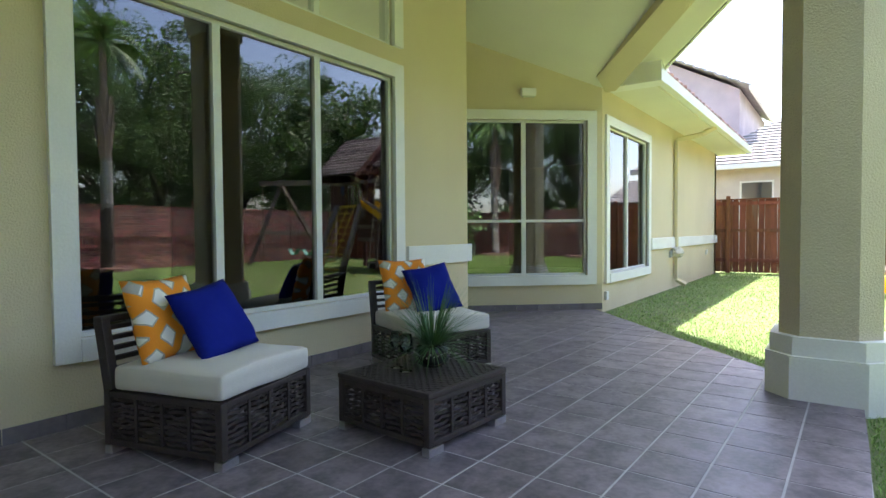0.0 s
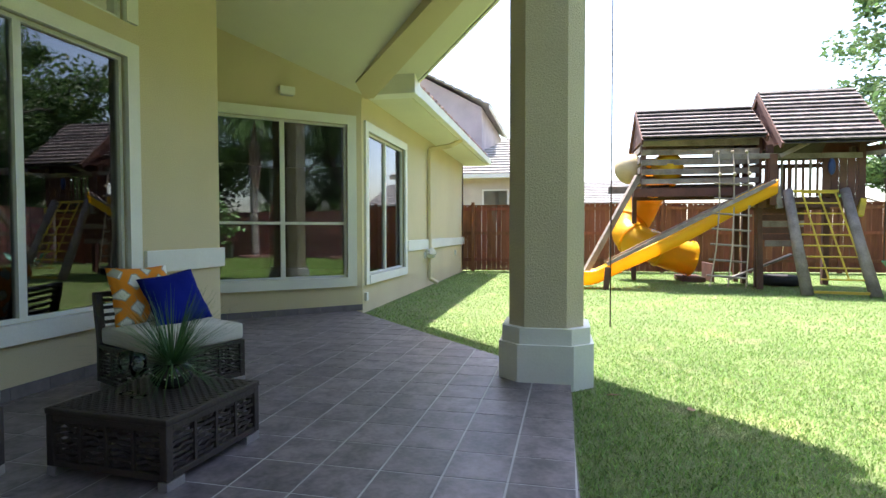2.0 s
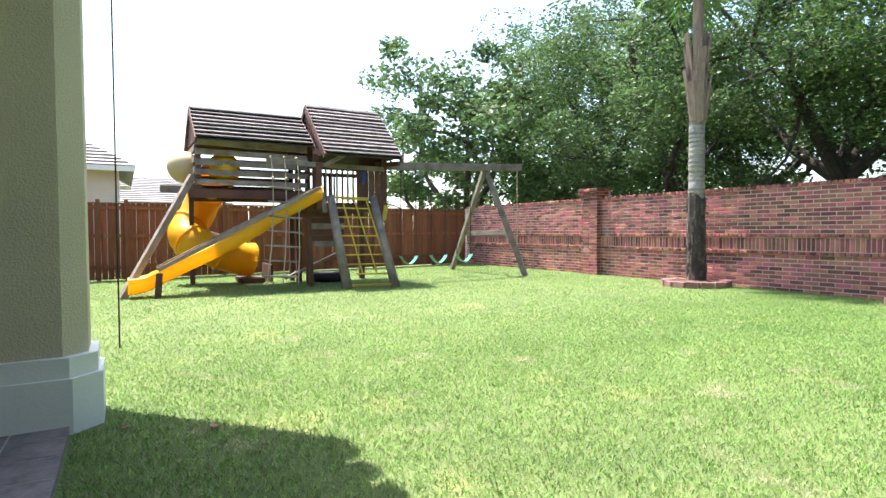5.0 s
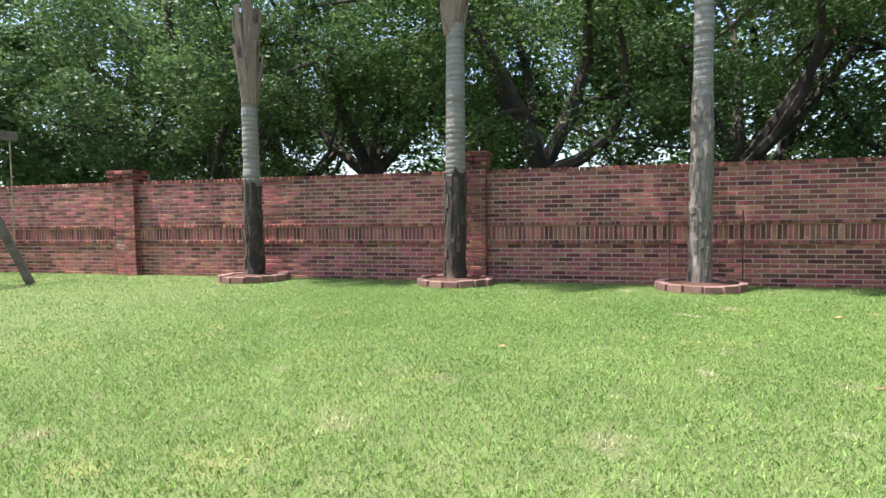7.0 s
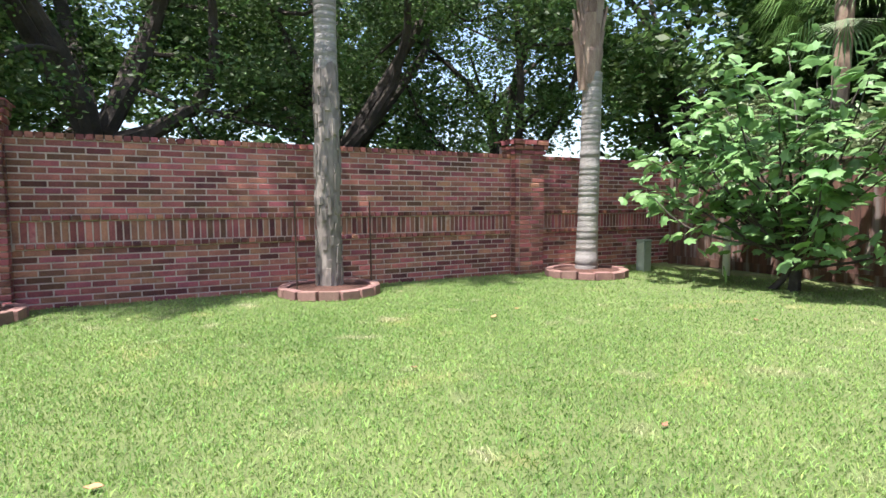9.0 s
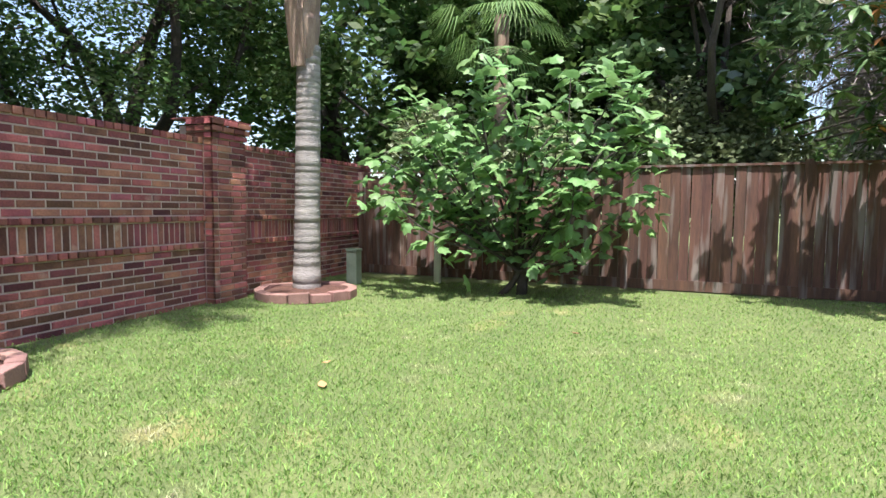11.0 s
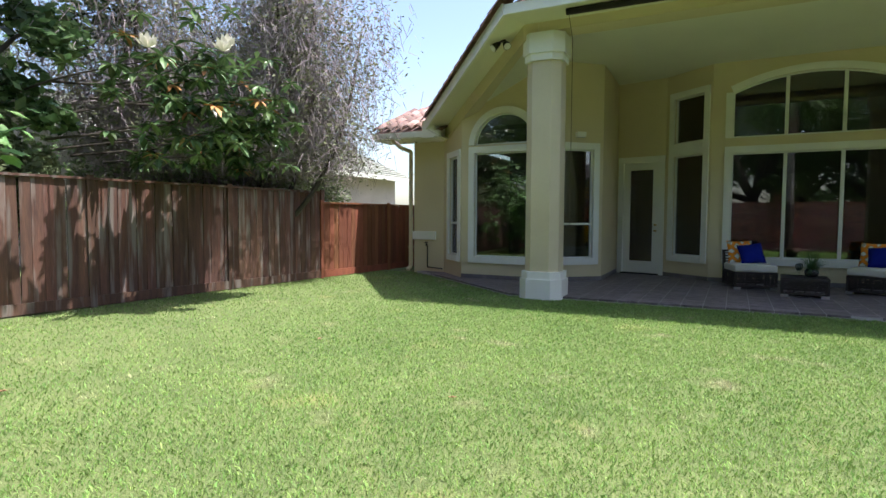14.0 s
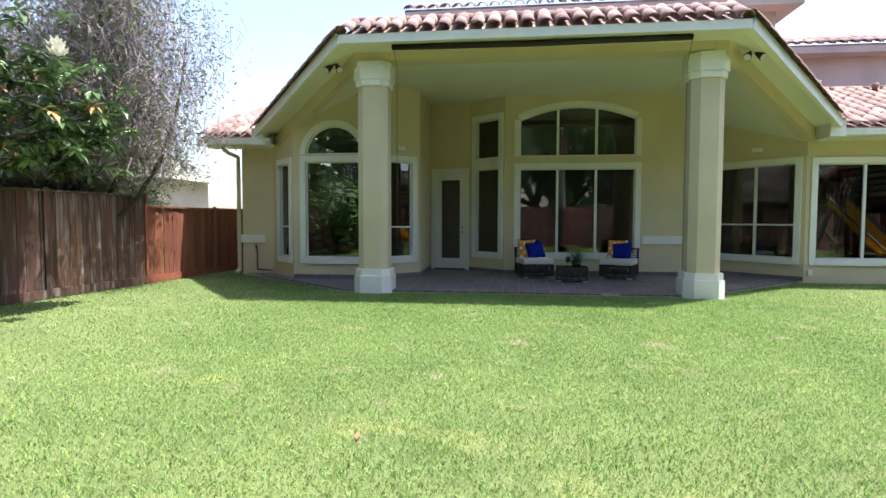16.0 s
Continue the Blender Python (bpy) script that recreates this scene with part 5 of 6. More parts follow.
# brace and slide
bar("brace", (7.55, -3.92, LAWN), (8.25, -5.18, 2.26), 0.09, 0.12)
bar("cross_arm", (8.7, -4.62, 2.02), (8.7, -5.5, 2.02), 0.09, 0.14)
sl0, sl1 = Vector((7.70, -4.02, 0.18)), Vector((7.78, -7.60, 1.78))
bm = B()
prof = [(-0.25, 0.27), (-0.235, 0.03), (-0.15, 0.0), (0.15, 0.0), (0.235, 0.03), (0.25, 0.27)]
rows = []
for i in range(25):
    t = i / 24
    c = sl0.lerp(sl1, t)
    c.z = 0.04 + 1.78 * (max(0, t - 0.07) / 0.93) ** 1.04 + 0.02 * math.sin(9 * t)
    rows.append([[bm.verts.new((c.x + u * k, c.y, c.z + v - dz)) for u, v in prof] for k, dz in ((1.0, 0.0), (1.06, 0.02))])
for a, b in zip(rows, rows[1:]):
    for j in (0, 1):
        for k in range(5):
            q = (a[j][k], a[j][k + 1], b[j][k + 1], b[j][k])
            bm.faces.new(q if j == 0 else q[::-1])
    for k in (0, 5):
        bm.faces.new((a[0][k], b[0][k], b[1][k], a[1][k]))
bmesh.ops.recalc_face_normals(bm, faces=bm.faces)
slide = part("slide", bm, YELLOW, play, "yellow plastic slide", True)
for u in (-0.28, 0.28):
    bar("slide_rail", (7.71 + u, -4.50, 0.46), (7.78 + u, -7.55, 2.06), 0.03, 0.075, OLDWOOD, slide)
bar("slide_foot", (7.40, -4.48, LAWN), (7.41, -4.52, 0.40), 0.09, 0.11, REDWOOD, slide, up=(0, 1, 0))
# tube slide
TP = [(9.1, -5.75, 2.32), (9.9, -5.72, 2.25), (10.35, -5.65, 1.95), (10.35, -5.45, 1.50), (10.15, -5.22, 1.15), (9.85, -5.30, 0.92), (9.75, -5.75, 0.74), (9.8, -6.2, 0.56), (9.85, -6.62, 0.46)]


def spline(pts, k):
    p = [Vector(q) for q in pts]
    p = [2 * p[0] - p[1]] + p + [2 * p[-1] - p[-2]]
    out = []
    for i in range(1, len(p) - 2):
        for j in range(k):
            t = j / k
            out.append(0.5 * ((2 * p[i]) + (p[i + 1] - p[i - 1]) * t + (2 * p[i - 1] - 5 * p[i] + 4 * p[i + 1] - p[i + 2]) * t * t + (3 * p[i] - p[i - 1] - 3 * p[i + 1] + p[i + 2]) * t ** 3))
    return out + [p[-2]]


path = spline(TP, 7)
bm = B()
tube(bm, path, 0.385, 22, False)
tube(bm, path[::-1], 0.37, 22, False)
tslide = part("tube_slide", bm, YELLOW, play, "yellow spiral tube slide", True)
for i in (14, 24, 34, 44, len(path) - 2):
    bm = B()
    tube(bm, [path[i] - (path[i + 1] - path[i]).normalized() * 0.025, path[i] + (path[i + 1] - path[i]).normalized() * 0.025], 0.418, 22)
    if i > 50:
        bm.faces.ensure_lookup_table()
        bmesh.ops.delete(bm, geom=[f for f in bm.faces if len(f.verts) > 4], context="FACES_ONLY")
    part("flange", bm, YELLOW, tslide)
for at, m, nm in (((8.58, -5.82, 2.46), YELLOW, "bubble_window"), ((9.0, -5.10, 2.50), BEIGE, "bubble_window")):
    bm = B()
    bmesh.ops.create_uvsphere(bm, u_segments=18, v_segments=12, radius=0.33, matrix=Matrix.Translation(at))
    part(nm, bm, m, play, "round plastic bubble", True)
bar("tube_base", (9.35, -6.55, 0.02), (10.3, -6.55, 0.02), 0.5, 0.10, REDWOOD)
bar("tube_base", (9.35, -6.95, 0.18), (10.3, -6.95, 0.18), 0.05, 0.40, REDWOOD)
# leaning log legs with the yellow climbing ladder
for (x, y), (tx, ty) in (((7.10, -7.97), (7.80, -7.86)), ((6.90, -8.97), (7.80, -8.84))):
    bm = B()
    tube(bm, [(x, y, LAWN), ((x + tx) / 2, (y + ty) / 2, 0.86), (tx, ty, 1.90)], [0.10, 0.095, 0.085], 12)
    part("log_leg", bm, OLDWOOD, play, "round grey log leg", True)
lad = new("climbing_ladder")
lad.parent = play
lad["label"] = "yellow painted climbing ladder"
for y0, y1 in ((-8.12, -8.30), (-8.40, -8.62), (-8.68, -8.90)):
    bm = B()
    tube(bm, [(7.80, y0, 1.84), (7.08, y1, 0.24)], 0.017, 7)
    part("ladder_side", bm, YELLOW2, lad)
for i in range(9):
    t = i / 8
    bm = B()
    tube(bm, [(7.80 - 0.72 * t, -7.95 - 0.06 * t - (0.16 if i in (0, 8) else 0.0), 1.85 - 1.60 * t), (7.80 - 0.72 * t, -8.70 - 0.21 * t, 1.84 - 1.60 * t)], 0.016, 7)
    part("ladder_rung", bm, YELLOW2, lad)
bar("ladder_foot", (7.08, -8.06, 0.02), (6.92, -8.90, 0.02), 0.04, 0.05, YELLOW2)
bar("ladder_head", (7.82, -7.92, 1.88), (7.82, -8.74, 1.87), 0.04, 0.05, YELLOW2)
# rope ladder hung from the fort's top rail
rl = new("rope_ladder")
rl.parent = play
for k in range(3):
    y = -6.60 - 0.26 * k
    bm = B()
    tube(bm, [(7.72, y, 2.63), (7.60, y + 0.01, 2.4), (7.50 + 0.02 * k, y + 0.02, 1.6), (7.32, y + 0.12 - 0.02 * k, 0.75), (7.15, y + 0.26 - 0.05 * k, 0.08)], 0.014, 6)
    part("rope", bm, ROPE, rl)
    for z in (2.62, 2.18, 1.55):
        bm = B()
        bmesh.ops.create_icosphere(bm, subdivisions=1, radius=0.04, matrix=Matrix.Translation((7.72 if z > 2.5 else 7.54, y + 0.01, z + 0.03)))
        part("knot", bm, ROPE, rl)
for i in range(7):
    t = (i + 0.6) / 7
    z = 2.20 - 2.05 * t
    x = 7.56 - 0.42 * t * t
    y = -6.50 + 0.24 * t * t
    bm = B()
    tube(bm, [(x, y, z + 0.02), (x, y - 0.68, z - 0.03)], 0.021, 7)
    part("wooden_rung", bm, OLDWOOD, rl)
# swing beam, frame and swings
bar("swing_beam", (8.2, -9.1, 2.66), (8.52, -13.58, 2.88), 0.10, 0.18)
bar("a_frame_leg", (7.62, -13.02, LAWN), (8.50, -12.40, 2.74), 0.11, 0.13)
bar("a_frame_leg", (10.9, -12.75, LAWN), (8.45, -12.30, 2.74), 0.11, 0.13)
bar("a_frame_tie", (7.95, -12.82, 1.10), (9.95, -12.62, 1.06), 0.05, 0.13)


def swing(y, x, seed):
    rng = np.random.default_rng(seed)
    s = thing("swing", "green plastic belt swing hanging from rusty chains", "swing", (x, y, 0), "swings")
    for dy in (-0.21, 0.21):
        bm = B()
        pts = [(0, dy * 0.95, 2.62), (0.02, dy, 0.52)]
        tube(bm, pts, 0.012, 5)
        part("chain", bm, CHAIN, s)
    bm = B()
    rows = []
    for i in range(11):
        t = -1 + i / 5
        z = 0.52 - 0.19 * (1 - t * t)
        rows.append([bm.verts.new((u, 0.22 * t, z + h)) for u, h in ((-0.08, 0), (0.08, 0), (0.08, 0.018), (-0.08, 0.018))])
    for a, b in zip(rows, rows[1:]):
        for k in range(4):
            bm.faces.new((a[k], a[(k + 1) % 4], b[(k + 1) % 4], b[k]))
    bm.faces.new(rows[0][::-1])
    bm.faces.new(rows[-1])
    part("seat", bm, GREEN, s, "green belt seat")


for k, y in enumerate((-9.98, -10.85, -11.65)):
    swing(y, 8.30 + 0.07 * k, k)
rs = thing("rope_swing", "rope with a round disc seat hanging from the beam", "swing", (8.53, -13.45, 0))
bm = B()
tube(bm, [(0, 0, 2.78), (0, 0, 0.30)], 0.013, 6)
part("rope", bm, ROPE, rs)
bm = B()
lathe(bm, [(0.13, 0.26), (0.14, 0.28), (0.13, 0.31)], 16)
part("disc_seat", bm, DARKMETAL, rs)
tyre = thing("tyre", "old black tyre lying under the playset", "tyre", (9.0, -8.2, LAWN))
bm = B()
rr = [(0.30 + 0.12 * math.cos(a), 0.12 + 0.11 * math.sin(a)) for a in (2 * math.pi * k / 10 for k in range(10))]
n = 22
rows = [[bm.verts.new((r * math.cos(6.2832 * k / n), r * math.sin(6.2832 * k / n), z)) for k in range(n)] for r, z in rr]
for i in range(10):
    a, b = rows[i], rows[(i + 1) % 10]
    for k in range(n):
        bm.faces.new((a[k], a[(k + 1) % n], b[(k + 1) % n], b[k]))
part("tread", bm, RUBBER, tyre, "", True)
ramp = thing("ramp_board", "loose plank leaning under the playset", "plank")
bar("plank", (9.2, -7.2, 0.05), (9.0, -8.4, 0.62), 0.3, 0.04, OLDWOOD, ramp)


# ---- patio furniture ----
CHAIR1, CHAIR1_TURN = (-2.42, -0.80), 16
CHAIR2, CHAIR2_TURN = (-0.49, -0.79), -24
TABLE, TABLE_TURN = (-1.645, -1.62), -4
def weave_panel(parent, name, m, w, h, rows, bars):
    """An open wicker panel in its own plane: cords across, uprights between, a bound frame. m: its pose; x along, z up."""
    bm = B()
    for i in range(rows):
        z = h * (i + 0.5) / rows
        k = 15
        pts = [(w * j / (k - 1), 0.006 * (1 if (i + j) % 2 else -1), z + 0.004 * math.sin(j * 2.1 + i)) for j in range(k)]
        for a, b in zip(pts, pts[1:]):
            beam(bm, a, b, 0.007, h / rows * 0.56)
    bmesh.ops.transform(bm, matrix=m, verts=bm.verts)
    part(name, bm, WICKER, parent)["kind"] = "stuff"
    for i in range(bars):
        bm = B()
        x = w * (i + 1) / (bars + 1)
        box(bm, x - 0.008, -0.014, 0, x + 0.008, 0.014, h)
        bmesh.ops.transform(bm, matrix=m, verts=bm.verts)
        part("upright", bm, WICKER, parent)


def wicker_box(t, w, d, z0, z1, rows):
    """Four open woven sides with corner posts, binding rails and metal feet, centred on the thing."""
    for x, y in ((-w / 2, -d / 2), (w / 2, -d / 2), (w / 2, d / 2), (-w / 2, d / 2)):
        sx, sy = math.copysign(1, x), math.copysign(1, y)
        bm = B()
        box(bm, x - sx * 0.04, y - sy * 0.04, z0, x, y, z1, None, 0.006)
        part("corner_post", bm, WICKER, t)
        bm = B()
        box(bm, x - sx * 0.11, y - sy * 0.05, 0, x, y, z0 - 0.004, None, 0.003)
        part("foot", bm, METAL, t, "brushed metal foot")
    sides = [(pose(-w / 2 + 0.04, -d / 2 + 0.02, z0 + 0.03), w - 0.08), (pose(w / 2 - 0.02, -d / 2 + 0.04, z0 + 0.03, 0, 0, 90), d - 0.08), (pose(w / 2 - 0.04, d / 2 - 0.02, z0 + 0.03, 0, 0, 180), w - 0.08), (pose(-w / 2 + 0.02, d / 2 - 0.04, z0 + 0.03, 0, 0, -90), d - 0.08)]
    for m, ln in sides:
        weave_panel(t, "woven_side", m, ln, z1 - z0 - 0.06, rows, 3)
        for z in (-0.03, z1 - z0 - 0.06):
            bm = B()
            box(bm, 0, -0.019, z, ln, 0.019, z + 0.03, m, 0.005)
            part("binding_rail", bm, WICKER, t)


def pillow(bm, w, thick, n=12):
    """A stuffed square cushion in the x-z plane with pinched corners."""
    grid = {}
    for s in (-1, 1):
        for i in range(n + 1):
            for j in range(n + 1):
                u, v = 2 * i / n - 1, 2 * j / n - 1
                edge = (1 - u ** 4) * (1 - v ** 4)
                pin = 1 - 0.07 * (1 - abs(u)) * abs(v) ** 3 - 0.0
                pin2 = 1 - 0.07 * (1 - abs(v)) * abs(u) ** 3
                if s == 1 and (i in (0, n) or j in (0, n)):
                    grid[s, i, j] = grid[-1, i, j]
                    continue
                grid[s, i, j] = bm.verts.new((u * w / 2 * pin2 + 0.006 * noise.noise((u * 3, v * 3, s)), s * thick / 2 * edge ** 0.6 + 0.008 * noise.noise((u * 2.5, v * 2.5, 4 + s)), v * w / 2 * pin))
        for i in range(n):
            for j in range(n):
                q = (grid[s, i, j], grid[s, i + 1, j], grid[s, i + 1, j + 1], grid[s, i, j + 1])
                bm.faces.new(q if s < 0 else q[::-1])
    return bm


def lounge_chair(at, turn, tilt):
    w, d = 0.72, 0.73
    t = thing("lounge_chair", "low dark wicker armless lounge chair with metal feet", "chair", (*at, 0.0), "patio chairs", turn=turn)
    wicker_box(t, w, d, 0.045, 0.315, 8)
    bm = B()
    box(bm, -w / 2 + 0.03, -d / 2 + 0.03, 0.27, w / 2 - 0.03, d / 2 - 0.03, 0.30)
    part("seat", bm, WICKER, t)
    for s in (-1, 1):
        bm = B()
        beam(bm, (s * (w / 2 - 0.025), d / 2 - 0.03, 0.315), (s * (w / 2 - 0.025), d / 2 + 0.03, 0.66), 0.05, 0.06, bevel=0.008)
        part("back_post", bm, WICKER, t)
    for i in range(6):
        bm = B()
        z = 0.36 + 0.052 * i
        beam(bm, (-w / 2 + 0.05, d / 2 - 0.02 + 0.008 * i, z), (w / 2 - 0.05, d / 2 - 0.02 + 0.008 * i, z), 0.03, 0.022)
        part("back_slat", bm, WICKER, t)
    bm = B()
    beam(bm, (-w / 2, d / 2 + 0.03, 0.665), (w / 2, d / 2 + 0.03, 0.665), 0.06, 0.035, bevel=0.01)
    part("top_rail", bm, WICKER, t)
    m = pose(*at, 0, 0, 0, turn)
    bm = B()
    box(bm, -w / 2 + 0.005, -d / 2 + 0.0, 0.0, w / 2 - 0.005, d / 2 - 0.06, 0.125, None, 0.03)
    bmesh.ops.subdivide_edges(bm, edges=bm.edges[:], cuts=2, use_grid_fill=True)
    for v in bm.verts:
        v.co.z += 0.010 * noise.noise(v.co * 6) + (0.016 * (1 - (v.co.x / 0.37) ** 2) if v.co.z > 0.06 else 0)
    c = tagged(part("seat_cushion", bm, CUSHION, smooth=True), "thick off-white seat cushion on a wicker chair", "cushion", "seat cushions")
    c.matrix_world = m @ pose(0, 0, 0.318)
    for size, th, mtl, off, lean, yaw, nm, lab in ((0.45, 0.13, TRELLIS, (-0.10, 0.22, 0.44 + 0.205), -18, 2, "patterned_pillow", "orange and white trellis-patterned throw pillow"),
                                                 (0.42, 0.14, BLUE, (0.06 + tilt * 0.004, 0.02, 0.44 + 0.185), -30, tilt, "blue_pillow", "plain royal blue throw pillow leaning on another")):
        bm = B()
        pillow(bm, size, th)
        p = tagged(part(nm, bm, mtl, smooth=True), lab, "pillow", "throw pillows")
        if mtl is TRELLIS:
            for v in p.data.vertices:
                v.co = (v.co.x, v.co.z, -v.co.y)
            p.matrix_world = m @ pose(*off, lean + 90, 0, yaw)
        else:
            p.matrix_world = m @ pose(*off, lean, 0, yaw) @ pose(0, 0, 0, 0, -9, 0)
    return t


lounge_chair(CHAIR1, CHAIR1_TURN, -6)
lounge_chair(CHAIR2, CHAIR2_TURN, -4)
table = thing("coffee_table", "low square dark wicker coffee table with metal feet", "table", (*TABLE, 0.0), turn=TABLE_TURN)
TW2 = 0.67
wicker_box(table, TW2, TW2, 0.045, 0.285, 7)
bm = B()
box(bm, -TW2 / 2 - 0.004, -TW2 / 2 - 0.004, 0.286, TW2 / 2 + 0.004, TW2 / 2 + 0.004, 0.315, None, 0.008)
part("table_top", bm, WICKER, table)
bm = B()
k = 26
for i in range(k):
    for j in range(k):
        if (i + j) % 2:
            x, y = -TW2 / 2 + 0.02 + i * (TW2 - 0.04) / k, -TW2 / 2 + 0.02 + j * (TW2 - 0.04) / k
            box(bm, x, y, 0.314, x + 0.024, y + 0.024, 0.3185)
wv = part("top_weave", bm, WICKER, table)
wv["kind"] = "stuff"
mt = pose(*TABLE, 0.3185, 0, 0, TABLE_TURN)
pot = thing("potted_grass", "spiky green grass plant in a round dark pot", "plant")
pot.matrix_world = mt @ pose(0.10, 0.02, 0)
bm = B()
lathe(bm, [(0.055, 0), (0.085, 0.02), (0.105, 0.06), (0.10, 0.10), (0.08, 0.125), (0.076, 0.128), (0.07, 0.11)], 24)
pp = part("pot", bm, POT, pot, "round dark glazed pot", True)
bm = B()
for i in range(30):
    a = 6.2832 * i / 30
    rr = 0.104 + 0.0
    z = 0.075 + 0.012 * math.sin(3 * a) + (0.02 if i % 6 == 0 else 0)
    bmesh.ops.create_icosphere(bm, subdivisions=1, radius=0.0045, matrix=Matrix.Translation((rr * math.cos(a), rr * math.sin(a), z)))
part("dots", bm, POTDOT, pp, "row of pale dots")
rng = np.random.default_rng(3)
pts, fcs = [], []
for i in range(420):
    a, el, ln = rng.uniform(0, 6.283), rng.uniform(0.0, 1.4), rng.uniform(0.28, 0.50)
    p = np.array([0.03 * math.cos(a), 0.03 * math.sin(a), 0.12])
    d = np.array([math.cos(a) * math.cos(el), math.sin(a) * math.cos(el), math.sin(el)])
    s = np.array([-math.sin(a), math.cos(a), 0]) * 0.0035
    q = len(pts)
    for j in range(5):
        f = 1 - j / 4.2
        pts += [tuple(p - s * f), tuple(p + s * f)]
        d = d + np.array([0, 0, -0.16 * rng.uniform(0.4, 1.3)])
        d /= np.linalg.norm(d)
        p = p + d * ln / 4
    fcs += [(q + 2 * j, q + 2 * j + 1, q + 2 * j + 3, q + 2 * j + 2) for j in range(4)]
raw("blades", pts, fcs, PLANT, pot)
for x, y in ((-0.06, 0.15), (-0.09, 0.05)):
    g = thing("wine_glass", "clear stemmed wine glass on the wicker table", "glass", group="wine glasses")
    g.matrix_world = mt @ pose(x, y, 0)
    bm = B()
    lathe(bm, [(0.036, 0.0), (0.034, 0.004), (0.006, 0.008), (0.004, 0.02), (0.004, 0.085), (0.012, 0.095), (0.030, 0.11), (0.040, 0.14), (0.040, 0.17), (0.034, 0.205), (0.032, 0.205), (0.037, 0.17), (0.037, 0.142), (0.026, 0.113), (0.003, 0.102)], 20)
    gl = part("bowl", bm, CLEAR, g, "", True)
    gl.visible_shadow = False


# ---- lawn grass ----
def grass(name, n, x0, x1, y0, y1, hgt, wid, seed, keep):
    rng = np.random.default_rng(seed)
    x, y = rng.uniform(x0, x1, n), rng.uniform(y0, y1, n)
    ok = keep(x, y)
    x, y = x[ok], y[ok]
    n = len(x)
    a = rng.uniform(0, 2 * math.pi, n)
    h = hgt * rng.uniform(0.5, 1.3, n)
    lean = h * rng.uniform(0.3, 1.3, n)
    la = rng.uniform(0, 2 * math.pi, n)
    w = wid * rng.uniform(0.7, 1.4, n)
    p = np.stack([x, y, np.full(n, LAWN - 0.004)], 1)
    s = np.stack([np.cos(a), np.sin(a), np.zeros(n)], 1) * (w / 2)[:, None]
    mid = p + np.stack([np.cos(la) * lean * 0.35, np.sin(la) * lean * 0.35, h * 0.7], 1)
    tip = p + np.stack([np.cos(la) * lean, np.sin(la) * lean, h], 1)
    v = np.stack([p, mid + s, tip, mid - s], 1).reshape(-1, 3)
    loops = np.arange(4 * n)
    starts = np.arange(0, 4 * n, 4)
    me = bpy.data.meshes.new(name)
    me.vertices.add(4 * n)
    me.vertices.foreach_set("co", v.ravel())
    me.loops.add(4 * n)
    me.loops.foreach_set("vertex_index", loops)
    me.polygons.add(n)
    me.polygons.foreach_set("loop_start", starts)
    me.update(calc_edges=True)
    me.materials.append(GRASS)
    return tagged(new(name, me), "mown green lawn grass with yellowed patches", "grass", kind="stuff")


def on_lawn(x, y):
    ok = (y < -0.9) & (y > -14.95) & (x > -10.9) & (x < 12.9)
    ok &= ~((y > -3.67) & (x > -6.1) & (x < 0.27))
    ok &= ~((x > 0.25) & (x < 3.24) & (y > -3.67 + (x - 0.25) * 0.928))
    ok &= ~((x < -6.05) & (x > -9.0) & (y > -3.69 + (-6.1 - x) * 0.86))
    for px, py in (COL_R, COL_L):
        ok &= (np.abs(x - px) > 0.37) | (np.abs(y - py) > 0.37)
    for (px, py), *_ in PALMS:
        ok &= (x - px) ** 2 + (y - py) ** 2 > 0.60 ** 2
    return ok


def near_lawn(x, y):
    """Thins out towards the borders of the stretch walked over."""
    d = np.minimum(np.minimum(x + 8.5, 3.5 - x) / 3.5, np.minimum(y + 14.9, 0.5 - y) / 2.5)
    return on_lawn(x, y) & (np.random.default_rng(9).random(len(x)) < np.clip(d, 0, 1))


grass("lawn", 320000, -10.9, 12.9, -14.95, -0.9, 0.030, 0.0082, 1, on_lawn)
grass("lawn_near", 640000, -8.5, 3.5, -14.9, -1.0, 0.030, 0.0054, 2, near_lawn)


# ---- trees and shrubs along the side fence ----
def bush(name, label, at, size, n, leaf, material, seed, group="", clumps=30, category="shrub", stems=6):
    rng = np.random.default_rng(seed)
    t = thing(name, label, category, (at[0], at[1], LAWN), group)
    bm = B()
    for k in range(stems):
        tip = rng.normal(size=3) * np.array(size) * np.array([0.14, 0.35, 0.35]) + np.array([0, 0, at[2] + 0.15 * size[2]])
        limb(bm, rng.normal(size=3) * np.array([0.15, 0.15, 0]), tip, 0.05, 0.015, rng, 0.08)
    part("stems", bm, BARK, t)["kind"] = "stuff"
    d = rng.normal(size=(clumps, 3))
    d /= np.linalg.norm(d, axis=1, keepdims=True)
    c = d * np.array(size) * (rng.uniform(0.2, 0.95, (clumps, 1)) ** 0.6) + np.array([0, 0, at[2]])
    w = rng.integers(0, clumps, n)
    off = rng.normal(size=(n, 3))
    off /= np.maximum(1, np.linalg.norm(off, axis=1, keepdims=True) / 1.2)
    p = c[w] + off * np.array(size).min() * 0.34
    p[:, 2] = np.maximum(p[:, 2], 0.25)
    leaf_mesh("crown", p, leaf, material, t, seed=seed)
    return t


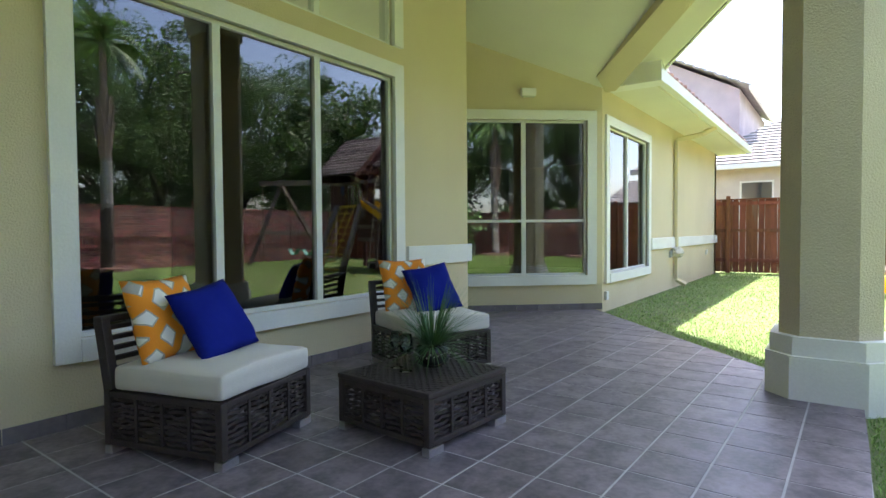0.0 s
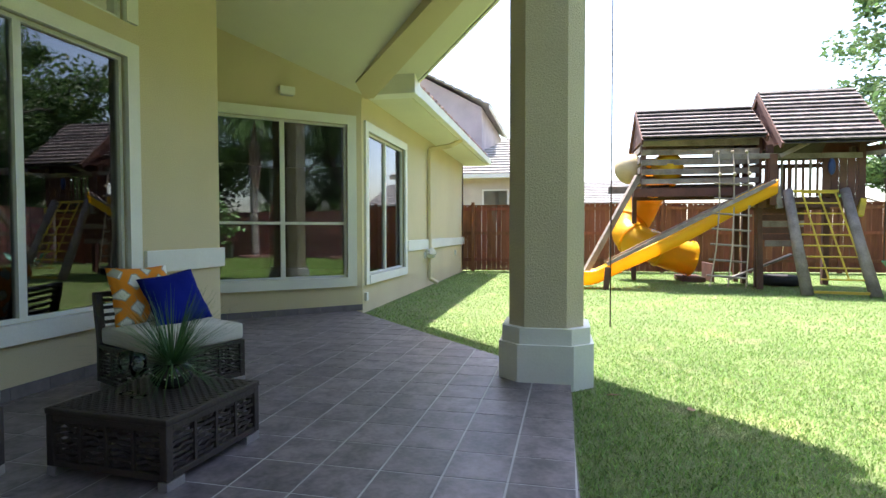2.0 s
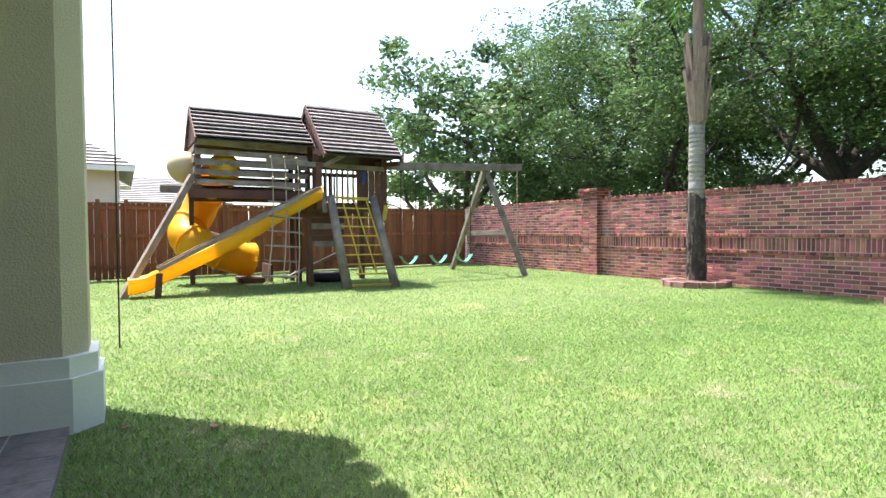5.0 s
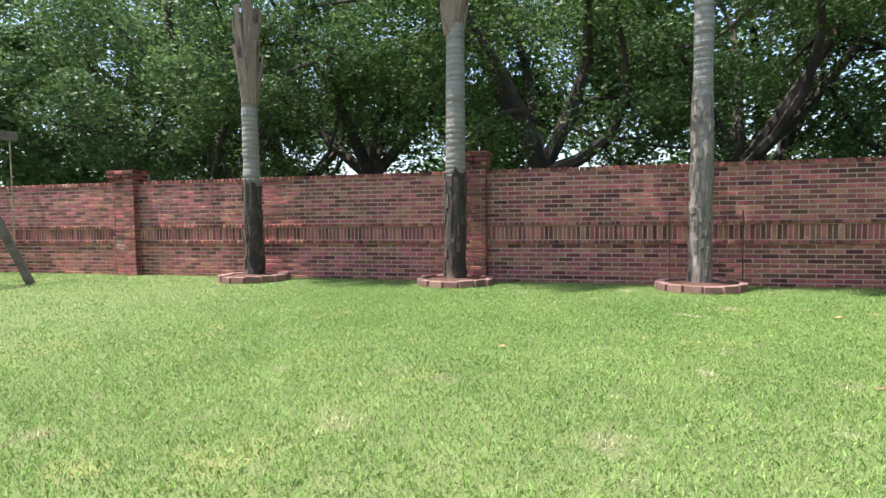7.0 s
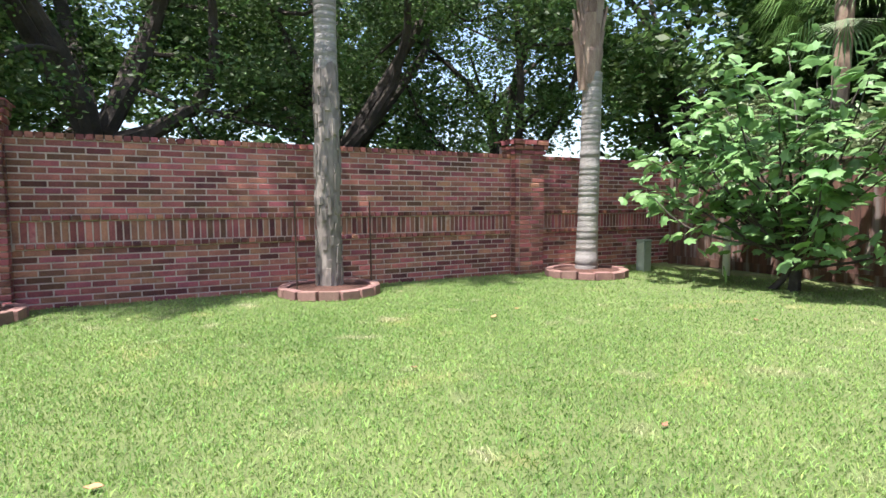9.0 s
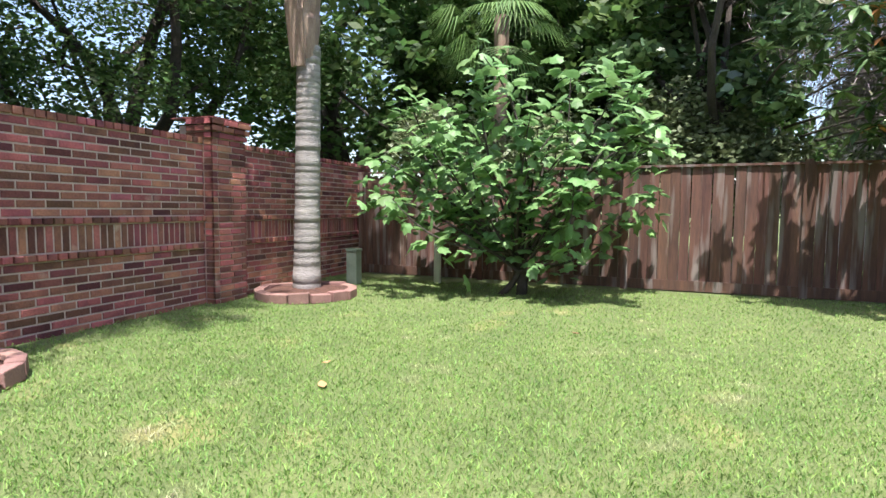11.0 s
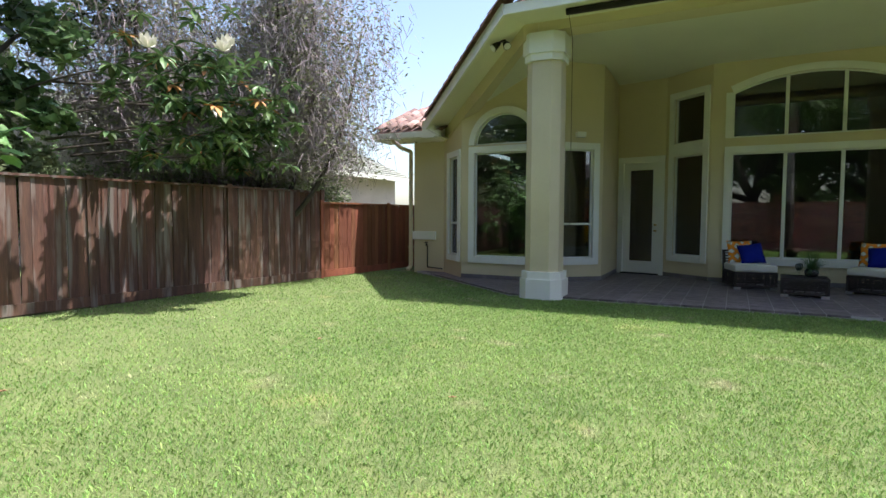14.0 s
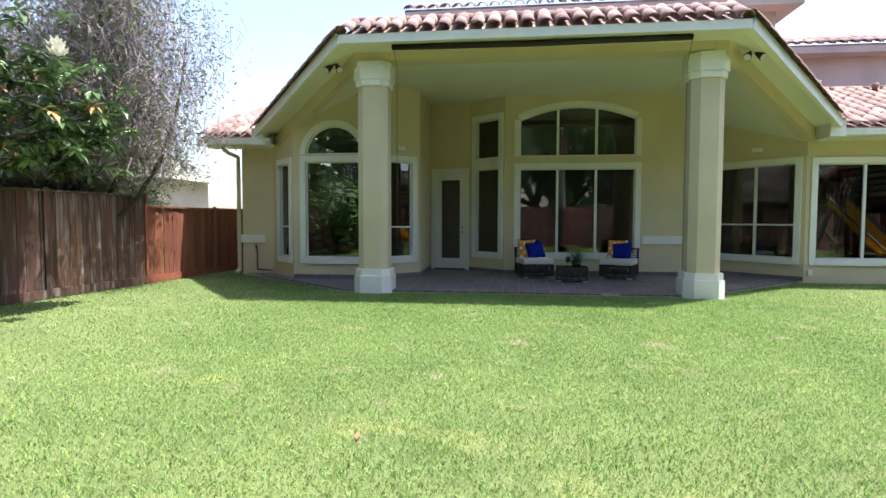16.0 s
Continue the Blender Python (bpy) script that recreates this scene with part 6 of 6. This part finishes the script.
for k, (y, x, z, sz) in enumerate(((-13.6, -12.6, 2.0, (1.0, 1.3, 1.25)), (-11.6, -12.7, 2.1, (1.0, 1.4, 1.2)), (-9.6, -12.7, 2.1, (1.0, 1.2, 1.2)), (-8.4, -12.5, 1.9, (0.8, 1.0, 1.0)))):
    bush("fence_shrub", "dense grey-green shrub rising over the wooden fence", (x, y, z), sz, 9000, 0.11, SHRUB, 70 + k, "shrubs behind the fence")
for k, (x, y, h) in enumerate(((-17.0, -13.5, 9.0), (-17.5, -9.5, 8.5), (-15.6, -11.3, 7.5))):
    tree((x, y), h, 3.6, 0.25, 90 + k, 22000, 0.22, LEAF, low=0.15, clumps=80, label="dark leafy tree behind the wooden fence", group="trees behind the fence")
# a fan palm over the shrubs
fan = thing("fan_palm", "fan palm with drooping fronds above the shrubs", "palm tree", (-13.0, -12.4, LAWN))
bm = B()
tube(bm, [(0, 0, 0), (0.05, 0, 2.5), (0, 0, 4.9)], [0.15, 0.13, 0.15], 10)
part("trunk", bm, BOOT, fan, "shaggy brown trunk")
pts, fcs = [], []
rng = np.random.default_rng(77)
for k in range(26):
    a, el = rng.uniform(0, 6.283), rng.uniform(-1.1, 1.0)
    d = np.array([math.cos(a) * math.cos(el), math.sin(a) * math.cos(el), math.sin(el)])
    hub = np.array([0, 0, 4.9]) + d * 0.75
    side = np.cross(d, [0, 0, 1.0])
    side /= np.linalg.norm(side)
    for j in range(22):
        b = (j / 21 - 0.5) * 2.6
        v = d * math.cos(b) + side * math.sin(b)
        q = len(pts)
        w = np.cross(v, np.cross(d, side)) * 0.016
        tip = hub + v * 0.85 + np.array([0, 0, -0.25 - 0.2 * abs(b)])
        mid = hub + v * 0.5
        pts += [tuple(hub), tuple(mid + w), tuple(tip), tuple(mid - w)]
        fcs.append((q, q + 1, q + 2, q + 3))
raw("fronds", pts, fcs, FROND, fan)

# ---- fig tree ----
fig = thing("fig_tree", "broad bright green fig tree with large lobed leaves", "fig tree", (-10.0, -11.4, LAWN))
rng = np.random.default_rng(8)
bm = B()
lv, lf = [], []
outline = [(0.0, 0.05), (0.22, 0.0), (0.45, 0.24), (0.36, 0.42), (0.42, 0.68), (0.20, 0.70), (0.0, 1.0), (-0.20, 0.70), (-0.42, 0.68), (-0.36, 0.42), (-0.45, 0.24), (-0.22, 0.0)]


def fig_leaf(p, d, size):
    d = d / np.linalg.norm(d)
    s = np.cross(d, [0, 0, 1.0]) + rng.normal(size=3) * 0.25
    s /= np.linalg.norm(s)
    nn = np.cross(s, d)
    k = len(lv)
    lv.append(tuple(p + d * size * 0.42 + nn * size * 0.04))
    for u, v in outline:
        lv.append(tuple(p + s * u * size * 1.15 + d * v * size - nn * size * (0.35 * u * u + 0.18 * v * v)))
    m = len(outline)
    lf.extend((k, k + 1 + i, k + 1 + (i + 1) % m) for i in range(m))


for k in range(42):
    y = rng.uniform(-2.2, 1.95)
    x = rng.uniform(-0.8, 1.1)
    top = (3.8 - 0.42 * abs(y + 0.1) ** 1.5) * rng.uniform(0.42, 1.0)
    base = np.array([rng.uniform(-.05, .05), rng.uniform(-.07, .07), rng.uniform(0.28, 0.6)])
    tip = np.array([x, y, max(0.75, top)])
    pts = limb(bm, base, tip, 0.022, 0.006, rng, 0.10, 8)
    for j in range(2, 8):
        for q in range(5 if j < 6 else 9):
            p = pts[j] + rng.normal(size=3) * 0.13
            d = np.array([rng.normal() * 0.5 + 0.35, rng.normal() * 0.7, rng.uniform(-0.75, 0.2)])
            fig_leaf(p, d, rng.uniform(0.13, 0.24))
part("stems", bm, BARK, fig)["kind"] = "stuff"
bm = B()
limb(bm, (0.0, 0.02, -0.05), (0.02, 0.0, 0.62), 0.085, 0.055, rng, 0.04)
limb(bm, (0.05, -0.30, -0.05), (0.03, -0.02, 0.5), 0.05, 0.035, rng, 0.06)
part("trunk", bm, BARK, fig, "short dark forked trunk", True)
raw("leaves", lv, lf, FIG, fig)

# ---- magnolia ----
mag = tree((-12.6, -8.6), 6.6, 2.4, 0.16, 61, 9000, 0.20, MAGN, low=0.35, clumps=46, name="magnolia_tree", label="glossy dark magnolia with white flowers reaching over the fence", group="")
mag["group"] = ""
rng = np.random.default_rng(15)
bm = B()
gl, br, fl = [], [], []
arms = [np.array([rng.uniform(2.0, 3.4), rng.uniform(0.2, 3.0), rng.uniform(2.3, 3.6)]) for k in range(11)]
for c in arms:
    limb(bm, c * np.array([0.25, 0.6, 0.9]) + np.array([0, 0, 0.1]), c, 0.022, 0.007, rng, 0.06)
part("branch", bm, BARK, mag)


def rosette(pts, fcs, c, m, length):
    """Long pointed leaves spreading from one twig end, each folded along its rib."""
    for j in range(m):
        a, el = 6.283 * j / m + rng.uniform(-.25, .25), rng.uniform(-0.75, 0.45)
        d = np.array([math.cos(a) * math.cos(el), math.sin(a) * math.cos(el), math.sin(el)])
        sd = np.cross(d, [0, 0, 1.0])
        sd /= np.linalg.norm(sd)
        up = np.cross(sd, d)
        ln = length * rng.uniform(0.75, 1.15)
        w = ln * 0.17
        k = len(pts)
        mid, tip = c + d * ln * 0.55 - up * ln * 0.03, c + d * ln - up * ln * 0.16
        pts += [tuple(v) for v in (c, c + d * ln * 0.3 + sd * w * 0.85 + up * w * 0.3, mid + sd * w + up * w * 0.3, tip, mid - sd * w + up * w * 0.3, c + d * ln * 0.3 - sd * w * 0.85 + up * w * 0.3, mid)]
        fcs += [(k, k + 1, k + 2, k + 6), (k + 6, k + 2, k + 3), (k, k + 6, k + 4, k + 5), (k + 6, k + 3, k + 4)]


gp, gf, bp, bf = [], [], [], []
for k in range(170):
    c = arms[k % 11] + rng.normal(size=3) * np.array([0.30, 0.32, 0.24])
    c[2] = max(c[2], 2.1)
    rosette(gp, gf, c, int(rng.integers(8, 13)), 0.25)
    if k % 9 == 4:
        rosette(bp, bf, c + np.array([0.12, 0, -0.04]), 6, 0.2)
raw("branch_leaf", gp, gf, MAGN, mag)["kind"] = "stuff"
raw("dry_leaf", bp, bf, MAGN_B, mag)["kind"] = "stuff"
for f in ((3.75, 1.42, 3.50), (3.45, 0.55, 3.35), (3.3, 1.9, 3.75)):
    bm = B()
    for j in range(9):
        a, el = 6.283 * j / 9, 0.5 + 0.6 * (j % 3) / 2
        d = Vector((math.cos(a) * math.cos(el), math.sin(a) * math.cos(el), math.sin(el)))
        s = d.cross(Vector((0, 0, 1))).normalized()
        c = Vector(f)
        vs = [bm.verts.new(c + v) for v in (Vector((0, 0, 0)), d * 0.10 + s * 0.055, d * 0.17 + Vector((0, 0, 0.03)), d * 0.10 - s * 0.055)]
        bm.faces.new(vs)
    part("flower", bm, PETAL, mag, "white magnolia flower")

# ---- drooping grey tree ----
grey = thing("drooping_tree", "greyish drooping tree with thin twigs over the fence", "tree", (-12.75, -4.0, LAWN))
rng = np.random.default_rng(25)
bm = B()
cl = []
for k in range(30):
    a = rng.uniform(0, 6.283)
    h_ = rng.uniform(2.6, 7.0)
    tip = np.array([rng.uniform(-1.0, 1.4 if h_ < 3.4 else 3.1), rng.uniform(-3.2, 3.4), h_])
    pts = limb(bm, (rng.uniform(-.3, .3), rng.uniform(-.5, .5), 0.0), tip, 0.075, 0.015, rng, 0.07, 8)
    cl += pts[4:]
part("trunk", bm, BARK, grey, "several crooked dark stems")
cl = np.array(cl)
n = 60000
w = rng.integers(0, len(cl), n)
p = cl[w] + rng.normal(size=(n, 3)) * np.array([0.45, 0.55, 0.5])
p = p[(p[:, 2] > 1.5) & ((p[:, 0] < 1.1) | (p[:, 2] > 2.25))]
n = len(p)
d = rng.normal(size=(n, 3)) * np.array([0.45, 0.45, 0.2]) + np.array([0, 0, -0.75])
d /= np.linalg.norm(d, axis=1, keepdims=True)
ln = rng.uniform(0.15, 0.42, (n, 1))
s = np.cross(d, rng.normal(size=(n, 3)))
s = s / np.linalg.norm(s, axis=1, keepdims=True) * 0.0065
v = np.stack([p - s, p + s, p + d * ln + s * 0.4, p + d * ln - s * 0.4], 1).reshape(-1, 3)
raw("twigs", v.tolist(), np.arange(4 * n).reshape(-1, 4).tolist(), TWIG, grey)["kind"] = "stuff"
n = 75000
w = rng.integers(0, len(cl), n)
p = cl[w] + rng.normal(size=(n, 3)) * np.array([0.42, 0.5, 0.5])
p = p[(p[:, 2] > 1.45) & ((p[:, 0] < 1.0) | (p[:, 2] > 1.95))]
leaf_mesh("crown", p, 0.095, TWIGLEAF, grey, aspect=0.34, seed=26)
bush("vine_shrub", "green shrub under the drooping tree, spilling over the fence", (-12.2, -1.9, 1.7), (0.9, 1.9, 0.75), 9000, 0.07, SHRUB, 28, clumps=40)
bush("vine_shrub", "green shrub under the drooping tree, spilling over the fence", (-12.3, -5.6, 1.7), (0.9, 1.6, 0.65), 7000, 0.07, SHRUB, 29, clumps=34)


# ---- neighbouring houses ----
def shed_rows(bm, p00, p10, p11, p01, rows):
    """A roof plane of stepped tile rows from the eave p00-p10 up to p01-p11."""
    p00, p10, p11, p01 = (Vector(p) for p in (p00, p10, p11, p01))
    nrm = (p10 - p00).cross(p01 - p00).normalized()
    if nrm.z < 0:
        nrm = -nrm
    for i in range(rows):
        a, b = i / rows, (i + 1.05) / rows
        q = [p00.lerp(p01, a) + nrm * 0.05, p10.lerp(p11, a) + nrm * 0.05, p10.lerp(p11, b), p00.lerp(p01, b)]
        lo = [v - nrm * 0.05 for v in q]
        vs = [bm.verts.new(v) for v in q + lo]
        for f in ((0, 1, 2, 3), (4, 5, 1, 0), (5, 6, 2, 1), (7, 4, 0, 3), (7, 6, 5, 4)):
            bm.faces.new([vs[k] for k in f])
    return bm


def house(name, label, x0, x1, y0, y1, eave, ridge, wall_m, roof_m, windows, along="y", over=0.45):
    h = thing(name, label, "house")
    bm = B()
    box(bm, x0, y0, LAWN, x1, y1, eave)
    part("wall", bm, wall_m, h)
    bm = B()
    if along == "y":
        xm = (x0 + x1) / 2
        shed_rows(bm, (x0 - over, y0 - over, eave), (x0 - over, y1 + over, eave), (xm, y1 + over, ridge), (xm, y0 - over, ridge), 14)
        shed_rows(bm, (x1 + over, y0 - over, eave), (x1 + over, y1 + over, eave), (xm, y1 + over, ridge), (xm, y0 - over, ridge), 14)
        ends = [[(x0, y, eave), (x1, y, eave), (xm, y, ridge - 0.12)] for y in (y0, y1)]
    elif along == "hip":
        ym, xh = (y0 + y1) / 2, x0 + 2.4
        shed_rows(bm, (x0 - over, y0 - over, eave), (x0 - over, y1 + over, eave), (xh, ym + 0.02, ridge), (xh, ym - 0.02, ridge), 14)
        shed_rows(bm, (x0 - over, y0 - over, eave), (x1 + over, y0 - over, eave), (x1 + over, ym, ridge), (xh, ym, ridge), 14)
        shed_rows(bm, (x0 - over, y1 + over, eave), (x1 + over, y1 + over, eave), (x1 + over, ym, ridge), (xh, ym, ridge), 14)
        ends = [[(x1, y0, eave), (x1, y1, eave), (x1, ym, ridge - 0.12)]]
    else:
        ym = (y0 + y1) / 2
        shed_rows(bm, (x0 - over, y0 - over, eave), (x1 + over, y0 - over, eave), (x1 + over, ym, ridge), (x0 - over, ym, ridge), 14)
        shed_rows(bm, (x0 - over, y1 + over, eave), (x1 + over, y1 + over, eave), (x1 + over, ym, ridge), (x0 - over, ym, ridge), 14)
        ends = [[(x, y0, eave), (x, y1, eave), (x, ym, ridge - 0.12)] for x in (x0, x1)]
    bmesh.ops.recalc_face_normals(bm, faces=bm.faces)
    rf = part("roof", bm, roof_m, h)
    rf["kind"] = "stuff"
    for e in ends:
        bm = B()
        bm.faces.new([bm.verts.new(v) for v in e])
        part("gable_wall", bm, wall_m, h)
    for y in ((y0 - over, y1 + over) if along == "x" else ()):
        part("gutter", box(B(), x0 - over, y - 0.05, eave - 0.16, x1 + over, y + 0.05, eave), WHITE, h, "white gutter")
    for x in ((x0 - over, x1 + over) if along != "x" else ()):
        part("gutter", box(B(), x - 0.05, y0 - over, eave - 0.16, x + 0.05, y1 + over, eave), WHITE, h, "white gutter")
    for px, py, pz, ax, w, t in windows:
        wn_ = new("window")
        wn_.parent = h
        bm = B()
        dx, dy = (0.04, w / 2) if ax == "x" else (w / 2, 0.04)
        box(bm, px - dx, py - dy, pz, px + dx, py + dy, pz + t)
        part("frame", bm, WHITE, wn_)
        bm = B()
        g = 0.06
        dx, dy = (0.05, w / 2 - g) if ax == "x" else (w / 2 - g, 0.05)
        box(bm, px - dx, py - dy, pz + g, px + dx, py + dy, pz + t - g)
        part("pane", bm, GLASS, wn_)
    return h


house("neighbour_house", "pale brick neighbouring house with grey tiled roof", 17.0, 25.0, -3.9, 0.7, 3.25, 5.0, PALEBRICK, GREYROOF, [(17.0, -1.2, 1.4, "x", 1.0, 1.3)], "hip")
house("neighbour_house", "two-storey pale neighbouring house with tiled gable", 19.0, 27.0, -0.4, 9.4, 6.25, 9.05, PINK, GREYROOF, [(19.0, 4.0, 4.2, "x", 1.0, 1.3)], "x", 0.4)
house("neighbour_house", "low tiled house roof far beyond the fence", 27.0, 36.0, -8.5, -4.2, 2.6, 4.2, PALEBRICK, GREYROOF, [], "y")
house("neighbour_house", "pale pink neighbouring house with grey-green tiled roof", -21.5, -15.2, -4.5, 7.5, 2.9, 4.5, PINK, GREENROOF, [(-15.2, 2.3, 1.6, "x", 0.8, 0.8), (-15.2, -2.0, 1.5, "x", 0.9, 1.0)], "y", 0.5)
house("neighbour_house", "upper storey of the pink house behind the trees", -24.0, -18.5, 0.5, 7.0, 5.2, 6.4, PINK, GREENROOF, [(-18.5, 2.4, 4.4, "x", 0.9, 0.8)], "y", 0.5)
PAN_G = PAN.copy()
PAN_G.materials[0] = GREENROOF
gr = tagged(new("neighbour_roof_tiles"), "rows of grey-green barrel tiles on the neighbour's roof", "roof", kind="structure")
for r in range(7):
    for i in range(38):
        lay(PAN_G, (-15.75 - 0.40 * r, -4.6 + 0.32 * i, 3.02 + 0.175 * r + 0.01 * random.random()), (-1, 0, 0.47), (0.42, 0, 0.9), gr)
pole = thing("utility_pole", "tall wooden utility pole beyond the fence", "pole", (24.0, -18.6, LAWN))
bm = B()
tube(bm, [(0, 0, 0), (0, 0, 9.6)], [0.17, 0.12], 10)
part("shaft", bm, STEEL, pole)
bm = B()
beam(bm, (-0.5, 0.2, 9.2), (0.5, -0.2, 9.2), 0.1, 0.12)
part("cross_arm", bm, STEEL, pole)

# ---- fittings on the house ----
for run, s, z in ((BAY, BAY.ln - 1.05, 2.96), (LBAY, 0.82, 2.95)):
    lamp = thing("wall_light", "small white wall light over the window", "lamp", group="patio wall lights")
    bm = B()
    run.box(bm, s - 0.10, s + 0.10, 0.0, 0.10, z - 0.05, z + 0.05, 0.012)
    part("body", bm, WHITE, lamp)
    bm = B()
    run.box(bm, s - 0.08, s + 0.08, 0.02, 0.09, z - 0.062, z - 0.051)
    part("diffuser", bm, LAMPGLASS, lamp)
for s in (1, -1):
    x, y = XC + s * (FLAT + 0.45), -3.62
    z = zroof(x)
    fl = thing("flood_light", "twin dark flood light under the soffit", "lamp", (x, y, z), "soffit flood lights")
    bm = B()
    lathe(bm, [(0.055, -0.03), (0.06, 0.0)], 14)
    part("base", bm, DARKMETAL, fl)
    for d in (-0.09, 0.09):
        bm = B()
        a, b = Vector((d * 0.4, -0.02, -0.04)), Vector((d * 1.4, -0.12, -0.15))
        tube(bm, [a, a.lerp(b, 0.35), b], [0.02, 0.045, 0.068], 14)
        hd = part("head", bm, DARKMETAL, fl, "", True)
        bm = B()
        dv = (b - a).normalized()
        tube(bm, [b, b + dv * 0.008], 0.058, 14)
        part("lens", bm, LAMPGLASS, hd)
LIT = bpy.data.materials.new("lit_bulb")
LIT.use_nodes = True
LIT.node_tree.nodes["Principled BSDF"].inputs["Emission Color"].default_value = (1, 0.82, 0.55, 1)
LIT.node_tree.nodes["Principled BSDF"].inputs["Emission Strength"].default_value = 6.0
for x, y, on in ((-2.38, -2.6, True), (-0.95, -2.6, False), (-4.3, -2.6, False)):
    rl_ = thing("recessed_light", "round recessed ceiling light in the patio ceiling", "lamp", (x, y, 4.525), "recessed ceiling lights")
    bm = B()
    lathe(bm, [(0.095, 0.0), (0.095, -0.008), (0.075, -0.008), (0.07, -0.002)], 20)
    part("trim_ring", bm, WHITE, rl_)
    bm = B()
    lathe(bm, [(0.06, -0.012), (0.06, -0.009)], 16)
    part("bulb", bm, LIT if on else LAMPGLASS, rl_)


def downspout(pts, label):
    d = thing("downspout", label, "downspout")
    bm = B()
    for a, b in zip(pts, pts[1:]):
        beam(bm, a, b, 0.085, 0.065, up=(0.01, 1, 0.02), bevel=0.01)
    part("pipe", bm, STUCCO, d)
    for z in (0.55, 2.3):
        bm = B()
        box(bm, pts[2][0] - 0.055, pts[2][1] - 0.04, z, pts[2][0] + 0.055, pts[2][1] + 0.04, z + 0.03)
        part("strap", bm, STUCCO, d)


downspout([(7.75, -1.52, 3.08), (7.6, -1.30, 2.93), (7.45, -0.88, 2.85), (7.45, -0.88, 0.12), (7.5, -1.05, 0.02)], "cream metal downspout on the wing wall")
downspout([(-9.75, -1.50, 3.07), (-9.72, -1.2, 2.92), (-9.62, -0.87, 2.85), (-9.62, -0.87, 0.1), (-9.64, -1.0, 0.02)], "cream metal downspout at the house corner")
bib = thing("hose_bib", "dark outdoor tap on a thin pipe at the wall", "tap")
bm = B()
tube(bm, [(-9.15, -0.90, 0.10), (-9.15, -0.90, 0.62), (-9.15, -0.96, 0.66), (-9.15, -0.97, 0.60)], 0.014, 7)
tube(bm, [(-9.15, -0.90, 0.10), (-8.72, -0.97, 0.08)], 0.014, 7)
part("pipe", bm, DARKMETAL, bib)
bm = B()
tube(bm, [(-9.19, -0.96, 0.69), (-9.11, -0.96, 0.69)], 0.012, 7)
part("handle", bm, DARKMETAL, bib)
for x, z in ((7.15, 0.62), (10.6, 0.55), (3.56, 0.18)):
    o_ = thing("outlet_box", "small weatherproof outlet box on the wall", "outlet", group="outlet boxes")
    bm = B()
    WING.box(bm, x - 3.44 - 0.045, x - 3.44 + 0.045, 0.0, 0.04, z - 0.06, z + 0.06, 0.006)
    part("cover", bm, SASH, o_)
bm = B()
bmesh.ops.create_icosphere(bm, subdivisions=3, radius=0.10, matrix=Matrix.Translation((7.2, -0.96, 0.66)))
for v in bm.verts:
    v.co += Vector((noise.noise(v.co * 14), noise.noise(v.co * 14 + Vector((5, 0, 0))), noise.noise(v.co * 14 + Vector((0, 7, 0))))) * 0.05
tagged(part("wrapped_tap", bm, CUSHION), "white cloth wrapped over an outdoor tap", "cloth")
# utility boxes by the corner
ub = thing("utility_box", "small weathered green utility pedestal in the corner", "utility box", (-10.15, -14.1, LAWN))
bm = B()
box(bm, -0.09, -0.09, 0, 0.09, 0.09, 0.52, None, 0.01)
part("body", bm, mat("pale_green_metal", (0.27, 0.33, 0.26), None, 0.6, 4, 40), ub)
bm = B()
box(bm, -0.10, -0.10, 0.521, 0.10, 0.10, 0.57, None, 0.012)
part("lid", bm, mat("green_lid", (0.22, 0.28, 0.22), None, 0.6, 4, 40), ub)
vp = thing("vent_post", "short white plastic pipe beside the fence", "pipe", (-10.75, -12.9, LAWN))
bm = B()
tube(bm, [(0, 0, 0), (0, 0, 0.75)], 0.06, 12)
part("pipe", bm, WHITE, vp, "", True)
bm = B()
lathe(bm, [(0.07, 0.752), (0.075, 0.77), (0.06, 0.80)], 12)
part("cap", bm, WHITE, vp)
# fallen leaves
for k, (x, y, r) in enumerate(((-0.28, -4.40, 0.06), (-5.42, -11.85, 0.075), (-0.05, -3.95, 0.055), (-6.7, -7.9, 0.05), (-2.0, -9.7, 0.045), (-4.6, -9.0, 0.04), (-7.6, -10.4, 0.05), (-3.9, -10.6, 0.05), (-5.9, -12.1, 0.04))):
    bm = B()
    n = 8
    r *= 0.62
    rng = np.random.default_rng(200 + k)
    vs = [bm.verts.new((r * (1.5 if i % 4 == 0 else 0.8) * math.cos(6.283 * i / n), r * 0.7 * math.sin(6.283 * i / n), 0.012 * rng.random())) for i in range(n)]
    fc = bm.faces.new(vs)
    ex = bmesh.ops.extrude_face_region(bm, geom=[fc])
    bmesh.ops.translate(bm, vec=(0, 0, 0.003), verts=[q for q in ex["geom"] if isinstance(q, bmesh.types.BMVert)])
    lf_ = tagged(part("fallen_leaf", bm, DEADLEAF), "dry brown leaf lying on the lawn", "leaf", "fallen leaves")
    lf_.matrix_world = pose(x, y, LAWN + 0.022, 5, 4, 40 * k)
